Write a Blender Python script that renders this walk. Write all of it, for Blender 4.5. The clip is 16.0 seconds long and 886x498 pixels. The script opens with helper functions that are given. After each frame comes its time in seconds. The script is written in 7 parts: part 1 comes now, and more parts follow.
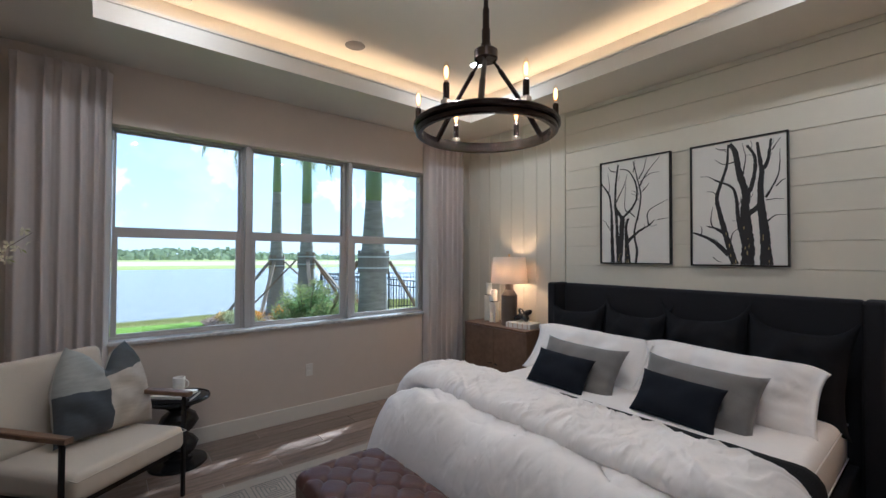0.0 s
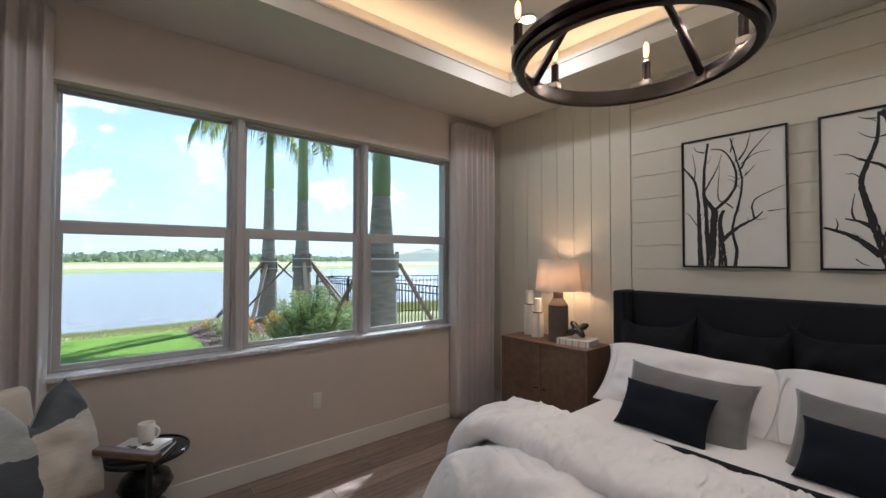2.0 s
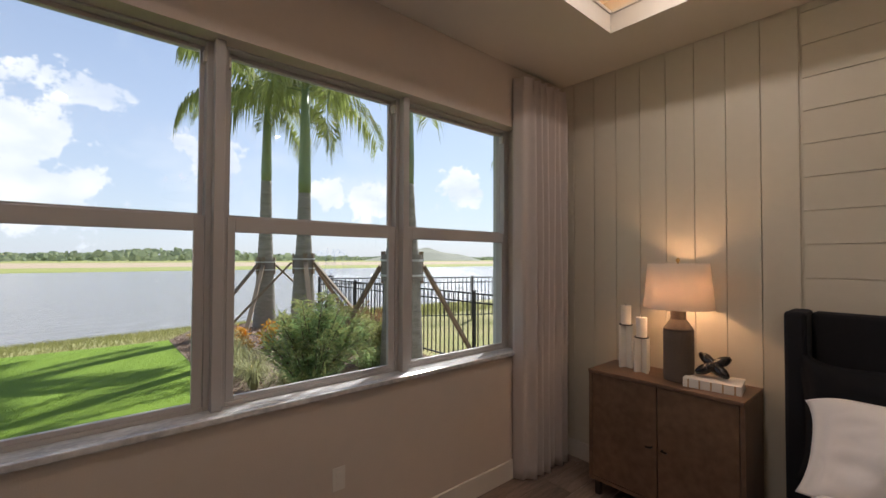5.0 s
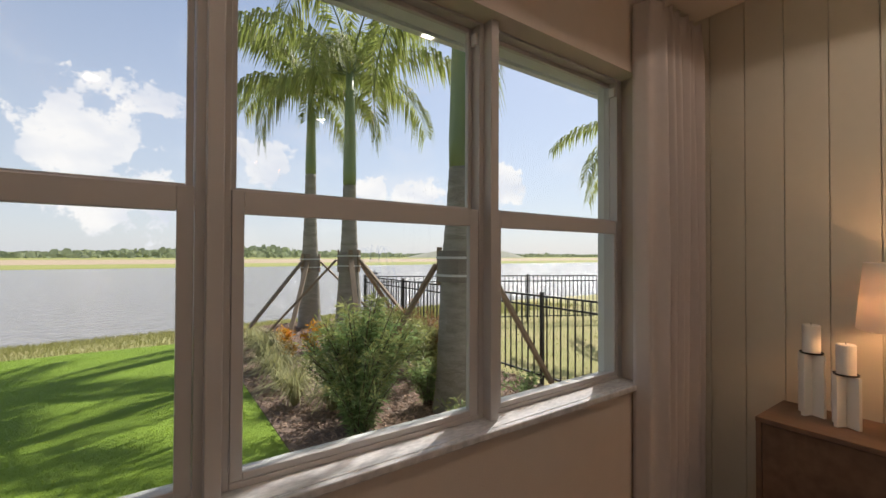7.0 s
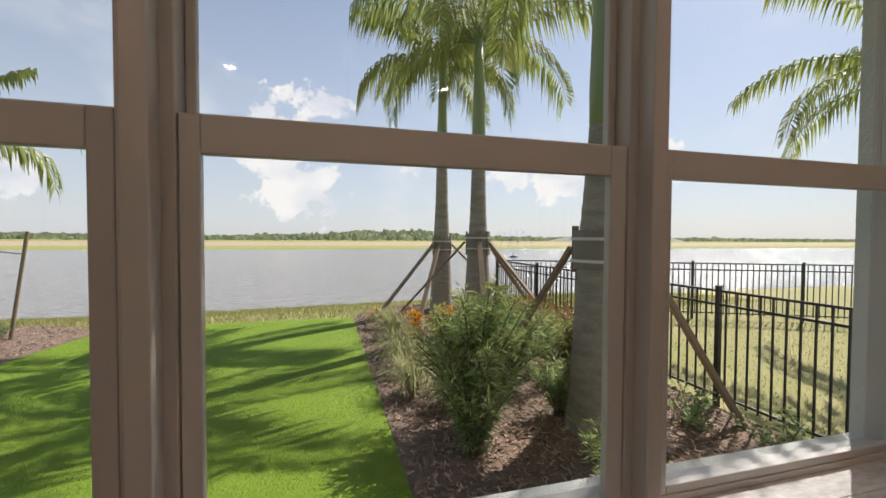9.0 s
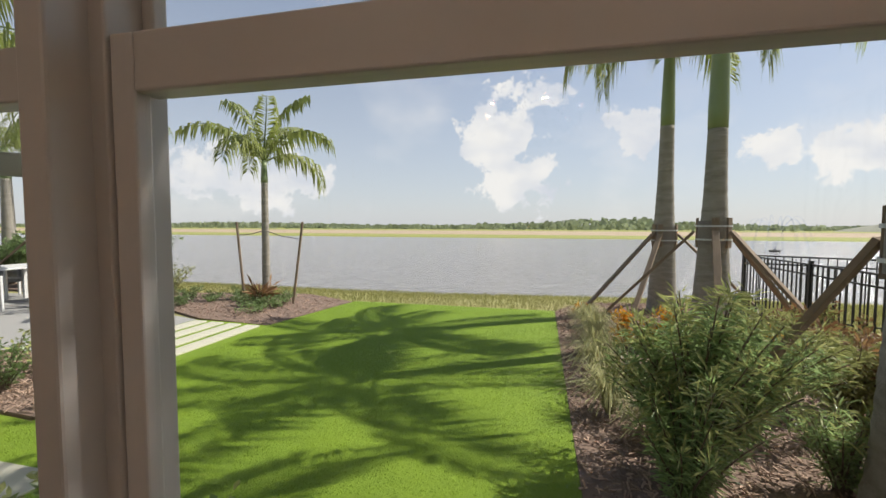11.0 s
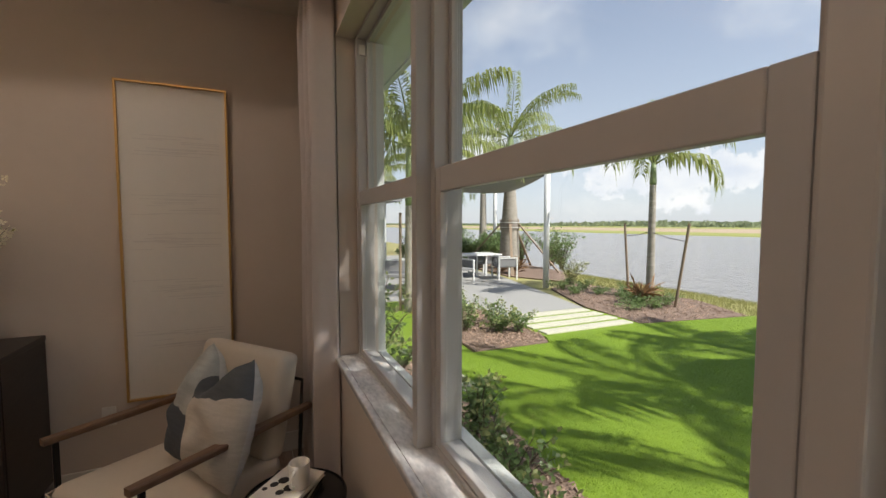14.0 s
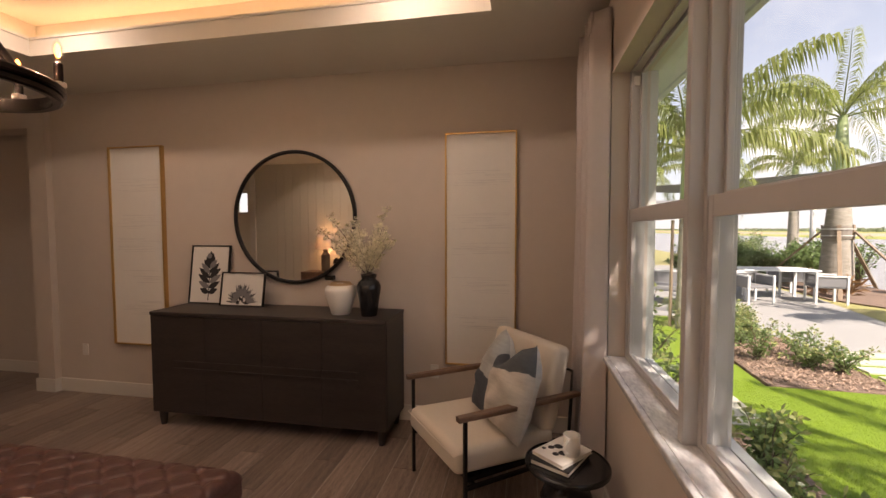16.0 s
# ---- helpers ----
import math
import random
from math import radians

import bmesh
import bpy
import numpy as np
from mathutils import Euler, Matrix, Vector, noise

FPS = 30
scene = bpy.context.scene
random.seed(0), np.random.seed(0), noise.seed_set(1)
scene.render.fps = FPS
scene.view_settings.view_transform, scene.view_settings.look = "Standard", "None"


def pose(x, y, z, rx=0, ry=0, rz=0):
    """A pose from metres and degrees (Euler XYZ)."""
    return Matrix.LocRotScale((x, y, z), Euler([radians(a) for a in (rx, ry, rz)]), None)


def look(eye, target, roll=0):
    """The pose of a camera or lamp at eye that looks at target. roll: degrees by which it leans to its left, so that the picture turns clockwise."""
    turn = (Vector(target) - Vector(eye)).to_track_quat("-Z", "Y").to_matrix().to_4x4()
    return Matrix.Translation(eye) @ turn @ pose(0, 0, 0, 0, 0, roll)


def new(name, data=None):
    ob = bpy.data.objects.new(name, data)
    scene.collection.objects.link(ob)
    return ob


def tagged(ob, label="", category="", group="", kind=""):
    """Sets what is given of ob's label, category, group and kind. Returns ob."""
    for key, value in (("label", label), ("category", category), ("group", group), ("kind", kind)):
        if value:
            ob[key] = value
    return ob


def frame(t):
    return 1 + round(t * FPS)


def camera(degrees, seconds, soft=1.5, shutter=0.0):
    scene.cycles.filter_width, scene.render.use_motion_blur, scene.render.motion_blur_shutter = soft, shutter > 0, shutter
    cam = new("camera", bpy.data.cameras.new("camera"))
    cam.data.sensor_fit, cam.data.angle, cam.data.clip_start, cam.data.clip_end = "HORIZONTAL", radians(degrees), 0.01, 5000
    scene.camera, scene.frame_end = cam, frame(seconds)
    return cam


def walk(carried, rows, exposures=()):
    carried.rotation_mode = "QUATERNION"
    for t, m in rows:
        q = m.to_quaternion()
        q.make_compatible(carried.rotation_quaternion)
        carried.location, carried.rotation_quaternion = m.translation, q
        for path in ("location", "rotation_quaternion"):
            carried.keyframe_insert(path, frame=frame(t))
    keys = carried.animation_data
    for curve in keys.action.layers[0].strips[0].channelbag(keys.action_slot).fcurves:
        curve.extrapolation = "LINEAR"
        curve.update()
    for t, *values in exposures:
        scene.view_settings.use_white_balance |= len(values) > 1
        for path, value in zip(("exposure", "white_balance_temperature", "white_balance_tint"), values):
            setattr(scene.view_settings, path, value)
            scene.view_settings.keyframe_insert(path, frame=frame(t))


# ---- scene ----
PATH = [
    (0, (-3.515, -3.93, 1.545), (-2.256, -2.377, 1.583), 0.2),
    (0.5, (-3.528, -3.691, 1.563), (-2.249, -2.154, 1.601), 0.1),
    (1, (-3.487, -3.48, 1.568), (-2.202, -1.948, 1.608), 0.1),
    (1.5, (-3.417, -3.287, 1.548), (-2.131, -1.756, 1.589), 0.1),
    (2, (-3.328, -3.083, 1.55), (-2.035, -1.558, 1.595), 0.1),
    (2.5, (-3.254, -2.885, 1.543), (-1.953, -1.366, 1.594), 0.1),
    (3, (-3.196, -2.68, 1.538), (-1.88, -1.174, 1.588), 0.1),
    (3.5, (-3.172, -2.461, 1.564), (-1.829, -0.98, 1.607), 0.0),
    (6, (-2.798, -1.599, 1.575), (-1.555, -0.032, 1.613), 0.2),
    (6.5, (-2.732, -1.383, 1.575), (-1.528, 0.214, 1.609), 0.1),
    (7, (-2.672, -1.21, 1.573), (-1.528, 0.431, 1.599), 0.2),
    (7.5, (-2.573, -1.072, 1.562), (-1.529, 0.634, 1.574), 0.3),
    (8, (-2.451, -0.943, 1.558), (-1.546, 0.84, 1.551), 0.3),
    (10.5, (-2.056, -0.385, 1.528), (-2.243, 1.604, 1.432), 0.2),
    (11, (-1.993, -0.297, 1.532), (-2.457, 1.645, 1.42), 0.2),
    (11.5, (-1.883, -0.269, 1.523), (-2.637, 1.58, 1.411), 0.5),
    (12, (-1.83, -0.236, 1.531), (-2.85, 1.48, 1.406), 0.5),
    (12.5, (-1.724, -0.255, 1.522), (-2.989, 1.289, 1.391), 0.4),
    (13, (-1.618, -0.297, 1.546), (-3.103, 1.036, 1.416), 0.5),
    (13.5, (-1.497, -0.354, 1.567), (-3.168, 0.739, 1.441), 0.1),
    (14, (-1.367, -0.382, 1.594), (-3.189, 0.434, 1.472), -0.0),
    (14.5, (-1.246, -0.41, 1.618), (-3.173, 0.11, 1.506), 0.1),
    (15, (-1.127, -0.464, 1.631), (-3.111, -0.23, 1.524), 0.1),
    (15.5, (-1.029, -0.514, 1.635), (-3.026, -0.568, 1.536), -0.1),
    (16, (-0.997, -0.5, 1.646), (-2.959, -0.872, 1.552), -0.1),
]
EXPOSURES = [(0.0, 1.24, 4750, 3), (2.0, 1.13, 5050, 5), (3.5, 0.95, 5450, 9), (6.0, 0.58, 6350, 14), (8.0, 0.55, 6550, 14), (11.0, 0.42, 6600, 13), (13.5, 0.54, 6450, 12), (15.0, 1.02, 6600, 14), (16.0, 1.18, 7300, 23)]
cam = camera(93.8, 16.0)
walk(cam, [(t, look(eye, target, roll)) for t, eye, target, roll in PATH], EXPOSURES)


# ---- daylight ----
SUN_WAY = Vector((-0.585, -0.345, -0.735)).normalized()      # the way the sunlight travels
world = bpy.data.worlds.new("sky")
scene.world = world
world.use_nodes = True


def build_sky(nt):
    nt.nodes.clear()
    N, L = nt.nodes.new, nt.links.new
    out = N("ShaderNodeOutputWorld")
    bg = N("ShaderNodeBackground")
    bg.inputs["Strength"].default_value = 0.092
    sky = N("ShaderNodeTexSky")
    sky.sky_type = "NISHITA"
    sky.sun_disc = False
    sky.sun_elevation = math.asin(-SUN_WAY.z)
    sky.sun_rotation = math.atan2(-SUN_WAY.x, -SUN_WAY.y)
    sky.air_density, sky.dust_density, sky.ozone_density = 1.0, 0.6, 2.0
    tc = N("ShaderNodeTexCoord")
    sep = N("ShaderNodeSeparateXYZ")
    L(tc.outputs["Generated"], sep.inputs[0])
    # direction stretched so that cloud bases lie flat near the horizon
    mp = N("ShaderNodeMapping")
    mp.inputs["Location"].default_value = (0.3, 0.2, 0.0)
    mp.inputs["Scale"].default_value = (1.0, 1.0, 1.7)
    L(tc.outputs["Generated"], mp.inputs[0])
    big = N("ShaderNodeTexNoise")
    big.inputs["Scale"].default_value = 3.1
    big.inputs["Detail"].default_value = 9.0
    big.inputs["Roughness"].default_value = 0.56
    L(mp.outputs[0], big.inputs["Vector"])
    # single cumulus heaps low over the lake, with billowing edges: direction, half width, tallness
    heaps = (((-0.10, 0.968, 0.20), 0.105, 0.62), ((-0.06, 0.985, 0.11), 0.13, 1.3), ((0.195, 0.956, 0.205), 0.078, 1.15), ((0.52, 0.845, 0.135), 0.085, 1.1),
             ((0.42, 0.897, 0.145), 0.055, 1.0), ((0.67, 0.72, 0.17), 0.07, 0.9), ((-0.60, 0.79, 0.10), 0.20, 2.2), ((0.02, 0.955, 0.29), 0.05, 1.2), ((-0.86, 0.48, 0.17), 0.14, 1.6))
    small = N("ShaderNodeTexNoise")
    small.inputs["Scale"].default_value, small.inputs["Detail"].default_value, small.inputs["Roughness"].default_value = 16.0, 8.0, 0.6
    L(tc.outputs["Generated"], small.inputs["Vector"])
    best = None
    for way, half, tall in heaps:
        sub = N("ShaderNodeVectorMath")
        sub.operation = "SUBTRACT"
        sub.inputs[1].default_value = way
        L(tc.outputs["Generated"], sub.inputs[0])
        mul = N("ShaderNodeVectorMath")
        mul.operation = "MULTIPLY"
        mul.inputs[1].default_value = (1, 1, tall)
        L(sub.outputs[0], mul.inputs[0])
        ln = N("ShaderNodeVectorMath")
        ln.operation = "LENGTH"
        L(mul.outputs[0], ln.inputs[0])
        mr = N("ShaderNodeMapRange")
        mr.clamp = False
        mr.inputs["From Min"].default_value, mr.inputs["From Max"].default_value = half, 0.0
        L(ln.outputs["Value"], mr.inputs["Value"])
        if best is None:
            best = mr.outputs[0]
        else:
            mx = N("ShaderNodeMath")
            mx.operation = "MAXIMUM"
            L(best, mx.inputs[0])
            L(mr.outputs[0], mx.inputs[1])
            best = mx.outputs[0]
    mad = N("ShaderNodeMath")
    mad.operation = "MULTIPLY_ADD"
    mad.inputs[1].default_value = 3.0
    L(small.outputs["Fac"], mad.inputs[0])
    L(best, mad.inputs[2])
    ramp = N("ShaderNodeMapRange")
    ramp.interpolation_type = "SMOOTHSTEP"
    ramp.inputs["From Min"].default_value, ramp.inputs["From Max"].default_value = 1.70, 1.96
    ramp.inputs["To Max"].default_value = 0.92
    L(mad.outputs[0], ramp.inputs["Value"])
    # soft broken cloud everywhere else
    soft = N("ShaderNodeMapRange")
    soft.inputs["From Min"].default_value, soft.inputs["From Max"].default_value = 0.53, 0.72
    soft.inputs["To Max"].default_value = 0.45
    L(big.outputs["Fac"], soft.inputs["Value"])
    cover = N("ShaderNodeMath")
    cover.operation = "MAXIMUM"
    L(ramp.outputs[0], cover.inputs[0])
    L(soft.outputs[0], cover.inputs[1])
    # thin white veil towards the horizon
    veil = N("ShaderNodeMapRange")
    veil.inputs["From Min"].default_value, veil.inputs["From Max"].default_value = 0.75, 0.0
    veil.inputs["To Max"].default_value = 0.79
    L(sep.outputs["Z"], veil.inputs["Value"])
    mixv = N("ShaderNodeMix")
    mixv.data_type = "RGBA"
    mixv.inputs["B"].default_value = (5.5, 5.75, 6.2, 1)
    L(veil.outputs[0], mixv.inputs["Factor"])
    L(sky.outputs[0], mixv.inputs["A"])
    shade = N("ShaderNodeTexNoise")
    shade.inputs["Scale"].default_value = 7.0
    shade.inputs["Detail"].default_value = 6.0
    L(mp.outputs[0], shade.inputs["Vector"])
    col = N("ShaderNodeValToRGB")
    col.color_ramp.elements[0].position, col.color_ramp.elements[0].color = 0.35, (0.72, 0.76, 0.84, 1)
    col.color_ramp.elements[1].position, col.color_ramp.elements[1].color = 0.6, (1, 0.98, 0.95, 1)
    L(shade.outputs["Fac"], col.inputs[0])
    lift = N("ShaderNodeMix")
    lift.data_type, lift.blend_type = "RGBA", "MULTIPLY"
    lift.inputs["Factor"].default_value = 1.0
    lift.inputs["B"].default_value = (7.9, 7.9, 7.9, 1)
    L(col.outputs[0], lift.inputs["A"])
    mixc = N("ShaderNodeMix")
    mixc.data_type = "RGBA"
    L(cover.outputs[0], mixc.inputs["Factor"])
    L(mixv.outputs["Result"], mixc.inputs["A"])
    L(lift.outputs["Result"], mixc.inputs["B"])
    L(mixc.outputs["Result"], bg.inputs["Color"])
    L(bg.outputs[0], out.inputs["Surface"])


build_sky(world.node_tree)


def lamp(name, kind, energy, color, m, **kw):
    data = bpy.data.lights.new(name, kind)
    data.energy, data.color = energy, color
    for k, v in kw.items():
        if k == "size":
            data.size = v
        elif k == "size_y":
            data.size_y = v
        elif k == "angle":
            data.angle = v
        elif k == "radius":
            data.shadow_soft_size = v
        elif k == "spread":
            data.spread = v
    if "size_y" in kw:
        data.shape = "RECTANGLE"
    ob = new(name, data)
    ob.matrix_world = m
    return ob


lamp("sun", "SUN", 5.0, (1.0, 0.95, 0.86), look((0, 0, 30), Vector((0, 0, 30)) + SUN_WAY), angle=radians(0.55))

WARM = (1.0, 0.78, 0.56)
AMBER = (1.0, 0.57, 0.27)
# tray of the ceiling and the lamps that the room has
CEIL, LIP, TRAY_TOP = 2.98, 3.12, 3.30
TX0, TX1, TY0, TY1 = -3.60, -0.51, -4.22, -0.69
COVE = 0.17
COVE_WATTS = 0.84
for nm, x, y, rx, ry, length in (("cove_light", (TX0 + TX1) / 2, TY1 + COVE - 0.05, 205, 0, TX1 - TX0),
                                 ("cove_light", (TX0 + TX1) / 2, TY0 - COVE + 0.05, 155, 0, TX1 - TX0)):
    lamp(nm, "AREA", COVE_WATTS * length, AMBER, pose(x, y, 3.06, rx, 0, 0), size=length, size_y=0.03)
for nm, x, ry in (("cove_light", TX1 + COVE - 0.05, 155), ("cove_light", TX0 - COVE + 0.05, 205)):
    lamp(nm, "AREA", COVE_WATTS * (TY1 - TY0), AMBER, pose(x, (TY0 + TY1) / 2, 3.06, 0, ry, 0), size=0.03, size_y=TY1 - TY0)
CHANDELIER = (-2.08, -2.49)
RING_Z, RING_R = 2.165, 0.335
BULB_TURN, ARM_TURN = 15, 101
for i in range(6):
    a = radians(BULB_TURN + 60 * i)
    lamp("bulb_light", "POINT", 6.0, WARM, pose(CHANDELIER[0] + RING_R * math.cos(a), CHANDELIER[1] + RING_R * math.sin(a), RING_Z + 0.162), radius=0.012)
for y in (-0.955, -4.28):
    lamp("lamp_light", "POINT", 5.8, (1.0, 0.54, 0.25), pose(-0.197, y, 1.36), radius=0.04)


# recessed downlights in the tray
DOWNLIGHTS = [(-0.92, -1.2), (-3.2, -1.2), (-0.92, -3.75), (-3.2, -3.75)]
for x, y in DOWNLIGHTS:
    lamp("downlight_beam", "AREA", 4.0, (1.0, 0.86, 0.74), pose(x, y, TRAY_TOP - 0.012), size=0.1, size_y=0.1)


# ---- materials ----
def mat(name, color, rough=0.6, metal=0.0, vary=0.12, scale=6.0, bump=0.0, bscale=60.0, stretch=(1, 1, 1), color2=None, rnd=0.0, spec=0.5, emit=None, strength=0.0, sheen=0.0, coat=0.0, fine=0.5):
    """A plain surface with variation at two scales, relief, and an own tone for each piece."""
    m = bpy.data.materials.new(name)
    m.use_nodes = True
    nt = m.node_tree
    N, L = nt.nodes.new, nt.links.new
    b = nt.nodes["Principled BSDF"]
    b.inputs["Roughness"].default_value = rough
    b.inputs["Metallic"].default_value = metal
    b.inputs["Specular IOR Level"].default_value = spec
    if sheen:
        b.inputs["Sheen Weight"].default_value = sheen
    if coat:
        b.inputs["Coat Weight"].default_value = coat
    tc = N("ShaderNodeTexCoord")
    mp = N("ShaderNodeMapping")
    mp.inputs["Scale"].default_value = stretch
    L(tc.outputs["Object"], mp.inputs[0])
    c2 = color2 or tuple(c * 0.6 for c in color)
    n1 = N("ShaderNodeTexNoise")
    n1.inputs["Scale"].default_value, n1.inputs["Detail"].default_value = scale, 4.0
    L(mp.outputs[0], n1.inputs["Vector"])
    n2 = N("ShaderNodeTexNoise")
    n2.inputs["Scale"].default_value, n2.inputs["Detail"].default_value = scale * 9, 3.0
    L(mp.outputs[0], n2.inputs["Vector"])
    add = N("ShaderNodeMix")
    add.inputs["Factor"].default_value = fine
    L(n1.outputs["Fac"], add.inputs["A"])
    L(n2.outputs["Fac"], add.inputs["B"])
    mr = N("ShaderNodeMapRange")
    mr.inputs["From Min"].default_value, mr.inputs["From Max"].default_value = 0.35, 0.65
    mr.inputs["To Max"].default_value = vary if color2 is None else 1.0
    L(add.outputs["Result"], mr.inputs["Value"])
    mix = N("ShaderNodeMix")
    mix.data_type = "RGBA"
    mix.inputs["A"].default_value = (*color, 1)
    mix.inputs["B"].default_value = (*c2, 1)
    L(mr.outputs[0], mix.inputs["Factor"])
    last = mix.outputs["Result"]
    if rnd:
        oi = N("ShaderNodeObjectInfo")
        geo = N("ShaderNodeNewGeometry")
        s = N("ShaderNodeMath")
        s.operation = "ADD"
        L(oi.outputs["Random"], s.inputs[0])
        L(geo.outputs["Random Per Island"], s.inputs[1])
        fr = N("ShaderNodeMath")
        fr.operation = "FRACT"
        L(s.outputs[0], fr.inputs[0])
        mrr = N("ShaderNodeMapRange")
        mrr.inputs["To Min"].default_value, mrr.inputs["To Max"].default_value = 1 - rnd, 1 + rnd
        L(fr.outputs[0], mrr.inputs["Value"])
        hs = N("ShaderNodeHueSaturation")
        L(mrr.outputs[0], hs.inputs["Value"])
        L(last, hs.inputs["Color"])
        last = hs.outputs[0]
    L(last, b.inputs["Base Color"])
    if bump:
        n3 = N("ShaderNodeTexNoise")
        n3.inputs["Scale"].default_value, n3.inputs["Detail"].default_value = bscale, 4.0
        L(mp.outputs[0], n3.inputs["Vector"])
        bp = N("ShaderNodeBump")
        bp.inputs["Strength"].default_value = bump
        bp.inputs["Distance"].default_value = 0.01
        L(n3.outputs["Fac"], bp.inputs["Height"])
        L(bp.outputs[0], b.inputs["Normal"])
    if emit:
        b.inputs["Emission Color"].default_value = (*emit, 1)
        b.inputs["Emission Strength"].default_value = strength
    return m


def glass_mat(name, tint=(1, 1, 1), gloss=0.02):
    m = bpy.data.materials.new(name)
    m.use_nodes = True
    nt = m.node_tree
    nt.nodes.clear()
    out = nt.nodes.new("ShaderNodeOutputMaterial")
    tr = nt.nodes.new("ShaderNodeBsdfTransparent")
    tr.inputs["Color"].default_value = (*tint, 1)
    gl = nt.nodes.new("ShaderNodeBsdfGlossy")
    gl.inputs["Roughness"].default_value = gloss
    fr = nt.nodes.new("ShaderNodeLayerWeight")
    pw = nt.nodes.new("ShaderNodeMath")
    pw.operation = "POWER"
    pw.inputs[1].default_value = 5.0
    ma = nt.nodes.new("ShaderNodeMath")
    ma.operation = "MULTIPLY_ADD"
    ma.inputs[1].default_value, ma.inputs[2].default_value = 0.4, 0.016
    mix = nt.nodes.new("ShaderNodeMixShader")
    nt.links.new(fr.outputs["Facing"], pw.inputs[0])
    nt.links.new(pw.outputs[0], ma.inputs[0])
    nt.links.new(ma.outputs[0], mix.inputs[0])
    nt.links.new(tr.outputs[0], mix.inputs[1])
    nt.links.new(gl.outputs[0], mix.inputs[2])
    nt.links.new(mix.outputs[0], out.inputs[0])
    return m


M_WALL = mat("wall_paint", (0.57, 0.495, 0.43), 0.75, vary=0.10, scale=1.2, bump=0.15, bscale=140)
M_CEIL = mat("ceiling_paint", (0.66, 0.62, 0.55), 0.8, vary=0.06, scale=1.5, bump=0.15, bscale=120)
M_SHIP = mat("shiplap_paint", (0.63, 0.585, 0.485), 0.5, vary=0.08, scale=2, bump=0.06, bscale=30, stretch=(1, 1, 1), rnd=0.02)
M_TRIM = mat("trim_paint", (0.66, 0.62, 0.56), 0.4, vary=0.08, scale=3)
M_VINYL = mat("window_vinyl", (0.46, 0.44, 0.425), 0.35, vary=0.06, scale=5)
M_GLASS = glass_mat("window_glass", (0.97, 0.985, 0.98))
M_MARBLE = mat("marble", (0.72, 0.71, 0.70), 0.12, vary=0.5, scale=4, color2=(0.42, 0.42, 0.43), stretch=(1, 2.5, 1))
M_PLANK = mat("floor_tile", (0.33, 0.25, 0.205), 0.30, scale=3, stretch=(0.8, 11, 1), color2=(0.125, 0.092, 0.078), rnd=0.26, bump=0.12, bscale=14)
M_GROUT = mat("grout", (0.47, 0.43, 0.39), 0.9, vary=0.2)
M_CURTAIN = mat("curtain_linen", (0.68, 0.61, 0.575), 0.9, vary=0.12, scale=30, bump=0.25, bscale=400, sheen=0.2)
M_BLACKMETAL = mat("black_metal", (0.022, 0.020, 0.019), 0.34, metal=0.7, vary=0.3, scale=20)
M_BULB = glass_mat("bulb_glass", (1, 0.95, 0.88))
M_FILAMENT = mat("filament", (1, 0.6, 0.3), 0.5, emit=(1.0, 0.36, 0.08), strength=4.0)
M_NICKEL = mat("worn_nickel", (0.42, 0.36, 0.30), 0.4, metal=0.7, vary=0.3, scale=30)
M_BRONZE = mat("dark_bronze", (0.036, 0.026, 0.022), 0.25, metal=0.85, vary=0.35, scale=20)
M_LED = mat("led_strip", (1, 0.8, 0.6), 0.5, emit=(1.0, 0.68, 0.38), strength=3)
M_WHITECLOTH = mat("white_cotton", (0.83, 0.79, 0.77), 0.85, vary=0.06, scale=5, bump=0.22, bscale=16)
M_BLACKCLOTH = mat("black_upholstery", (0.012, 0.012, 0.014), 0.95, vary=0.35, scale=40, bump=0.3, bscale=300, spec=0.2)
# headboard's sheen partly put into a base lighter than black_upholstery
M_HEADBOARD = mat("headboard_linen", (0.019, 0.019, 0.022), 0.95, vary=0.35, scale=40, bump=0.3, bscale=300, spec=0.2, sheen=0.05)
M_NAVY = mat("navy_velvet", (0.010, 0.012, 0.018), 0.9, vary=0.4, scale=10, spec=0.2, bump=0.1, bscale=200)
M_GREYVELVET = mat("grey_velvet", (0.16, 0.15, 0.14), 0.8, vary=0.3, scale=8, sheen=0.4)
M_WALNUT = mat("walnut", (0.20, 0.118, 0.072), 0.42, scale=2.4, stretch=(9, 1, 1.0), color2=(0.115, 0.066, 0.04), bump=0.05, bscale=30)
M_ESPRESSO = mat("espresso_wood", (0.040, 0.030, 0.026), 0.4, scale=2.0, stretch=(1, 1, 7), color2=(0.022, 0.017, 0.015), bump=0.06, bscale=20)
M_CREAM = mat("cream_upholstery", (0.62, 0.55, 0.46), 0.9, vary=0.1, scale=30, bump=0.2, bscale=350, sheen=0.2)
M_LEATHER = mat("brown_leather", (0.115, 0.050, 0.040), 0.38, scale=8, color2=(0.07, 0.032, 0.027), bump=0.2, bscale=160)
M_RUG = mat("rug_wool", (0.42, 0.38, 0.33), 0.95, scale=3, vary=0.3, bump=0.6, bscale=140)
M_BLACKGLOSS = mat("black_lacquer", (0.012, 0.012, 0.013), 0.22, vary=0.2)
M_CERAMIC = mat("white_ceramic", (0.78, 0.75, 0.70), 0.3, vary=0.06)
M_PAPER = mat("paper", (0.72, 0.69, 0.64), 0.85, vary=0.08, scale=20)
M_GOLD = mat("brass_frame", (0.62, 0.40, 0.16), 0.35, metal=0.9, vary=0.2, scale=15)
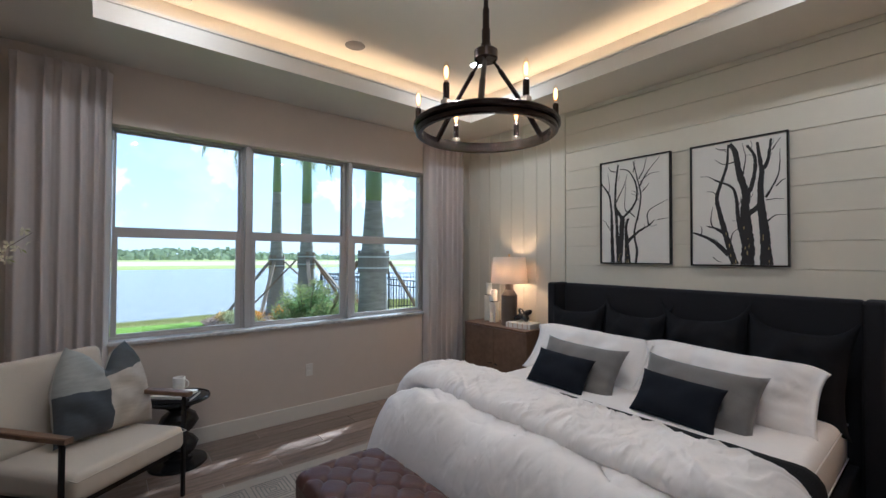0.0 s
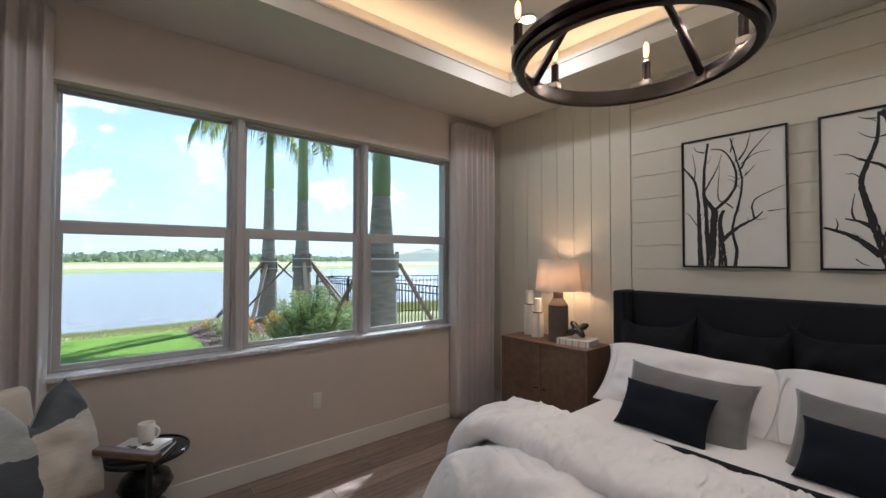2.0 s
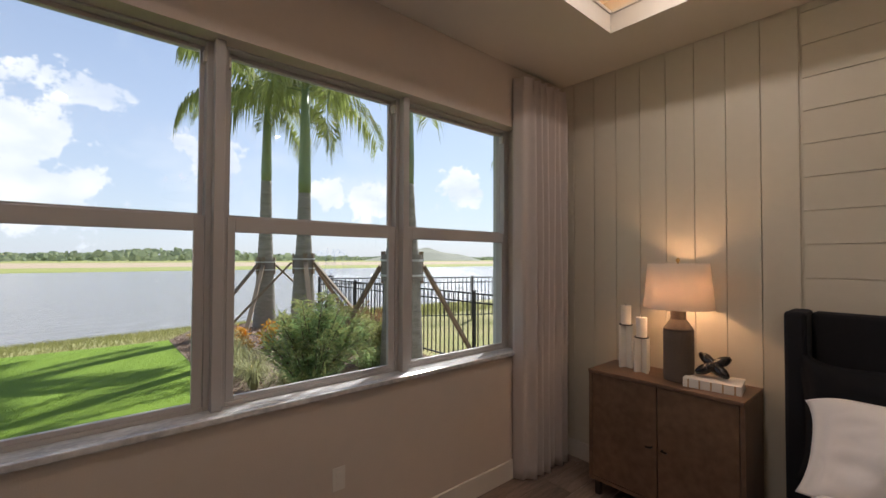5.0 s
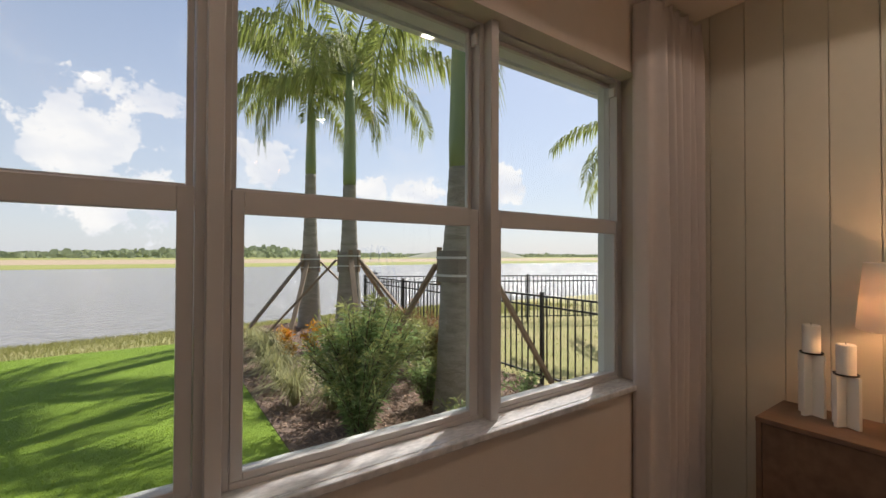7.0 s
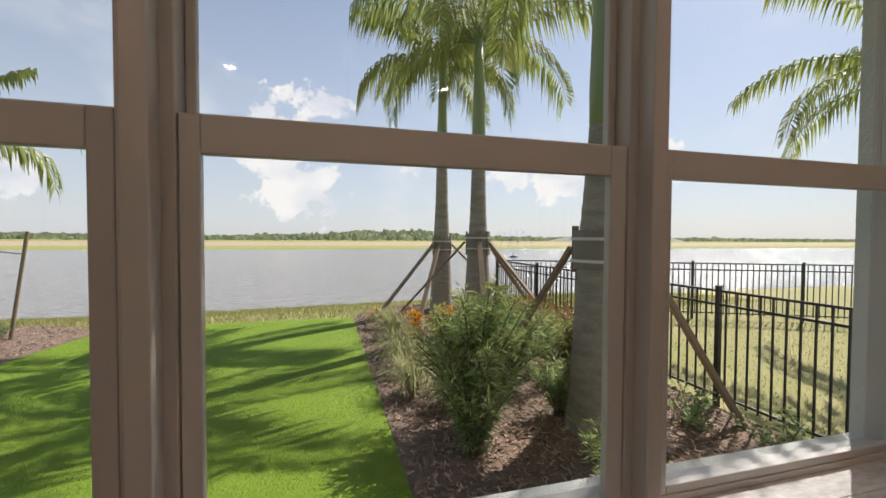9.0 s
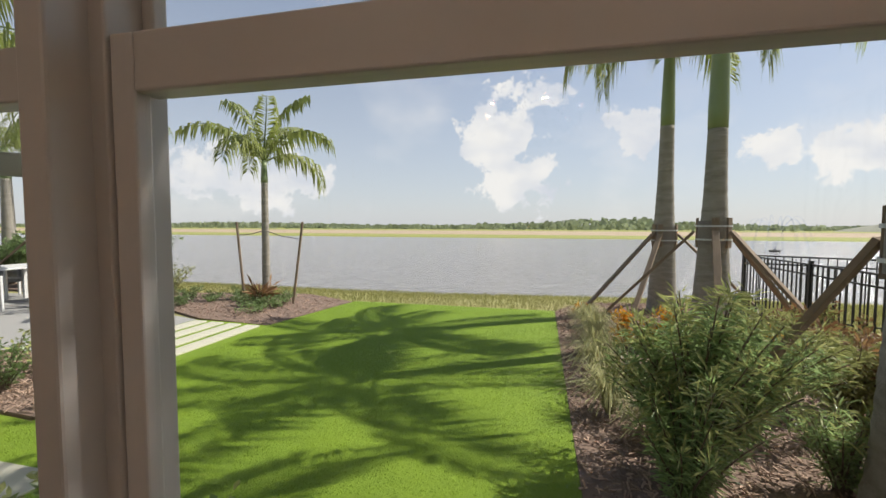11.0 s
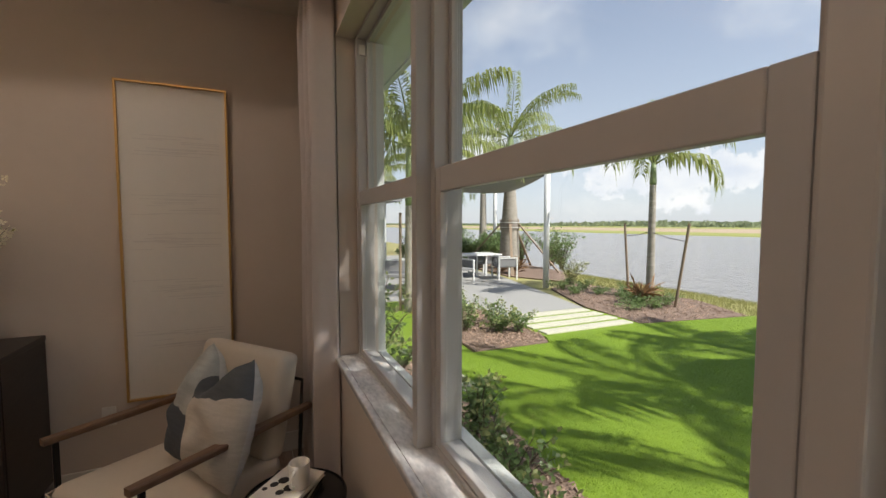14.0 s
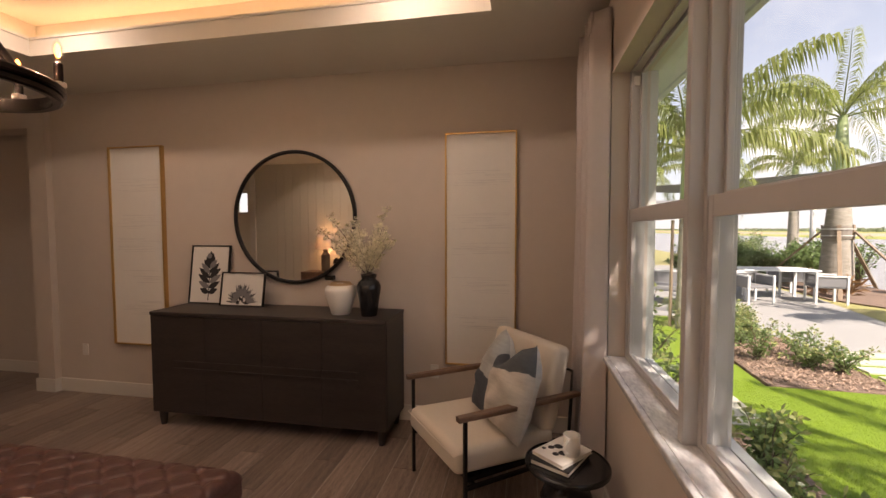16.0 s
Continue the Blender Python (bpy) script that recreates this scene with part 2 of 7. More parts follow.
M_TAN = mat("tan_glaze", (0.45, 0.30, 0.17), 0.7, vary=0.2)
M_STONEWARE = mat("grey_stoneware", (0.15, 0.115, 0.09), 0.7, vary=0.35, scale=14, bump=0.3, bscale=70)
M_WAX = mat("candle_wax", (0.80, 0.77, 0.70), 0.5, vary=0.04)
M_MIRROR = mat("mirror_silver", (0.93, 0.93, 0.93), 0.01, metal=1.0, vary=0.0)
M_INK = mat("ink_black", (0.025, 0.023, 0.023), 0.8, vary=0.3, scale=20)
M_INKGREY = mat("ink_grey", (0.22, 0.21, 0.21), 0.85, vary=0.4, scale=14)
M_LEAFGOLD = mat("gold_leaf", (0.45, 0.33, 0.14), 0.4, metal=0.5, vary=0.4, scale=30)
M_PLASTIC = mat("white_plastic", (0.66, 0.63, 0.58), 0.4, vary=0.04)
# outdoors
M_STUCCO = mat("stucco", (0.62, 0.64, 0.62), 0.9, vary=0.12, scale=3, bump=0.5, bscale=90)
M_TURF = mat("turf", (0.185, 0.285, 0.010), 0.85, scale=2.2, vary=0.35, color2=(0.145, 0.235, 0.010), bump=0.9, bscale=220)
M_TURFBLADE = mat("turf_blade", (0.20, 0.30, 0.012), 0.7, vary=0.3, scale=4, rnd=0.25)
M_BANK = mat("bank_grass", (0.25, 0.255, 0.085), 0.95, scale=0.9, color2=(0.34, 0.285, 0.13), bump=0.9, bscale=40)
M_BANKBLADE = mat("bank_blade", (0.29, 0.285, 0.10), 0.8, vary=0.4, scale=3, rnd=0.35)
M_MULCH = mat("mulch", (0.27, 0.185, 0.14), 0.95, scale=6, color2=(0.13, 0.088, 0.068), bump=1.0, bscale=45)
M_CHIP = mat("mulch_chip", (0.38, 0.265, 0.20), 0.95, vary=0.5, scale=9, rnd=0.45)
M_CONC = mat("concrete", (0.32, 0.312, 0.30), 0.85, scale=1.6, vary=0.16, bump=0.2, bscale=60)
M_PAVER = mat("pale_paver", (0.50, 0.475, 0.385), 0.85, scale=3, vary=0.14, bump=0.2, bscale=70)
M_SAND = mat("sand", (0.42, 0.315, 0.215), 0.95, scale=0.15, vary=0.25)
M_FARGRASS = mat("far_grass", (0.24, 0.27, 0.05), 0.95, scale=0.3, color2=(0.30, 0.29, 0.09))
# distance haze put into the leaf colour: paler and greyer than near foliage
M_FARTREE = mat("hazy_far_tree", (0.25, 0.29, 0.19), 0.95, scale=0.05, color2=(0.30, 0.33, 0.21), rnd=0.2)
M_TRUNK = mat("palm_trunk", (0.38, 0.345, 0.30), 0.9, scale=5, stretch=(1, 1, 3.5), color2=(0.20, 0.18, 0.145), bump=0.6, bscale=26)
M_SHAFT = mat("palm_crownshaft", (0.21, 0.27, 0.12), 0.45, scale=3, vary=0.3, stretch=(1, 1, 0.3))
M_FROND = mat("palm_frond", (0.19, 0.235, 0.06), 0.6, scale=3, vary=0.4, color2=(0.27, 0.29, 0.09), rnd=0.3)
M_RACHIS = mat("palm_rachis", (0.16, 0.20, 0.06), 0.5, vary=0.2)
M_STAKE = mat("timber_stake", (0.30, 0.22, 0.15), 0.9, scale=4, stretch=(8, 8, 1), color2=(0.20, 0.15, 0.11))
M_STRAP = mat("pale_strap", (0.62, 0.62, 0.60), 0.6, vary=0.1)
M_BURLAP = mat("burlap", (0.25, 0.22, 0.19), 0.95, vary=0.4, scale=12)
M_FENCE = mat("fence_metal", (0.014, 0.014, 0.015), 0.45, vary=0.2)
M_LEAF = mat("shrub_leaf", (0.12, 0.18, 0.07), 0.36, vary=0.35, scale=5, color2=(0.19, 0.25, 0.10), rnd=0.35)
M_LEAFPALE = mat("pale_leaf", (0.33, 0.35, 0.13), 0.6, vary=0.3, scale=5, rnd=0.3)
M_GRASSTUFT = mat("ornamental_grass", (0.38, 0.37, 0.18), 0.8, vary=0.3, scale=5, rnd=0.35)
M_CROTON = mat("orange_croton", (0.62, 0.20, 0.02), 0.5, vary=0.4, scale=20, color2=(0.60, 0.42, 0.03), rnd=0.3)
M_REDLEAF = mat("red_brown_leaf", (0.20, 0.085, 0.04), 0.6, vary=0.4, scale=10, color2=(0.30, 0.20, 0.09), rnd=0.3)
M_TWIG = mat("twig", (0.13, 0.095, 0.065), 0.9, vary=0.3)
M_WHITEALU = mat("white_aluminium", (0.66, 0.66, 0.65), 0.4, vary=0.05)
M_WICKER = mat("grey_wicker", (0.20, 0.20, 0.205), 0.8, vary=0.4, scale=40)
M_SAIL = mat("shade_sail", (0.20, 0.21, 0.20), 0.9, vary=0.1, scale=10)
M_ROOFTILE = mat("grey_roof", (0.30, 0.30, 0.31), 0.8, vary=0.2)
M_PETAL = mat("cream_petal", (0.86, 0.81, 0.64), 0.7, vary=0.2, rnd=0.15)


def water_mat():
    m = mat("lake_water", (0.32, 0.305, 0.30), 0.14, vary=0.2, scale=0.2)
    nt = m.node_tree
    b = nt.nodes["Principled BSDF"]
    tc = nt.nodes.new("ShaderNodeTexCoord")
    mp = nt.nodes.new("ShaderNodeMapping")
    mp.inputs["Scale"].default_value = (1.2, 3.2, 1)
    n = nt.nodes.new("ShaderNodeTexNoise")
    n.inputs["Scale"].default_value, n.inputs["Detail"].default_value = 1.1, 7.0
    bp = nt.nodes.new("ShaderNodeBump")
    bp.inputs["Strength"].default_value, bp.inputs["Distance"].default_value = 1.0, 0.30
    nt.links.new(tc.outputs["Object"], mp.inputs[0])
    nt.links.new(mp.outputs[0], n.inputs["Vector"])
    nt.links.new(n.outputs["Fac"], bp.inputs["Height"])
    nt.links.new(bp.outputs[0], b.inputs["Normal"])
    return m


M_WATER = water_mat()


def shade_mat():
    m = bpy.data.materials.new("lamp_shade")
    m.use_nodes = True
    nt = m.node_tree
    nt.nodes.clear()
    out = nt.nodes.new("ShaderNodeOutputMaterial")
    d = nt.nodes.new("ShaderNodeBsdfDiffuse")
    d.inputs["Color"].default_value = (0.80, 0.76, 0.70, 1)
    t = nt.nodes.new("ShaderNodeBsdfTranslucent")
    t.inputs["Color"].default_value = (0.86, 0.75, 0.63, 1)
    mix = nt.nodes.new("ShaderNodeMixShader")
    mix.inputs[0].default_value = 0.32
    wv = nt.nodes.new("ShaderNodeTexNoise")
    wv.inputs["Scale"].default_value = 300
    bp = nt.nodes.new("ShaderNodeBump")
    bp.inputs["Strength"].default_value = 0.2
    nt.links.new(wv.outputs["Fac"], bp.inputs["Height"])
    nt.links.new(bp.outputs[0], d.inputs["Normal"])
    nt.links.new(d.outputs[0], mix.inputs[1])
    nt.links.new(t.outputs[0], mix.inputs[2])
    nt.links.new(mix.outputs[0], out.inputs[0])
    return m


M_SHADE = shade_mat()


def leafy(m, amount, tint=1.0):
    """Lets part of the light through thin leaves and cloth."""
    nt = m.node_tree
    out = [n for n in nt.nodes if n.type == "OUTPUT_MATERIAL"][0]
    b = nt.nodes["Principled BSDF"]
    tr = nt.nodes.new("ShaderNodeBsdfTranslucent")
    hs = nt.nodes.new("ShaderNodeHueSaturation")
    hs.inputs["Value"].default_value = tint
    nt.links.new(b.inputs["Base Color"].links[0].from_socket, hs.inputs["Color"])
    nt.links.new(hs.outputs[0], tr.inputs["Color"])
    mix = nt.nodes.new("ShaderNodeMixShader")
    mix.inputs[0].default_value = amount
    nt.links.new(b.outputs[0], mix.inputs[1])
    nt.links.new(tr.outputs[0], mix.inputs[2])
    nt.links.new(mix.outputs[0], out.inputs["Surface"])


for m_, a_, t_ in ((M_FROND, 0.42, 1.5), (M_LEAF, 0.5, 1.9), (M_LEAFPALE, 0.38, 1.3), (M_GRASSTUFT, 0.35, 1.3), (M_CROTON, 0.35, 1.2), (M_REDLEAF, 0.3, 1.2),
                   (M_TURFBLADE, 0.3, 1.2), (M_BANKBLADE, 0.35, 1.3), (M_FARTREE, 0.35, 1.2), (M_PETAL, 0.3, 1.1), (M_CURTAIN, 0.24, 1.1)):
    leafy(m_, a_, t_)


def crinkle_mat(name, amount, layers):
    """White cotton with pressed-in creases; each layer: scale, depth, turn, stretch."""
    m = mat(name, (0.83, 0.79, 0.77), 0.85, vary=0.06, scale=5)
    nt = m.node_tree
    tc = nt.nodes.new("ShaderNodeTexCoord")
    warp = nt.nodes.new("ShaderNodeTexNoise")
    warp.inputs["Scale"].default_value = 2.2
    gate = nt.nodes.new("ShaderNodeMapRange")
    gate.inputs["From Min"].default_value, gate.inputs["From Max"].default_value = 0.40, 0.62
    gate.inputs["To Min"].default_value, gate.inputs["To Max"].default_value = 0.25 * amount, amount
    nt.links.new(tc.outputs["Object"], warp.inputs["Vector"])
    nt.links.new(warp.outputs["Fac"], gate.inputs["Value"])
    last = None
    for sc, dist, rot, stretch in layers:
        mp = nt.nodes.new("ShaderNodeMapping")
        mp.inputs["Rotation"].default_value = (0, 0, rot)
        mp.inputs["Scale"].default_value = (1.0, stretch, 1.0)
        n = nt.nodes.new("ShaderNodeTexNoise")
        n.noise_type = "RIDGED_MULTIFRACTAL"
        n.inputs["Scale"].default_value, n.inputs["Detail"].default_value = sc, 1.2
        n.inputs["Distortion"].default_value = 0.7
        bp = nt.nodes.new("ShaderNodeBump")
        bp.inputs["Distance"].default_value = dist
        nt.links.new(gate.outputs[0], bp.inputs["Strength"])
        nt.links.new(tc.outputs["Object"], mp.inputs[0])
        nt.links.new(mp.outputs[0], n.inputs["Vector"])
        nt.links.new(n.outputs["Fac"], bp.inputs["Height"])
        if last:
            nt.links.new(last, bp.inputs["Normal"])
        last = bp.outputs[0]
    nt.links.new(last, nt.nodes["Principled BSDF"].inputs["Normal"])
    return m


M_CRINKLE = crinkle_mat("crinkled_cotton", 0.7, ((5.0, 0.040, 0.5, 2.4), (9.0, 0.022, -0.4, 2.6), (17.0, 0.008, 0.9, 1.8)))
M_COTTON = crinkle_mat("creased_cotton", 0.62, ((3.2, 0.030, 0.7, 2.6), (7.5, 0.014, -0.5, 2.4), (15.0, 0.005, 0.2, 1.8)))


# ---- mesh helpers ----
def part(name, bm, material, parent=None, label="", smooth=False, m=None):
    """Links a bmesh as one mesh object under a thing or a part."""
    me = bpy.data.meshes.new(name)
    bm.to_mesh(me)
    bm.free()
    if smooth:
        me.polygons.foreach_set("use_smooth", [True] * len(me.polygons))
    for mm in material if isinstance(material, (list, tuple)) else [material]:
        me.materials.append(mm)
    ob = new(name, me)
    if parent is not None:
        ob.parent = parent
    if m is not None:
        ob.matrix_local = m
    if label:
        ob["label"] = label
    return ob


def thing(name, label, category, m=None, group="", kind=""):
    e = new(name)
    e.empty_display_size = 0.1
    if m is not None:
        e.matrix_world = m
    return tagged(e, label, category, group, kind)


def box(bm, x0, x1, y0, y1, z0, z1, bev=0.0, m=None, seg=2):
    t = Matrix.Translation(((x0 + x1) / 2, (y0 + y1) / 2, (z0 + z1) / 2)) @ Matrix.Diagonal((abs(x1 - x0), abs(y1 - y0), abs(z1 - z0), 1))
    if m is not None:
        t = m @ t
    vs = bmesh.ops.create_cube(bm, size=1.0, matrix=t)["verts"]
    if bev:
        es = list({e for v in vs for e in v.link_edges})
        bmesh.ops.bevel(bm, geom=es, offset=bev, segments=seg, affect="EDGES", profile=0.5)
    return bm


def boxbm(*a, **k):
    return box(bmesh.new(), *a, **k)


def tube(bm, pts, radii, n=8, caps=True):
    """A tapered tube along points."""
    pts = [Vector(p) for p in pts]
    if not isinstance(radii, (list, tuple)):
        radii = [radii] * len(pts)
    rings = []
    up = Vector((0, 0, 1))
    side = None
    for i, p in enumerate(pts):
        d = (pts[min(i + 1, len(pts) - 1)] - pts[max(i - 1, 0)]).normalized()
        if side is None:
            side = d.orthogonal().normalized()
        side = (side - d * side.dot(d)).normalized()
        other = d.cross(side)
        rings.append([bm.verts.new(p + radii[i] * (math.cos(2 * math.pi * k / n) * side + math.sin(2 * math.pi * k / n) * other)) for k in range(n)])
    for a, b in zip(rings, rings[1:]):
        for k in range(n):
            bm.faces.new((a[k], a[(k + 1) % n], b[(k + 1) % n], b[k]))
    if caps:
        bm.faces.new(rings[0][::-1])
        bm.faces.new(rings[-1])
    return bm


def lathe(bm, profile, n=32, at=(0, 0, 0)):
    """Turns (radius, z) pairs round the z axis."""
    rings = []
    for r, z in profile:
        if r < 1e-5:
            rings.append([bm.verts.new((at[0], at[1], at[2] + z))])
        else:
            rings.append([bm.verts.new((at[0] + r * math.cos(2 * math.pi * k / n), at[1] + r * math.sin(2 * math.pi * k / n), at[2] + z)) for k in range(n)])
    for a, b in zip(rings, rings[1:]):
        for k in range(n):
            q = [a[k % len(a)], a[(k + 1) % len(a)], b[(k + 1) % len(b)], b[k % len(b)]]
            q = [v for i, v in enumerate(q) if v not in q[:i]]
            if len(q) > 2:
                bm.faces.new(q)
    return bm


def pillow_bm(w, h, d, n=22, pinch=0.06, wrinkle=0.006, seed=0, flange=0.0, ear=0.0):
    """A stuffed pillow lying in the xz plane, y its thickness; corners drawn out."""
    bm = bmesh.new()
    sides = []
    for s in (1, -1):
        g = []
        for i in range(n + 1):
            row = []
            for j in range(n + 1):
                u, v = 2 * i / n - 1, 2 * j / n - 1
                pu = u * (1 - pinch * (1 - abs(v) ** 2.5))
                pv = v * (1 - pinch * (1 - abs(u) ** 2.5))
                uu, vv = min(1.0, abs(u) / (1 - flange)), min(1.0, abs(v) / (1 - flange * 0.3))
                th = d / 2 * max(0.0, (1 - uu ** 3.2)) ** 0.55 * max(0.0, (1 - vv ** 3.2)) ** 0.55 + 0.004
                p = Vector((pu * w / 2, 0, pv * h / 2 + ear * abs(u) ** 5 * max(0.0, v) ** 2))
                wr = wrinkle * noise.noise(Vector((p.x * 9 + seed * 7, s * 3 + seed, p.z * 9))) * 2 + wrinkle * 1.5 * noise.noise(Vector((p.x * 3 + seed, p.z * 20 * abs(u) + s, seed)))
                edge = abs(u) > 0.999 or abs(v) > 0.999
                p.y = 0 if edge else s * (th + wr * (th / (d / 2)))
                row.append((p, edge))
            g.append(row)
        sides.append(g)
    vs = {}
    for k, g in enumerate(sides):
        for i in range(n + 1):
            for j in range(n + 1):
                p, edge = g[i][j]
                key = (i, j) if edge else (i, j, k)
                if key not in vs:
                    vs[key] = bm.verts.new(p)

    def at(i, j, k):
        return vs.get((i, j, k)) or vs[(i, j)]
    for k in range(2):
        for i in range(n):
            for j in range(n):
                q = [at(i, j, k), at(i + 1, j, k), at(i + 1, j + 1, k), at(i, j + 1, k)]
                f = bm.faces.new(q if k else q[::-1])
    return bm


def grid_bm(nx, ny, fn):
    """A sheet of nx by ny cells; fn(u, v) gives the place."""
    bm = bmesh.new()
    g = [[bm.verts.new(fn(i / nx, j / ny)) for j in range(ny + 1)] for i in range(nx + 1)]
    for i in range(nx):
        for j in range(ny):
            bm.faces.new((g[i][j], g[i + 1][j], g[i + 1][j + 1], g[i][j + 1]))
    return bm


def poly_bm(pts, z0, z1):
    """A prism over a plan outline."""
    bm = bmesh.new()
    lo = [bm.verts.new((x, y, z0)) for x, y in pts]
    hi = [bm.verts.new((x, y, z1)) for x, y in pts]
    bm.faces.new(hi)
    bm.faces.new(lo[::-1])
    for i in range(len(pts)):
        j = (i + 1) % len(pts)
        bm.faces.new((lo[i], lo[j], hi[j], hi[i]))
    bmesh.ops.recalc_face_normals(bm, faces=bm.faces)
    return bm


def structure(ob, label="", category=""):
    return tagged(ob, label, category, kind="structure")


# ---- the room's shell ----
XW, YS = -4.40, -6.60            # west wall and south wall; the shiplap wall is x = 0, the window wall y = 0
WT = 0.205                        # thickness of the window wall
OX0, OX1, OZ0, OZ1 = -3.535, -0.565, 0.88, 2.53

bm = bmesh.new()
box(bm, XW - 0.3, OX0, 0, WT, -0.1, CEIL + 0.5)
box(bm, OX1, 0.3, 0, WT, -0.1, CEIL + 0.5)
box(bm, OX0, OX1, 0, WT, -0.1, OZ0)
box(bm, OX0, OX1, 0, WT, OZ1, CEIL + 0.5)
structure(part("wall_north", bm, M_WALL), "greige painted wall round a wide triple window", "wall")

bm = bmesh.new()
box(bm, 0.012, 0.30, -6.12, 0, -0.1, CEIL + 0.5)
box(bm, 0.012, 0.30, YS - 0.2, -6.52, -0.1, CEIL + 0.5)
box(bm, 0.012, 0.30, -6.52, -6.12, -0.1, 1.98)
box(bm, 0.012, 0.30, -6.52, -6.12, 2.46, CEIL + 0.5)
wall_east = structure(part("wall_east", bm, M_SHIP), "pale painted shiplap feature wall behind the bed", "wall")

bm = bmesh.new()
box(bm, XW - 0.14, XW, -5.16, 0, -0.1, CEIL + 0.5)
box(bm, XW - 0.24, XW, -5.27, -5.16, -0.1, CEIL + 0.5)
box(bm, XW - 0.24, XW, YS, -5.27, 2.68, CEIL + 0.5)
box(bm, XW - 0.50, XW - 0.36, YS, -5.0, -0.1, 2.9)
box(bm, XW, XW + 0.06, -5.36, -5.15, -0.1, CEIL)
box(bm, XW - 0.24, XW, -5.36, -5.27, -0.1, CEIL)
structure(part("wall_west", bm, M_WALL), "greige painted wall with a cased opening at its end", "wall")

bm = boxbm(XW - 0.5, 0.3, YS - 0.2, YS, -0.1, CEIL + 0.5)
structure(part("wall_south", bm, M_WALL), "plain greige painted wall", "wall")

bm = bmesh.new()
for x0, x1, y0, y1 in ((XW, TX0, YS, 0), (TX1, 0.012, YS, 0), (TX0, TX1, TY1, 0), (TX0, TX1, YS, TY0)):
    box(bm, x0, x1, y0, y1, CEIL, CEIL + 0.03)
w = 0.03
for x0, x1, y0, y1 in ((TX0 - w, TX0, TY0 - w, TY1 + w), (TX1, TX1 + w, TY0 - w, TY1 + w), (TX0, TX1, TY1, TY1 + w), (TX0, TX1, TY0 - w, TY0)):
    box(bm, x0, x1, y0, y1, CEIL + 0.03, LIP)
    box(bm, x0 - 0.008, x1 + 0.008, y0 - 0.008, y1 + 0.008, LIP - 0.022, LIP, bev=0.004)
a, b = COVE, COVE + 0.05
for x0, x1, y0, y1 in ((TX0 - b, TX0 - a, TY0 - b, TY1 + b), (TX1 + a, TX1 + b, TY0 - b, TY1 + b), (TX0 - a, TX1 + a, TY1 + a, TY1 + b), (TX0 - a, TX1 + a, TY0 - b, TY0 - a)):
    box(bm, x0, x1, y0, y1, CEIL + 0.03, TRAY_TOP)
box(bm, TX0 - b, TX1 + b, TY0 - b, TY1 + b, TRAY_TOP, TRAY_TOP + 0.05)
box(bm, XW - 0.5, 0.3, YS - 0.2, 0.2, CEIL + 0.5, CEIL + 0.6)
structure(part("ceiling", bm, M_CEIL), "cream tray ceiling with a lit cove", "ceiling")
bm = boxbm(XW - 0.5, XW - 0.14, YS, -5.0, 2.9, 2.95)
structure(part("ceiling", bm, M_CEIL), "plain ceiling of the passage", "ceiling")

for x0, x1, y0, y1 in ((TX0, TX1, TY1 + 0.10, TY1 + 0.115), (TX0, TX1, TY0 - 0.115, TY0 - 0.10), (TX0 - 0.115, TX0 - 0.10, TY0, TY1), (TX1 + 0.10, TX1 + 0.115, TY0, TY1)):
    tagged(part("led_strip", boxbm(x0, x1, y0, y1, CEIL + 0.03, CEIL + 0.04), M_LED), "warm white strip light hidden in the ceiling cove", "strip light", "cove strips")

# baseboards with an eased top edge
def baseboard(x0, x1, y0, y1):
    bm = boxbm(x0, x1, y0, y1, 0, 0.135, bev=0.005)
    return structure(part("baseboard", bm, M_TRIM), "white painted wooden baseboard", "baseboard")


baseboard(XW + 0.016, -0.004, -0.016, 0)
baseboard(XW, XW + 0.016, -5.134, 0)
baseboard(XW, XW + 0.076, -5.15, -5.134)
baseboard(XW + 0.06, XW + 0.076, -5.36, -5.15)
baseboard(XW - 0.23, XW + 0.076, -5.376, -5.36)
baseboard(XW - 0.36, XW - 0.344, YS, -5.38)
baseboard(XW, 0, YS, YS + 0.016)
baseboard(-0.016, 0, YS + 0.016, -0.016)

# ---- the triple window ----
SILL_TOP = 0.905
bm = bmesh.new()
box(bm, OX0 + 0.002, OX1 - 0.002, -0.0, 0.115, OZ0, SILL_TOP, bev=0.003)
box(bm, OX0 - 0.02, OX1 + 0.02, -0.028, 0.0, OZ0 - 0.004, SILL_TOP, bev=0.006)
structure(part("window_sill", bm, M_MARBLE), "polished grey-veined marble window sill", "sill")

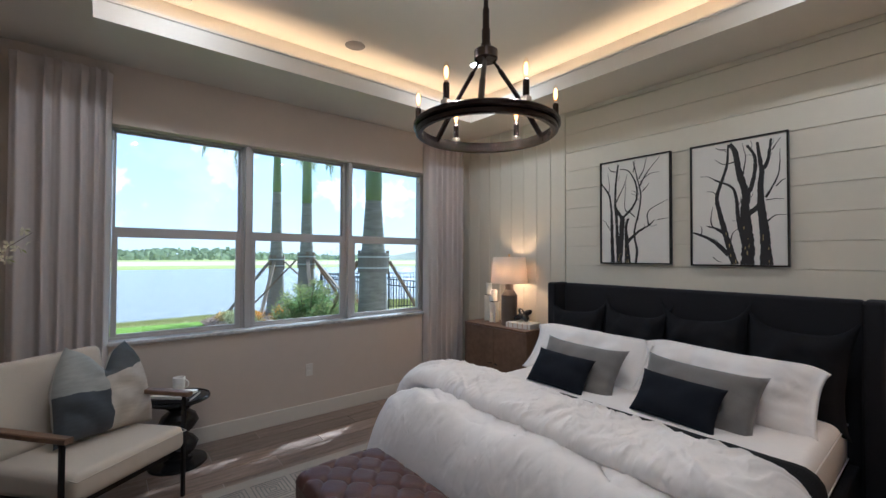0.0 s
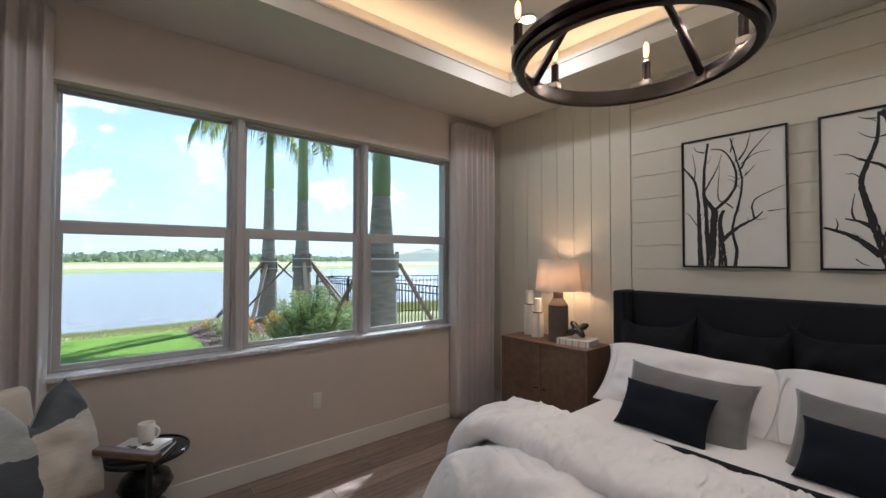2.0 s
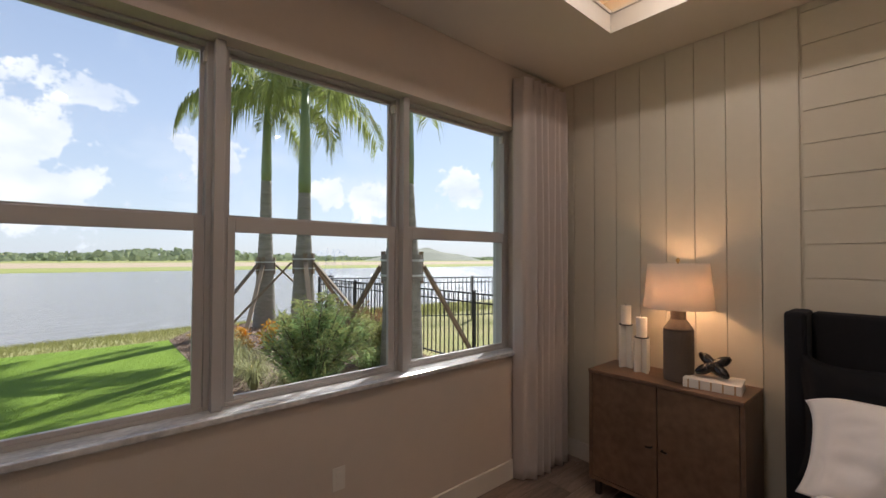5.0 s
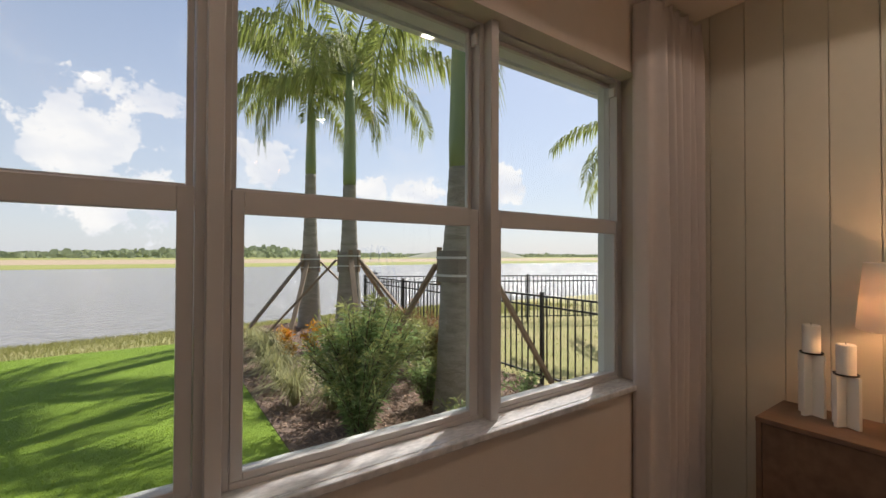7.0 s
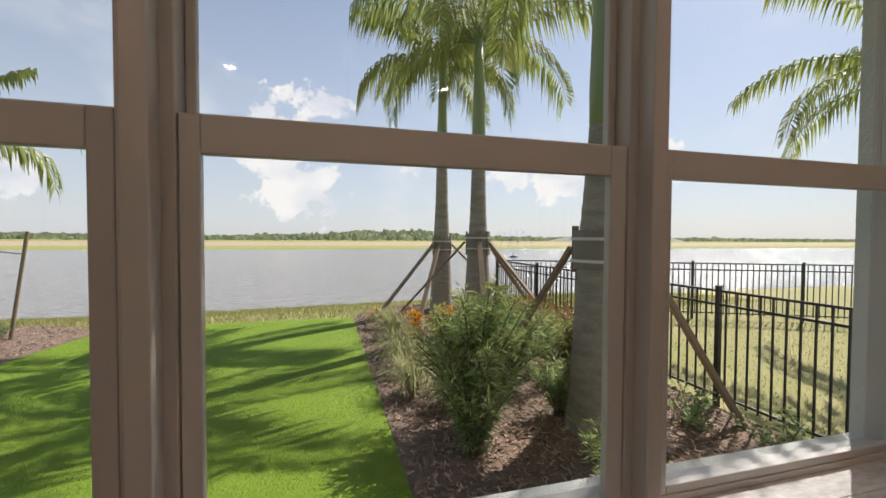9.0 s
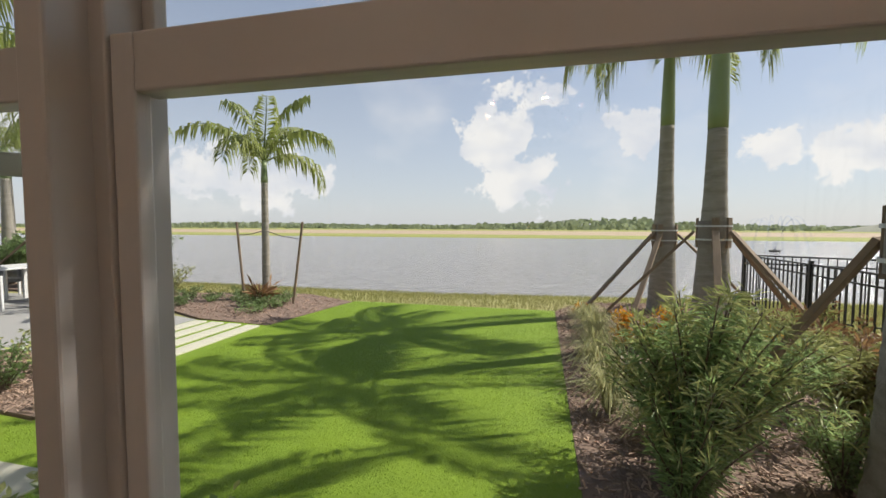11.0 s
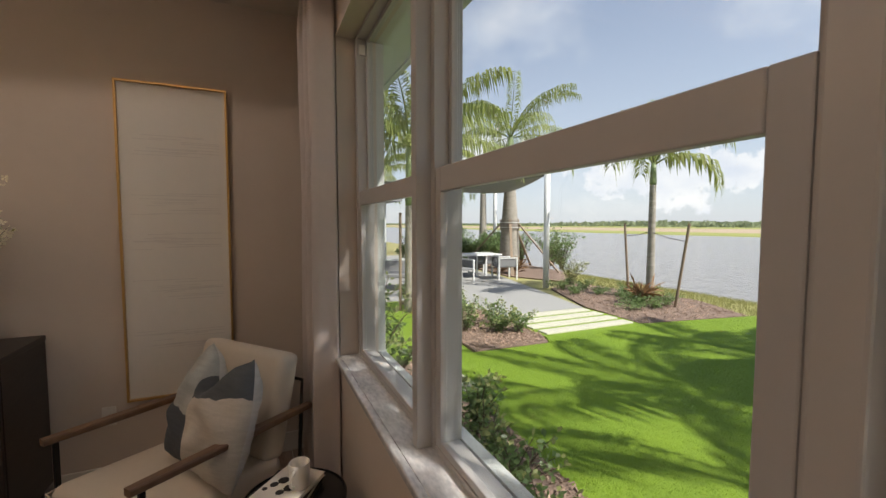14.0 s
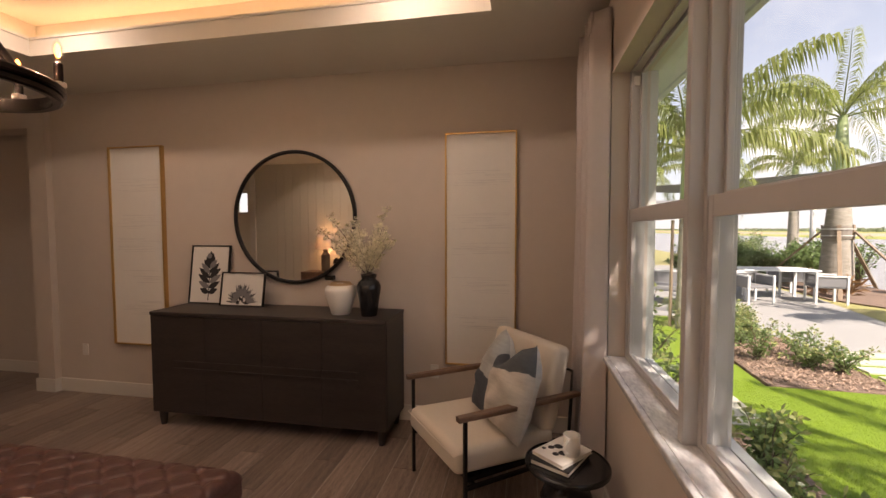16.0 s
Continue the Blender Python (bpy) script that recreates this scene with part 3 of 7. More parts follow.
GLASS = ((-3.468, -2.602), (-2.474, -1.606), (-1.473, -0.608))
Z_LO, Z_LOT, Z_UP, Z_TOP = 0.945, 1.687, 1.768, 2.498
win = thing("window_1", "triple single-hung window with pale vinyl frames", "window", kind="structure")
edges = [OX0, (GLASS[0][1] + GLASS[1][0]) / 2, (GLASS[1][1] + GLASS[2][0]) / 2, OX1]
for k, (g0, g1) in enumerate(GLASS):
    e0, e1 = edges[k], edges[k + 1]
    fr = bmesh.new()
    j = 0.044
    yi, yo = 0.094, 0.178
    box(fr, e0, e0 + j, yi, yo, SILL_TOP, OZ1, bev=0.003)
    box(fr, e1 - j, e1, yi, yo, SILL_TOP, OZ1, bev=0.003)
    box(fr, e0 + j, e1 - j, yi, yo, OZ1 - 0.012, OZ1, bev=0.003)
    box(fr, e0 + j, e1 - j, yi, yo, SILL_TOP, SILL_TOP + 0.018, bev=0.003)
    frame_ob = part("window_frame", fr, M_VINYL, win)
    # lower sash on the room's side
    lo = bmesh.new()
    s0, s1 = e0 + j + 0.002, e1 - j - 0.002
    g0, g1 = g0 + 0.016, g1 - 0.022
    box(lo, s0, g0, 0.098, 0.121, SILL_TOP + 0.018, Z_UP - 0.012, bev=0.003)
    box(lo, g1, s1, 0.098, 0.121, SILL_TOP + 0.018, Z_UP - 0.012, bev=0.003)
    box(lo, g0, g1, 0.098, 0.121, SILL_TOP + 0.018, Z_LO, bev=0.003)
    box(lo, g0, g1, 0.098, 0.121, Z_LOT, Z_UP - 0.012, bev=0.003)
    part("lower_sash", lo, M_VINYL, win)
    low = (g0, g1)
    g0, g1 = GLASS[k]
    up = bmesh.new()
    box(up, s0, g0, 0.140, 0.162, Z_LOT + 0.01, OZ1 - 0.012, bev=0.003)
    box(up, g1, s1, 0.140, 0.162, Z_LOT + 0.01, OZ1 - 0.012, bev=0.003)
    box(up, g0, g1, 0.140, 0.162, Z_TOP, OZ1 - 0.012, bev=0.003)
    box(up, g0, g1, 0.140, 0.162, Z_LOT + 0.01, Z_UP, bev=0.003)
    part("upper_sash", up, M_VINYL, win)
    for nm, z0, z1, y in (("pane", Z_LO, Z_LOT, 0.107), ("pane", Z_UP, Z_TOP, 0.149)):
        a0, a1 = low if z0 == Z_LO else (g0, g1)
        p = part(nm, boxbm(a0 - 0.004, a1 + 0.004, y, y + 0.004, z0 - 0.004, z1 + 0.004), M_GLASS, win)
        p.visible_shadow = False
    for x in (e0 + j, e1 - j - 0.012):
        part("balance_clip", boxbm(x, x + 0.012, 0.105, 0.137, Z_TOP - 0.06, Z_TOP - 0.01, bev=0.002), M_PLASTIC, win)
for x in edges[1:3]:
    part("mullion", boxbm(x - 0.021, x + 0.021, 0.046, 0.2, SILL_TOP, OZ1, bev=0.004), M_VINYL, win)

# small high window and white casing at the room's far end, seen in the mirror
win2 = thing("window_2", "small high window with a white frame", "window", kind="structure")
bm = bmesh.new()
for a in ((-6.52, -6.48, 1.98, 2.46), (-6.16, -6.12, 1.98, 2.46), (-6.48, -6.16, 1.98, 2.02), (-6.48, -6.16, 2.42, 2.46)):
    box(bm, 0.10, 0.16, a[0], a[1], a[2], a[3], bev=0.004)
part("window_frame", bm, M_VINYL, win2)
p = part("pane", boxbm(0.125, 0.13, -6.48, -6.16, 2.02, 2.42), M_GLASS, win2)
p.visible_shadow = False
structure(part("trim", boxbm(-0.02, 0.011, -6.05, -5.93, 0.136, CEIL, bev=0.003), M_TRIM), "white painted door casing", "trim")

# ---- outside of the house ----
bm = bmesh.new()
box(bm, -9.0, OX0 - 0.0, WT, WT + 0.04, -0.4, 2.9)
box(bm, OX1, 3.0, WT, WT + 0.04, -0.4, 2.9)
box(bm, OX0, OX1, WT, WT + 0.04, -0.4, OZ0 + 0.02)
box(bm, OX0, OX1, WT, WT + 0.04, OZ1, 2.9)
structure(part("outer_wall", bm, M_STUCCO), "pale stucco outer wall of the house", "wall")
bm = bmesh.new()
box(bm, -9.0, 3.0, WT + 0.04, 0.62, 2.74, 2.76)
box(bm, -9.0, 3.0, 0.60, 0.64, 2.72, 2.92)
structure(part("eave", bm, M_STUCCO), "pale soffit and fascia of the eave", "eave")
bm = poly_bm([(-9.2, 0.78), (3.2, 0.78), (3.2, -7.5), (-9.2, -7.5)], 3.62, 3.68)
structure(part("roof", bm, M_ROOFTILE), "grey roof above the room", "roof")


# ---- ground, lake and far shore ----
GZ = -0.05
LAKE = -0.60


def shore_y(x):
    """Where the near bank meets the water."""
    return 12.6 + 0.9 * math.sin(x * 0.10 + 0.6) + 0.35 * math.sin(x * 0.31) - (0.0 if x > -8 else 0.02 * (x + 8))


def ground_z(x, y):
    if y < 7.2:
        return GZ - 0.03
    s = shore_y(x)
    t = min(1.0, max(0.0, (y - 7.2) / (s - 7.2)))
    if y < s + 1.5:
        return GZ - 0.03 - (0.52 + 0.03) * t ** 1.35 + 0.02 * noise.noise(Vector((x * 0.7, y * 0.7, 0))) - 0.08 * max(0, y - s)
    if y < 70:
        return -1.6
    if y < 74:
        return -1.6 + 1.05 * (y - 70) / 4
    return -0.5 + min(0.7, (y - 74) * 0.02)


xs = [-3000, -800, -300, -150, -80, -50] + [-36 + 0.8 * i for i in range(66)] + [20, 30, 50, 80, 150, 300, 800, 3000]
ys = [-3000, -300, -60, -20, -8] + [0.2 + 0.55 * i for i in range(28)] + [16, 18, 30, 50, 69, 70, 71, 72, 73, 74, 76, 80, 86, 95, 110, 150, 300, 900, 3000]
bm = bmesh.new()
g = [[bm.verts.new((x, y, ground_z(x, y))) for y in ys] for x in xs]
for i in range(len(xs) - 1):
    for j in range(len(ys) - 1):
        f = bm.faces.new((g[i][j], g[i + 1][j], g[i + 1][j + 1], g[i][j + 1]))
        yc = (ys[j] + ys[j + 1]) / 2
        f.material_index = 0 if yc < 60 else (1 if yc < 84 else (2 if yc < 108 else 1))
ground = structure(part("ground", bm, [M_BANK, M_FARGRASS, M_SAND], smooth=True), "grassy bank sloping to a lake, with sand on the far shore", "ground")
bm = grid_bm(1, 1, lambda u, v: (-3000 + 6000 * u, 9 + 64.5 * v, LAKE))
structure(part("water", bm, M_WATER), "wide grey-blue lake with small ripples", "lake")

# ---- turf, beds and paving ----
TURF = [(-9.7, 2.3), (-9.7, 0.32), (-5.95, 0.32), (-5.95, 1.27), (-4.85, 1.29), (-4.3, 1.46), (-3.2, 1.38), (-1.74, 1.32), (-1.74, 7.65), (-5.78, 7.65), (-6.18, 5.40), (-7.60, 5.42), (-7.60, 3.42), (-6.18, 3.42), (-5.92, 3.28), (-5.97, 2.1)]
structure(part("turf", poly_bm(TURF, GZ - 0.06, GZ), M_TURF), "bright green artificial turf lawn", "lawn")
M1 = [(-1.738, 0.33), (1.32, 0.33), (1.32, 6.6), (0.9, 9.0), (-1.2, 8.6), (-1.738, 7.6)]
structure(part("planting_bed", poly_bm(M1, GZ - 0.06, GZ + 0.005), M_MULCH), "brown bark mulch bed under the palms", "planting bed")
M2 = [(-9.6, 2.35), (-5.99, 2.15), (-5.94, 3.26), (-6.3, 3.42), (-7.6, 3.45), (-9.6, 3.25)]
structure(part("planting_bed", poly_bm(M2, GZ - 0.06, GZ + 0.006), M_MULCH), "brown bark mulch bed with young shrubs", "planting bed")
M3 = [(-6.2, 5.35), (-5.8, 7.55), (-7.2, 8.2), (-10.2, 7.6), (-9.8, 6.4), (-7.6, 5.5)]
structure(part("planting_bed", poly_bm(M3, GZ - 0.06, GZ + 0.007), M_MULCH), "brown bark mulch bed round the young palm", "planting bed")
M4 = [(-5.94, 0.34), (-1.76, 0.34), (-1.76, 1.31), (-3.2, 1.37), (-4.3, 1.45), (-4.85, 1.28), (-5.94, 1.26)]
structure(part("planting_bed", poly_bm(M4, GZ - 0.06, GZ + 0.008), M_MULCH), "brown mulch strip along the house wall", "planting bed")
M5 = [(-17.5, 7.2), (-12.4, 6.8), (-10.4, 7.7), (-12.0, 9.2), (-17.5, 9.6)]
structure(part("planting_bed", poly_bm(M5, GZ - 0.06, GZ + 0.004), M_MULCH), "brown mulch bed round the tall palm", "planting bed")
PATIO = [(-7.6, 5.42), (-7.6, 3.50), (-9.7, 3.3), (-9.9, 0.5), (-22, 0.5), (-22, 6.6), (-12.6, 6.6), (-9.9, 6.0)]
structure(part("patio", poly_bm(PATIO, GZ - 0.06, GZ + 0.002), M_CONC), "pale grey concrete patio", "patio")
for i in range(4):
    x0 = -7.52 + i * 0.345
    ob = part("paver", boxbm(x0, x0 + 0.225, 3.5, 5.32 - 0.02 * i, GZ - 0.05, GZ + 0.020, bev=0.006), M_PAVER)
    structure(tagged(ob, group="stepping strips"), "long pale concrete paver set in turf", "paver")
structure(part("paver", boxbm(-6.2, -4.92, 1.30, 1.62, GZ - 0.05, GZ + 0.012, bev=0.006), M_PAVER), "long pale concrete paver set in turf", "paver")
structure(part("paver", boxbm(-9.75, -8.6, 2.4, 2.75, GZ - 0.05, GZ + 0.016, bev=0.006), M_PAVER), "long pale concrete paver set in turf", "paver")


# ---- bed, bench and rug ----
def tilt(x, y, z, lean=0.0, turn=0.0, roll=0.0):
    """A pillow's pose: it faces west, leans back by lean degrees and is turned about the upright."""
    return pose(x, y, z, 0, 0, -90 + turn) @ pose(0, 0, 0, lean, 0, 0) @ pose(0, 0, 0, 0, roll, 0)


BY = -2.58                      # the bed's middle line
bed = thing("bed", "king bed with black winged upholstered headboard", "bed", pose(0, BY, 0))
bm = boxbm(-0.10, -0.012, -1.018, 1.018, 0.05, 1.30, bev=0.02)
part("headboard", bm, M_HEADBOARD, bed)
for s in (-1, 1):
    bm = boxbm(-0.235, -0.012, s * 1.065 - 0.045, s * 1.065 + 0.045, 0.03, 1.305, bev=0.018)
    w = part("headboard_wing", bm, M_HEADBOARD, bed)
    tube_bm = tube(bmesh.new(), [(-0.237, s * 1.022, 0.05), (-0.237, s * 1.022, 1.29)], 0.005, 6)
    part("piping", tube_bm, M_BLACKCLOTH, w)
for a in ((-2.22, -0.1, 0.93, 0.99), (-2.22, -0.1, -0.99, -0.93)):
    part("side_rail", boxbm(a[0], a[1], a[2], a[3], 0.12, 0.34, bev=0.012), M_BLACKCLOTH, bed)
part("foot_rail", boxbm(-2.28, -2.22, -0.99, 0.99, 0.12, 0.34, bev=0.012), M_BLACKCLOTH, bed)
for x in (-2.22, -0.2):
    for y in (-0.9, 0.9):
        part("leg", tube(bmesh.new(), [(x, y, 0.012), (x, y, 0.14)], [0.022, 0.03], 12), M_ESPRESSO, bed)

bm = boxbm(-2.02, -0.11, BY - 0.945, BY + 0.945, 0.33, 0.63, bev=0.06, seg=4)
mattress = part("mattress", bm, M_WHITECLOTH, smooth=True)
for z in (0.380, 0.580):
    part("piping", tube(bmesh.new(), [(-0.15, BY + 0.947, z), (-1.96, BY + 0.947, z), (-2.022, BY + 0.89, z), (-2.022, BY - 0.89, z), (-1.96, BY - 0.947, z), (-0.15, BY - 0.947, z)], 0.0035, 6), M_WHITECLOTH, mattress, smooth=True)
tagged(mattress, "thick mattress in a smooth white fitted sheet", "mattress")


def drape(q, top, half, drop, r=0.16, flare=0.10):
    """Across the bed: flat on top to half, round over the edge, then down. q in -1..1."""
    flat = half - r
    arc = r * math.pi / 2
    total = flat + arc + drop
    s = abs(q) * total
    sg = 1 if q >= 0 else -1
    if s < flat:
        return sg * s, top, 0.0
    if s < flat + arc:
        a = (s - flat) / r
        return sg * (flat + r * math.sin(a)), top - r * (1 - math.cos(a)), a / (math.pi / 2)
    d = s - flat - arc
    return sg * (half + flare * d), top - r - d, 1.0


def duvet_fn(u, v):
    x = -1.62 - 0.69 * u
    y, z, hang = drape(2 * v - 1, 0.650, 1.04, 0.32, 0.30, 0.28)
    puff = 0.03 * (1 - (2 * v - 1) ** 4)
    z += puff * (1 - hang)
    # foot end turns down over the mattress
    over = max(0.0, (u - 0.62) / 0.38)
    z -= 0.58 * over ** 1.9
    x = x if u < 0.62 else -1.62 - 0.69 * 0.62 - 0.175 * math.sin(over * math.pi / 2)
    n1 = noise.noise(Vector((x * 1.7, y * 2.0, 3.0)))
    n2 = noise.noise(Vector((x * 4.2 + 2, y * 3.2 + 1.4 * x, 7.0)))
    n3 = abs(noise.noise(Vector((x * 2.6 + y * 1.2, y * 4.6 - x * 2.2, 9.0))))
    n4 = 1 - abs(noise.noise(Vector((x * 3.1 - y * 1.6, y * 2.3 + x * 3.4, 12.0)))) * 2
    n5 = 1 - abs(noise.noise(Vector((x * 7 + y * 4, y * 8 - x * 3, 15.0)))) * 2
    l1 = max(0.0, 1 - 2.6 * abs(noise.noise(Vector((x * 1.2 + y * 1.0, y * 5.0 - x * 5.5 + n1, 18.0))))) ** 3
    l2 = max(0.0, 1 - 2.6 * abs(noise.noise(Vector((x * 2.0 - y * 1.5, y * 7.0 + x * 8.0 + n1, 22.0))))) ** 3
    z += 0.012 * l1 + 0.010 * l2 * max(0.0, 0.4 + n2) + 0.018 * n1 + 0.006 * n2 - 0.02 * (0.25 - min(0.25, n3)) * 2 + 0.020 * max(0.0, n4) ** 4 + 0.003 * max(0.0, n5) ** 3
    y += (0.030 * noise.noise(Vector((x * 5, z * 3, 1 if y > 0 else 5)))) * hang
    return Vector((x, BY + y, max(0.06, z)))


bm = grid_bm(120, 220, duvet_fn)
duvet = part("duvet", bm, M_COTTON, smooth=True)
sol = duvet.modifiers.new("thickness", "SOLIDIFY")
sol.thickness, sol.offset = 0.03, -1
tagged(duvet, "rumpled white cotton duvet spread over the bed", "duvet")
part("hem", tube(bmesh.new(), [duvet_fn(1.0, 0.02 + 0.96 * k / 90) for k in range(91)], 0.004, 6), M_WHITECLOTH, duvet, smooth=True)


def fold_fn(u, v):
    """The turned-back end of the duvet: a thick flat roll across the bed with slanting creases."""
    a = 2 * math.pi * u
    q = 2 * v - 1
    y, z, hang = drape(q * 0.97, 0.722, 1.06, 0.16, 0.20)
    cx = -1.745 + 0.03 * math.sin(q * 2.2) - 0.05 * hang
    end = max(0.0, 1 - abs(q) ** 16) ** 0.5
    rx, rz = 0.215 * (0.5 + 0.5 * end), (0.068 + 0.006 * math.sin(q * 5)) * (0.45 + 0.55 * end)
    ca, sa = math.cos(a), math.sin(a)
    px, pz = rx * math.copysign(abs(ca) ** 0.72, ca), rz * math.copysign(abs(sa) ** 0.85, sa)
    along, across = y + 0.55 * px, px - 0.55 * y
    w1 = noise.noise(Vector((across * 1.6, along * 2.4, 2.0)))
    wob = 0.22 * noise.noise(Vector((px * 5, y * 4, 31.0)))
    r1 = max(0.0, 1 - 2.3 * abs(noise.noise(Vector((across * 1.3, along * 8.0 + wob * 3, 21.0))))) ** 2.6
    r2 = max(0.0, 1 - 2.6 * abs(noise.noise(Vector((px * 1.0 + y * 0.8, y * 6.5 - px * 7.0 + wob * 3, 25.0))))) ** 3
    r3 = max(0.0, 1 - 2.6 * abs(noise.noise(Vector((across * 2.5 + 4, along * 16 + wob * 5, 28.0))))) ** 3
    gate = min(1.0, max(0.0, 0.5 + 1.6 * noise.noise(Vector((px * 2.5 + 8, y * 2.5, 40.0)))))
    dz = (0.008 * w1 + 0.018 * r1 + 0.015 * r2 * gate + 0.009 * r3) * max(0.0, sa + 0.25)
    ny, nz = math.sin(hang * math.pi / 2) * (1 if q > 0 else -1), math.cos(hang * math.pi / 2)
    return Vector((cx + px + 0.010 * w1, BY + y + ny * (pz + dz), z + nz * (pz + dz) + 0.022 * (1 - hang)))


bm = grid_bm(100, 380, fold_fn)
bmesh.ops.remove_doubles(bm, verts=bm.verts, dist=0.0004)
duvet_fold = part("duvet_fold", bm, M_CRINKLE, smooth=True)
part("hem", tube(bmesh.new(), [fold_fn(0.97, 0.03 + 0.94 * k / 120) for k in range(121)], 0.004, 6), M_WHITECLOTH, duvet_fold, smooth=True)
tagged(duvet_fold, "thick crinkled fold of the white duvet turned back", "duvet")


def throw_fn(u, v):
    y, z, hang = drape(2 * v - 1, 0.652, 1.0, 0.22, 0.08)
    x = -1.21 - 0.42 * u
    return Vector((x + 0.012 * noise.noise(Vector((y * 3, z, 0))), BY + y, z + 0.006 * noise.noise(Vector((x * 6, y * 6, 2)))))


th = part("blanket", grid_bm(10, 70, throw_fn), M_BLACKCLOTH, smooth=True)
sol = th.modifiers.new("thickness", "SOLIDIFY")
sol.thickness = 0.012
tagged(th, "thin black blanket showing under the turned-back duvet", "blanket")

# pillows: black squares against the headboard, white, grey and navy in front
for k, (y, z, turn, roll) in enumerate(((-1.80, 0.815, 3, -3), (-2.30, 0.83, -2, 2), (-2.82, 0.855, 2, -4), (-3.30, 0.845, -3, 3))):
    bm = pillow_bm(0.58, 0.60, 0.20, n=28, seed=k, pinch=0.17, wrinkle=0.018, flange=0.07, ear=0.11)
    tagged(part("pillow", bm, M_BLACKCLOTH, smooth=True, m=tilt(-0.27, y, z, -14, turn, roll)), "square black linen pillow leaning on the headboard", "pillow", "black pillows")
for k, (y, turn, roll) in enumerate(((-2.09, 2, 1.5), (-3.01, -2, 1.0))):
    bm = pillow_bm(1.0, 0.46, 0.21, n=48, seed=10 + k, pinch=0.07, wrinkle=0.016, flange=0.10, ear=-0.02)
    for v in bm.verts:
        # the filling sags and the flanged end droops
        e = max(0.0, abs(v.co.x) / 0.5 - 0.72) / 0.28
        v.co.z -= 0.05 * e ** 2 * max(0.0, v.co.z / 0.23) + 0.004 * math.sin(v.co.x * 7 + k)
        v.co.y -= 0.04 * e ** 2
    tagged(part("pillow", bm, M_COTTON, smooth=True, m=tilt(-0.57, y, 0.775, -34, turn, roll)), "long white cotton pillow with flanged ends", "pillow", "white pillows")
for k, (y, turn, roll) in enumerate(((-2.18, 2, 2), (-2.96, -1, 2.5))):
    bm = pillow_bm(0.66, 0.40, 0.13, n=28, seed=20 + k, pinch=0.08, wrinkle=0.010, ear=0.012)
    tagged(part("pillow", bm, M_GREYVELVET, smooth=True, m=tilt(-0.835, y, 0.738, -36, turn, roll)), "grey velvet lumbar cushion", "cushion", "grey cushions")
for k, (y, turn, roll) in enumerate(((-2.14, 3, 3), (-2.92, 0, 3.5))):
    bm = pillow_bm(0.46, 0.275, 0.13, n=28, seed=30 + k, pinch=0.08, wrinkle=0.008)
    tagged(part("pillow", bm, M_NAVY, smooth=True, m=tilt(-0.985, y, 0.735, -38, turn, roll)), "small navy-black velvet lumbar cushion", "cushion", "navy cushions")

# tufted bench at the bed's foot
BX0, BX1, BEN0, BEN1 = -2.77, -2.29, -3.32, -1.84
bench = thing("bench", "brown tufted leather bench on black metal legs", "bench", pose((BX0 + BX1) / 2, (BEN0 + BEN1) / 2, 0))
hw, hl = (BX1 - BX0) / 2, (BEN1 - BEN0) / 2


def tuft_fn(u, v):
    x, y = (2 * u - 1) * hw, (2 * v - 1) * hl
    ex = max(0.0, 1 - abs(2 * u - 1) ** 12) ** 0.5 * max(0.0, 1 - abs(2 * v - 1) ** 34) ** 0.5
    a, b = x / 0.16, y / 0.185
    d1 = abs(((a + b + 0.5) % 1.0) - 0.5)
    d2 = abs(((a - b + 0.5) % 1.0) - 0.5)
    crease = 0.012 * (math.exp(-d1 * 15) + math.exp(-d2 * 15))
    button = 0.016 * math.exp(-((d1 * 7) ** 2 + (d2 * 7) ** 2))
    ruck = 0.003 * noise.noise(Vector((x * 14, y * 14, 5)))
    return Vector((x, y, 0.418 + 0.066 * ex + 0.010 * (1 - (2 * u - 1) ** 2) + (ruck - crease - button) * ex))


part("seat", grid_bm(60, 200, tuft_fn), M_LEATHER, bench, smooth=True)
part("seat_band", boxbm(-hw + 0.002, hw - 0.002, -hl + 0.002, hl - 0.002, 0.33, 0.424, bev=0.012), M_LEATHER, bench)
part("frame", boxbm(-hw + 0.015, hw - 0.015, -hl + 0.015, hl - 0.015, 0.30, 0.33), M_BLACKMETAL, bench)
for x in (-hw + 0.035, hw - 0.035):
    for y in (-hl + 0.035, hl - 0.035):
        part("leg", boxbm(x - 0.014, x + 0.014, y - 0.014, y + 0.014, 0.012, 0.30, bev=0.003), M_BLACKMETAL, bench)
        part("button", lathe(bmesh.new(), [(0.0, 0.008), (0.008, 0.006), (0.011, 0)], 10, (0, 0, 0)), M_LEATHER, bench, m=pose(x * 0.5, y * 0.55, 0.462))


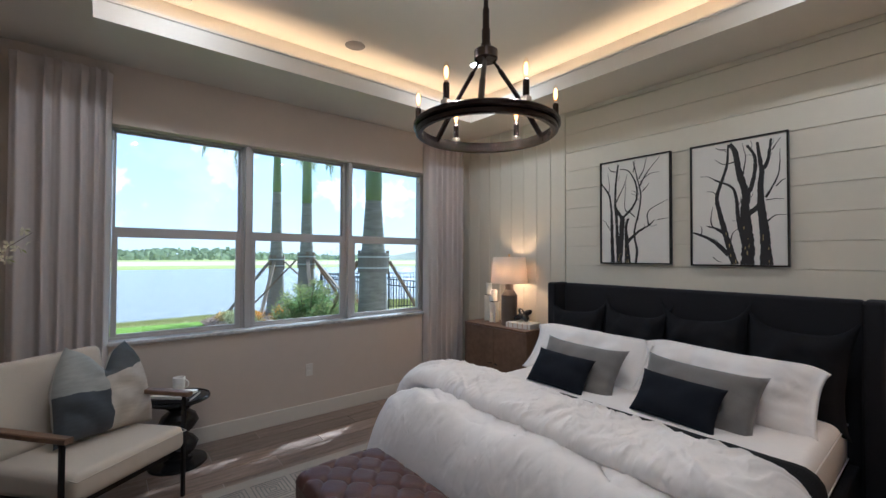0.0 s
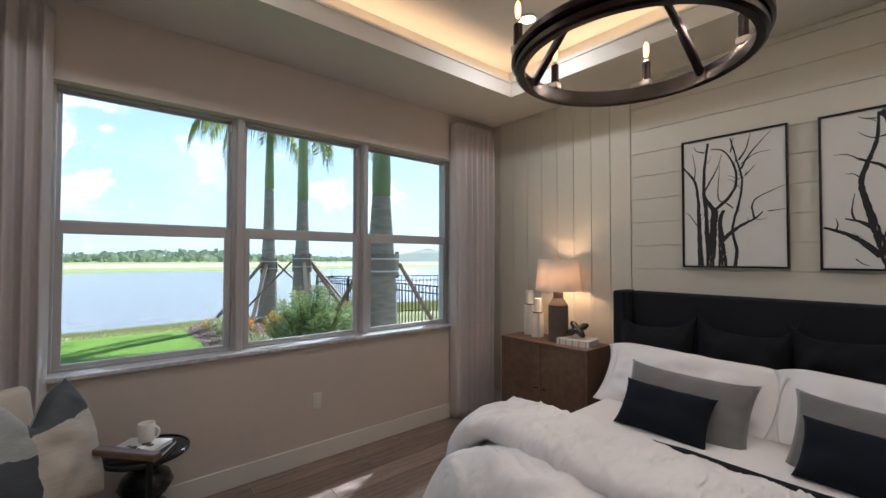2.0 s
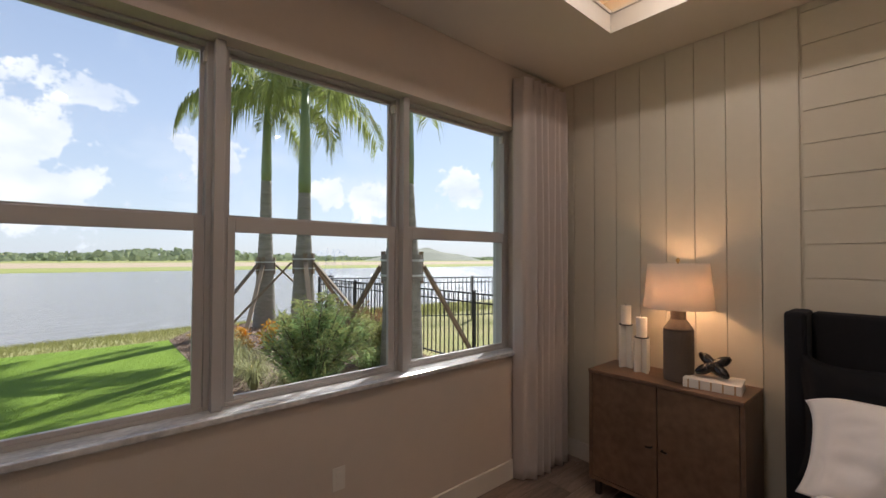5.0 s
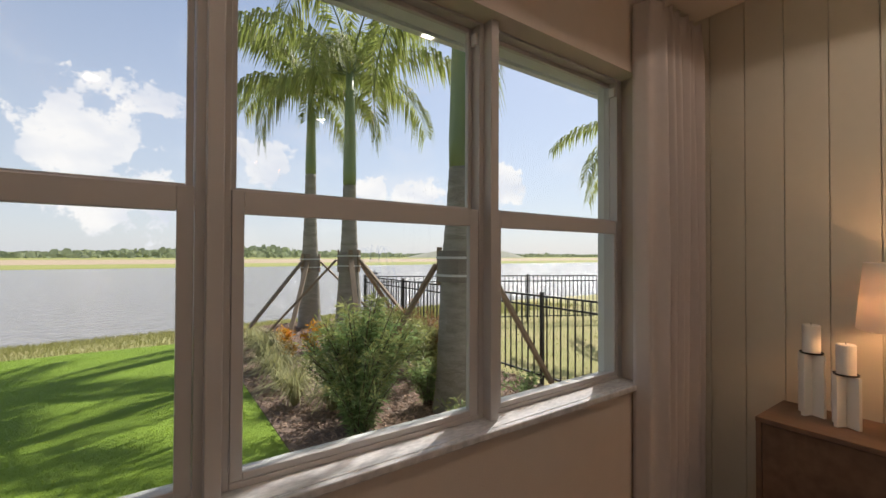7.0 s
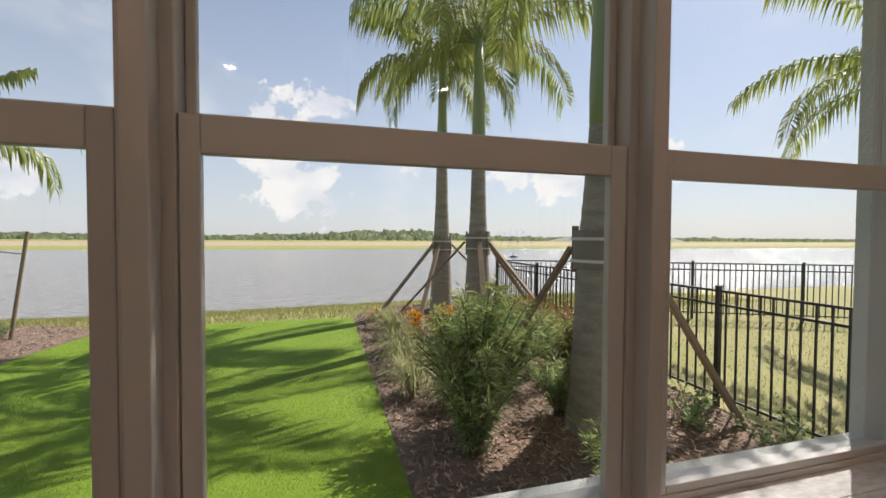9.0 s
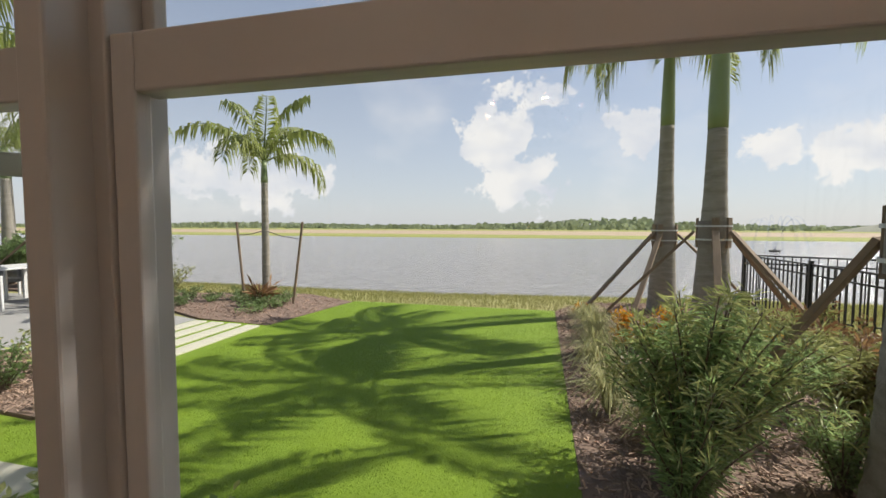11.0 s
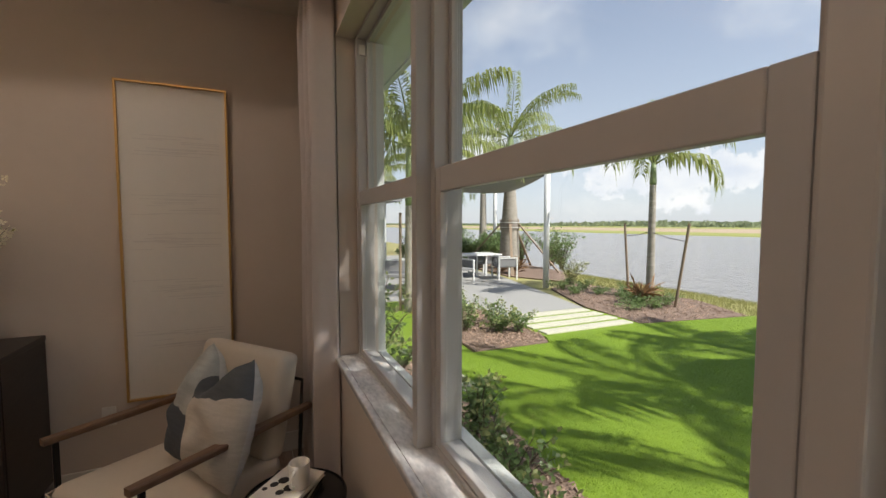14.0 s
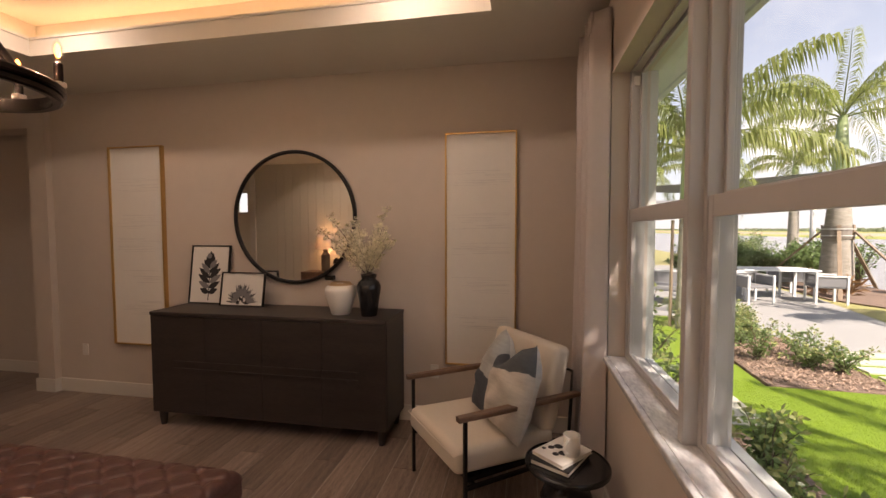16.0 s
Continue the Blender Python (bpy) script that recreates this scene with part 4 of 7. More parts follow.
bm = boxbm(-3.02, -0.70, -4.32, -0.86, 0.001, 0.010, bev=0.003)
rug = part("rug", bm, M_RUG)
tagged(rug, "cream woven rug with dark concentric line pattern", "rug")
rng = random.Random(4)
bm = bmesh.new()
for i in range(9):
    for j in range(13):
        cx, cy = -2.90 + i * 0.26, -4.2 + j * 0.26
        for k in range(5):
            r = 0.022 + 0.023 * k
            wln = 0.005
            for ax in range(4):
                lo, hi = -r, r
                if ax == 0:
                    box(bm, cx - r, cx + r, cy + r - wln, cy + r, 0.0105, 0.0125)
                elif ax == 1:
                    box(bm, cx - r, cx + r, cy - r, cy - r + wln, 0.0105, 0.0125)
                elif ax == 2:
                    box(bm, cx - r, cx - r + wln, cy - r + wln, cy + r - wln, 0.0105, 0.0125)
                else:
                    box(bm, cx + r - wln, cx + r, cy - r + wln, cy + r - wln, 0.0105, 0.0125)
    if len(bm.verts) > 4000:
        part("rug_line", bm, M_INKGREY, rug)
        bm = bmesh.new()
part("rug_line", bm, M_INKGREY, rug)


# ---- nightstands and what stands on them ----
NS_TOP = 0.83


def nightstand(y0, y1, label):
    ns = thing("nightstand", label, "nightstand", pose(0, (y0 + y1) / 2, 0), "nightstands")
    h = (y1 - y0) / 2
    part("top", boxbm(-0.385, -0.006, -h, h, NS_TOP - 0.022, NS_TOP, bev=0.003), M_WALNUT, ns)
    bm = bmesh.new()
    box(bm, -0.375, -0.01, -h, -h + 0.022, 0.10, NS_TOP - 0.022)
    box(bm, -0.375, -0.01, h - 0.022, h, 0.10, NS_TOP - 0.022)
    box(bm, -0.375, -0.01, -h + 0.022, h - 0.022, 0.10, 0.122)
    box(bm, -0.03, -0.01, -h + 0.022, h - 0.022, 0.122, NS_TOP - 0.022)
    part("body", bm, M_WALNUT, ns)
    for s in (-1, 1):
        ya, yb = (0.003, h - 0.025) if s > 0 else (-h + 0.025, -0.003)
        d = part("door", boxbm(-0.374, -0.356, ya, yb, 0.126, NS_TOP - 0.026, bev=0.0015), M_WALNUT, ns)
        part("handle", tube(bmesh.new(), [(-0.374, s * 0.03, 0.44), (-0.392, s * 0.03, 0.44), (-0.392, s * 0.062, 0.437)], 0.006, 8), M_BLACKMETAL, d)
    for x in (-0.34, -0.05):
        for y in (-h + 0.05, h - 0.05):
            part("leg", boxbm(x - 0.018, x + 0.018, y - 0.018, y + 0.018, 0.0, 0.10, bev=0.003), M_ESPRESSO, ns)
    return ns


nightstand(-1.335, -0.455, "walnut two-door nightstand beside the bed")
nightstand(-4.72, -3.84, "walnut two-door nightstand beside the bed")


def table_lamp(x, y):
    t = thing("table_lamp", "ribbed grey-brown stoneware lamp with white drum shade", "table lamp", pose(x, y, NS_TOP), "bedside lamps")
    pts = [(0, 0), (0.080, 0), (0.0835, 0.006)]
    z = 0.010
    while z < 0.300:
        pts += [(0.0825, z), (0.0850, z + 0.004), (0.0825, z + 0.008)]
        z += 0.0085
    pts += [(0.084, 0.306), (0.080, 0.318), (0.062, 0.345), (0.046, 0.370)]
    z = 0.372
    while z < 0.428:
        pts += [(0.0415, z), (0.044, z + 0.004), (0.0415, z + 0.008)]
        z += 0.009
    pts += [(0.040, 0.434), (0, 0.434)]
    part("base", lathe(bmesh.new(), pts, 40), M_STONEWARE, t, smooth=True)
    part("neck", lathe(bmesh.new(), [(0, 0.434), (0.014, 0.434), (0.014, 0.448), (0.020, 0.450), (0.020, 0.462), (0, 0.462)], 16), M_GOLD, t)
    bm = lathe(bmesh.new(), [(0.193, 0.440), (0.194, 0.444), (0.169, 0.711), (0.168, 0.715), (0.165, 0.715), (0.190, 0.440), (0.193, 0.440)], 64)
    part("shade", bm, M_SHADE, t, "white linen drum shade, lit from within", smooth=True)
    bm = bmesh.new()
    for a in range(3):
        c, s = math.cos(a * 2.094), math.sin(a * 2.094)
        tube(bm, [(0.01 * c, 0.01 * s, 0.70), (0.165 * c, 0.165 * s, 0.705)], 0.002, 6)
    tube(bm, [(0, 0, 0.44), (0, 0, 0.72)], 0.003, 6)
    part("spider", bm, M_BLACKMETAL, t)
    part("finial", lathe(bmesh.new(), [(0, 0.75), (0.010, 0.742), (0.012, 0.73), (0.005, 0.72), (0.008, 0.715), (0, 0.715)], 12), M_GOLD, t)
    part("bulb", lathe(bmesh.new(), [(0, 0.54), (0.02, 0.535), (0.028, 0.51), (0.02, 0.48), (0.013, 0.46), (0, 0.46)], 16), M_LAMPBULB, t)
    return t


M_LAMPBULB = mat("frosted_bulb", (1, 0.85, 0.7), 0.5, emit=(1.0, 0.66, 0.36), strength=6)
LAMP_X, LAMP_Y = -0.197, -0.955
table_lamp(LAMP_X, LAMP_Y)
table_lamp(LAMP_X, -4.28)


def candle_holder(x, y, h, hc, turn):
    t = thing("candle_holder", "white wooden cross-shaped holder with a white candle", "candle holder", pose(x, y, NS_TOP, 0, 0, turn), "candle holders")
    bm = bmesh.new()
    box(bm, -0.056, 0.056, -0.008, 0.008, 0, h, bev=0.0015)
    box(bm, -0.008, 0.008, -0.056, 0.056, 0.0005, h - 0.0005, bev=0.0015)
    part("stem", bm, M_WAX, t)
    part("dish", lathe(bmesh.new(), [(0, h), (0.042, h), (0.045, h + 0.008), (0.040, h + 0.008), (0.038, h + 0.003), (0, h + 0.003)], 24), M_BLACKMETAL, t)
    c = part("candle", lathe(bmesh.new(), [(0, h + 0.004), (0.033, h + 0.004), (0.034, h + hc - 0.004), (0.031, h + hc), (0, h + hc - 0.003)], 24), M_WAX, t)
    part("wick", tube(bmesh.new(), [(0, 0, h + hc - 0.004), (0.001, 0, h + hc + 0.009)], 0.0012, 5), M_INK, c)


candle_holder(-0.14, -0.600, 0.285, 0.135, 68)
candle_holder(-0.19, -0.728, 0.222, 0.135, 62)


def book(x, y, z, w, d, h, turn, cover, label, bands=False):
    t = thing("book", label, "book", pose(x, y, z, 0, 0, turn))
    part("page_block", boxbm(-d / 2 + 0.004, d / 2 - 0.004, -w / 2 + 0.004, w / 2 - 0.004, 0.003, h - 0.003), M_PAPER, t)
    bm = bmesh.new()
    box(bm, -d / 2, d / 2, -w / 2, w / 2, 0, 0.003)
    box(bm, -d / 2, d / 2, -w / 2, w / 2, h - 0.003, h)
    box(bm, -d / 2 - 0.003, -d / 2, -w / 2, w / 2, 0, h, bev=0.001)
    c = part("cover", bm, cover, t)
    if bands:
        for k in range(5):
            yy = -w / 2 + w * (k + 0.5) / 5
            part("band", boxbm(-d / 2 - 0.0045, -d / 2 - 0.0025, yy - 0.004, yy + 0.004, 0.001, h - 0.001), M_TAN, c)
    return t


book(-0.20, -1.145, NS_TOP, 0.28, 0.20, 0.05, 8, M_PAPER, "thick white book with ribbed spine", True)


def knot(x, y, z):
    """A dark sculpture of crossed rounded bars."""
    bm = bmesh.new()
    for a, b in (((-0.045, -0.085, 0.030), (0.035, 0.080, 0.128)), ((-0.055, 0.075, 0.030), (0.045, -0.075, 0.122)), ((0.06, -0.02, 0.028), (-0.05, 0.01, 0.085))):
        a, b = Vector(a), Vector(b)
        n = 14
        pts = [a.lerp(b, i / n) for i in range(n + 1)]
        rad = [max(0.004, (0.026 + 0.006 * abs(2 * i / n - 1)) * min(1.0, 4.2 * min(i, n - i) / n + 0.12) ** 0.5) for i in range(n + 1)]
        tube(bm, pts, rad, 14)
    return tagged(part("knot_sculpture", bm, M_BLACKGLOSS, smooth=True, m=pose(x, y, z)), "black knotted abstract sculpture on a book", "sculpture")


knot(-0.19, -1.14, NS_TOP + 0.046)
book(-0.20, -4.05, NS_TOP, 0.24, 0.18, 0.045, 0, M_PAPER, "white book lying on the nightstand", True)
tagged(part("figurine", lathe(bmesh.new(), [(0, 0), (0.05, 0), (0.045, 0.02), (0.02, 0.035), (0.05, 0.07), (0.07, 0.12), (0.06, 0.18), (0.03, 0.22), (0, 0.225)], 24), M_BLACKGLOSS, smooth=True, m=pose(-0.20, -4.05, NS_TOP + 0.045)),
       "black pine-cone shaped ornament on a book", "ornament")

# ---- chandelier ----
def chandelier():
    cx, cy = CHANDELIER
    t = thing("chandelier", "black metal wagon-wheel chandelier with six lit candle bulbs", "chandelier", pose(cx, cy, RING_Z))
    R = RING_R
    # two stacked hoops, the lower one set in
    bm = lathe(bmesh.new(), [(R - 0.010, 0.0), (R + 0.012, 0.0), (R + 0.020, 0.006), (R + 0.020, 0.022), (R + 0.014, 0.029), (R - 0.010, 0.029), (R - 0.010, 0.0)], 96)
    part("upper_hoop", bm, M_BRONZE, t, smooth=False)
    bm = lathe(bmesh.new(), [(R - 0.022, -0.026), (R - 0.001, -0.028), (R + 0.008, -0.022), (R + 0.008, -0.006), (R - 0.002, 0.0), (R - 0.022, 0.0), (R - 0.022, -0.026)], 96)
    part("lower_hoop", bm, M_BRONZE, t)
    part("hub", lathe(bmesh.new(), [(0, 0.345), (0.052, 0.345), (0.058, 0.352), (0.058, 0.392), (0.052, 0.398), (0.026, 0.400), (0.024, 0.43), (0, 0.43)], 32), M_BRONZE, t)
    zc = TRAY_TOP - RING_Z
    part("rod", tube(bmesh.new(), [(0, 0, 0.40), (0, 0, 0.50), (0, 0, 0.501), (0, 0, 0.60), (0, 0, 0.601), (0, 0, zc)], [0.021, 0.021, 0.017, 0.017, 0.012, 0.012], 14), M_BRONZE, t)
    part("canopy", lathe(bmesh.new(), [(0, zc - 0.03), (0.055, zc - 0.03), (0.065, zc - 0.02), (0.065, zc), (0, zc)], 32), M_BRONZE, t)
    for k in range(3):
        a = radians(ARM_TURN + 120 * k)
        c, s = math.cos(a), math.sin(a)
        arm = part("arm", tube(bmesh.new(), [(0.040 * c, 0.040 * s, 0.352), (0.075 * c, 0.075 * s, 0.312), (0.076 * c, 0.076 * s, 0.311), (0.20 * c, 0.20 * s, 0.166), (0.201 * c, 0.201 * s, 0.165), ((R - 0.018) * c, (R - 0.018) * s, 0.004)], [0.007, 0.007, 0.012, 0.012, 0.0145, 0.0145], 10), M_BRONZE, t)
        part("foot_plate", boxbm(R - 0.026, R - 0.010, -0.020, 0.020, -0.026, 0.020, bev=0.002, m=pose(0, 0, 0, 0, 0, ARM_TURN + 120 * k)), M_BRONZE, arm)
        part("link", tube(bmesh.new(), [(0.050 * c + 0.006 * s, 0.050 * s - 0.006 * c, 0.338), (0.066 * c + 0.010 * s, 0.066 * s - 0.010 * c, 0.325), (0.080 * c + 0.004 * s, 0.080 * s - 0.004 * c, 0.305)], 0.003, 6), M_BLACKMETAL, arm)
    for k in range(6):
        a = radians(BULB_TURN + 60 * k)
        x, y = R * math.cos(a), R * math.sin(a)
        part("cup", boxbm(x - 0.017, x + 0.017, y - 0.017, y + 0.017, 0.029, 0.050, bev=0.003), M_NICKEL, t, "pale worn metal cup")
        sl = part("candle_sleeve", lathe(bmesh.new(), [(0, 0.050), (0.0145, 0.050), (0.0145, 0.118), (0.011, 0.122), (0, 0.122)], 16, (x, y, 0)), M_BRONZE, t)
        part("collar", lathe(bmesh.new(), [(0, 0.122), (0.009, 0.122), (0.009, 0.130), (0, 0.130)], 14, (x, y, 0)), M_NICKEL, sl)
        part("bulb", lathe(bmesh.new(), [(0.0, 0.130), (0.009, 0.130), (0.011, 0.136), (0.0165, 0.158), (0.0165, 0.178), (0.010, 0.200), (0.004, 0.213), (0, 0.214)], 16, (x, y, 0)), M_BULB, sl, smooth=True).visible_shadow = False
        part("filament", lathe(bmesh.new(), [(0.0, 0.138), (0.006, 0.143), (0.0095, 0.160), (0.009, 0.178), (0.005, 0.192), (0, 0.196)], 10, (x, y, 0)), M_FILAMENT, sl)
    return t


chandelier()

# ---- ceiling fittings, outlets ----
def ceiling_disc(x, y, r, name, label, cat, material):
    t = thing(name, label, cat, pose(x, y, TRAY_TOP))
    part("rim", lathe(bmesh.new(), [(r - 0.012, 0), (r - 0.012, -0.006), (r, -0.004), (r + 0.004, 0)], 40), M_TRIM, t)
    part("grille", lathe(bmesh.new(), [(0, -0.004), (r - 0.012, -0.004), (r - 0.012, 0)], 40), material, t)


ceiling_disc(-1.94, -0.82, 0.095, "ceiling_speaker", "round flush ceiling speaker with grey grille", "speaker", M_INKGREY)
tagged(part("smoke_detector", lathe(bmesh.new(), [(0, -0.035), (0.045, -0.034), (0.062, -0.024), (0.065, 0), (0, 0)], 32), M_PLASTIC, m=pose(-3.15, -0.66, TRAY_TOP)), "round white smoke detector on the ceiling", "smoke detector")


def outlet(m):
    t = thing("wall_outlet", "white double wall outlet plate", "outlet", m, "outlets")
    part("plate", boxbm(-0.035, 0.035, -0.006, 0, -0.058, 0.058, bev=0.002), M_PLASTIC, t)
    for z in (-0.022, 0.022):
        part("socket", boxbm(-0.016, 0.016, -0.009, -0.006, z - 0.014, z + 0.014, bev=0.002), M_PLASTIC, t)


M_DOWNLIGHT = mat("downlight_lens", (1, 0.95, 0.9), 0.5, emit=(1.0, 0.84, 0.66), strength=9)
for dx, dy in DOWNLIGHTS:
    dl = thing("downlight", "small round recessed ceiling light, lit", "downlight", pose(dx, dy, TRAY_TOP), "downlights")
    part("trim_ring", lathe(bmesh.new(), [(0.052, 0), (0.052, -0.005), (0.072, -0.004), (0.075, 0)], 32), M_TRIM, dl)
    part("lens", lathe(bmesh.new(), [(0, -0.002), (0.052, -0.002)], 32), M_DOWNLIGHT, dl)

outlet(pose(-1.985, 0, 0.454))
outlet(pose(XW, -4.83, 0.44, 0, 0, 90))
outlet(pose(XW, -1.22, 0.44, 0, 0, 90))

# ---- curtains ----
def curtain(x0, x1, folds, seed, turn, label):
    rng = random.Random(seed)
    ph = [rng.uniform(-0.25, 0.25) for _ in range(folds * 2 + 2)]

    def fn(u, v):
        z = 0.006 + 2.875 * v
        x = x0 + (x1 - x0) * u
        p = folds * (u + 0.045 * math.sin(5.1 * u + seed * 1.7) + 0.02 * math.sin(13 * u + seed))
        amp = 0.046 * (1 - 0.25 * v) * (0.85 + 0.75 * noise.noise(Vector((p * 0.9, 4.0 * seed, 0.35 * z))))
        wob = 0.35 * noise.noise(Vector((p * 0.7, z * 0.5, seed)))
        s = math.sin(2 * math.pi * (p + wob * (1 - v)))
        s = 0.85 * s + 0.25 * math.sin(4 * math.pi * p + 1.0 + 2 * wob)
        y = -0.105 + amp * s
        if v > 0.93:
            k = (v - 0.93) / 0.07
            y = y * (1 - 0.35 * k) + -0.105 * 0.35 * k
            x += 0.012 * math.sin(4 * math.pi * p) * k
        edge = 0.012 * noise.noise(Vector((z * 1.3, seed, 2)))
        # the edge next to the window turns back to the wall
        back = max(0.0, ((u if turn > 0 else 1 - u) - 0.95) / 0.05)
        y = y * (1 - back) - 0.012 * back
        return Vector((x + edge * (1 - v), y, z))
    ob = part("curtain", grid_bm(folds * 16, 40, fn), M_CURTAIN, smooth=True)
    so = ob.modifiers.new("thickness", "SOLIDIFY")
    so.thickness = 0.004
    return tagged(ob, label, "curtain", "curtains")


curtain(-4.02, -3.50, 6, 1, 1, "floor-length grey-beige pleated linen curtain, drawn aside")
curtain(-0.64, -0.09, 6, 2, -1, "floor-length grey-beige pleated linen curtain, drawn aside")
for x0, x1 in ((-4.05, -3.47), (-0.68, -0.06)):
    tagged(part("curtain_track", boxbm(x0 + 0.06, x1 - 0.06, -0.045, -0.0, 2.80, 2.83, bev=0.002), M_TRIM), "slim white curtain track on the wall behind the heading", "curtain track")

# ---- tree paintings above the bed ----
def limb(bm, rng, pts, width, tip, lim, z):
    """A brushed limb: a ribbon with ragged edges along a smooth line through a few turning points."""
    w, h = lim
    P = [Vector(((2 * u - 1) * w, (2 * v - 1) * h)) for u, v in pts]
    P = [P[0] * 2 - P[1]] + P + [P[-1] * 2 - P[-2]]
    line = []
    for i in range(1, len(P) - 2):
        a, b, c, d = P[i - 1:i + 3]
        n = max(4, int((c - b).length / 0.012))
        for k in range(n):
            t = k / n
            line.append(0.5 * (2 * b + (c - a) * t + (2 * a - 5 * b + 4 * c - d) * t * t + (3 * b - a - 3 * c + d) * t ** 3))
    line.append(P[-2])
    wob = 0.0
    row = None
    for i, q in enumerate(line):
        t = i / (len(line) - 1)
        d = (line[min(i + 1, len(line) - 1)] - line[max(i - 1, 0)]).normalized()
        wob = 0.7 * wob + rng.uniform(-0.0012, 0.0012)
        wd = max(0.0022, width + (tip - width) * t ** 0.8) * rng.uniform(0.86, 1.12)
        nn = Vector((-d.y, d.x))
        now = []
        for sg in (-1, 1):
            v = q + nn * (wob + sg * wd / 2)
            now.append(bm.verts.new((max(-w, min(w, v.x)), max(-h, min(h, v.y)), z)))
        if row:
            bm.faces.new((row[0], now[0], now[1], row[1]))
        row = now
    return line


def tree_painting(y0, y1, z0, z1, seed, limbs, twigs, label):
    w, h = (y1 - y0) / 2, (z1 - z0) / 2
    # local x runs along the wall to the right as seen from the room, local y up, local z off the wall
    m = Matrix.Translation((0, (y0 + y1) / 2, (z0 + z1) / 2)) @ Matrix(((0, 0, -1, 0), (-1, 0, 0, 0), (0, 1, 0, 0), (0, 0, 0, 1)))
    t = thing("painting", label, "painting", m, "tree paintings")
    part("canvas", boxbm(-w + 0.012, w - 0.012, -h + 0.012, h - 0.012, 0.004, 0.026), M_PAPER, t)
    bm = bmesh.new()
    for a in ((-w, w, h - 0.010, h), (-w, w, -h, -h + 0.010), (-w, -w + 0.010, -h + 0.010, h - 0.010), (w - 0.010, w, -h + 0.010, h - 0.010)):
        box(bm, a[0], a[1], a[2], a[3], 0.002, 0.038, bev=0.001)
    part("frame", bm, M_BLACKMETAL, t)
    rng = random.Random(seed)
    gold = bmesh.new()
    lim = (w - 0.011, h - 0.011)
    z = 0.0264
    for width, tip, pts in limbs:
        ink = bmesh.new()
        z += 0.00012
        line = limb(ink, rng, pts, width, tip, lim, z)
        part("painted_limb", ink, M_INK, t)
        if width > 0.04:
            for _ in range(5):
                c = line[rng.randrange(0, max(1, len(line) // 3))]
                s = rng.uniform(0.002, 0.006)
                c = c + Vector((rng.uniform(-0.3, 0.3) * width, 0))
                gold.faces.new([gold.verts.new((max(-w + 0.012, c.x + dx * s * 0.6), max(-h + 0.012, c.y + dy * s * 3), 0.0296)) for dx, dy in ((-1, -1), (1, -0.6), (0.7, 1), (-0.8, 0.8))])
        # short side twigs on the slender limbs
        if len(line) > 12:
            for _ in range(5 if width < 0.03 else 2):
                k = rng.randrange(len(line) // 3, max(len(line) // 3 + 1, len(line) - 2))
                d = (line[k + 1] - line[k]).normalized()
                a = math.atan2(d.y, d.x) + rng.choice((-1, 1)) * rng.uniform(0.5, 0.9)
                ln = rng.uniform(0.03, 0.075)
                q = [line[k], line[k] + Vector((math.cos(a), math.sin(a))) * ln * 0.5, line[k] + Vector((math.cos(a + 0.25), math.sin(a + 0.25))) * ln]
                z += 0.00003
                fine = bmesh.new()
                limb(fine, rng, [((v.x / lim[0] + 1) / 2, (v.y / lim[1] + 1) / 2) for v in q], 0.005, 0.002, lim, z)
                part("painted_twig", fine, M_INK, t)
    for width, pts in twigs:
        z += 0.00006
        fine = bmesh.new()
        limb(fine, rng, pts, width, 0.003, lim, z)
        part("painted_twig", fine, M_INK, t)
    tagged(part("gold_leaf", gold, M_LEAFGOLD, t), kind="stuff")


TREES_A = [
    (0.040, 0.012, ((0.18, 0), (0.17, 0.28), (0.16, 0.52), (0.12, 0.68), (0, 0.80))),
    (0.036, 0.015, ((0.27, 0), (0.25, 0.28), (0.24, 0.43), (0.22, 0.58), (0.23, 0.77), (0.27, 0.97))),
    (0.050, 0.044, ((0.28, 0), (0.31, 0.2), (0.335, 0.43))),
    (0.024, 0.007, ((0.33, 0.43), (0.48, 0.53), (0.55, 0.63), (0.53, 0.77), (0.43, 0.89), (0.30, 0.92))),
    (0.034, 0.016, ((0.33, 0.43), (0.25, 0.52), (0.21, 0.58))),
    (0.056, 0.020, ((0.41, 0), (0.40, 0.2), (0.39, 0.36), (0.43, 0.43))),
    (0.032, 0.008, ((0.41, 0.2), (0.58, 0.3), (0.72, 0.35), (0.80, 0.40))),
    (0.022, 0.008, ((0.53, 0), (0.55, 0.12), (0.51, 0.28), (0.57, 0.46), (0.61, 0.64), (0.56, 0.80), (0.50, 0.98))),
]
TWIGS_A = [
    (0.014, ((0.72, 0.35), (0.70, 0.45), (0.76, 0.51), (0.99, 0.58))),
    (0.014, ((0.60, 0.73), (0.69, 0.84), (0.88, 0.985))),
    (0.014, ((0.58, 0.80), (0.65, 0.88), (0.69, 0.99))),
    (0.008, ((0.60, 0.77), (0.73, 0.83), (0.87, 0.84))),
    (0.014, ((0.22, 0.58), (0.35, 0.74), (0.41, 0.86))),
    (0.009, ((0.64, 0.68), (0.73, 0.75))),
    (0.010, ((0.52, 0.44), (0.44, 0.49), (0.37, 0.53), (0.39, 0.78))),
    (0.009, ((0.16, 0.31), (0.07, 0.40), (0.02, 0.43))),
    (0.008, ((0.12, 0.70), (0.13, 0.78), (0.10, 0.90))),
    (0.011, ((0.23, 0.90), (0.15, 0.92), (0.12, 0.96))),
    (0.009, ((0.50, 0.87), (0.53, 0.98))),
    (0.007, ((0.84, 0.40), (0.99, 0.41))),
]
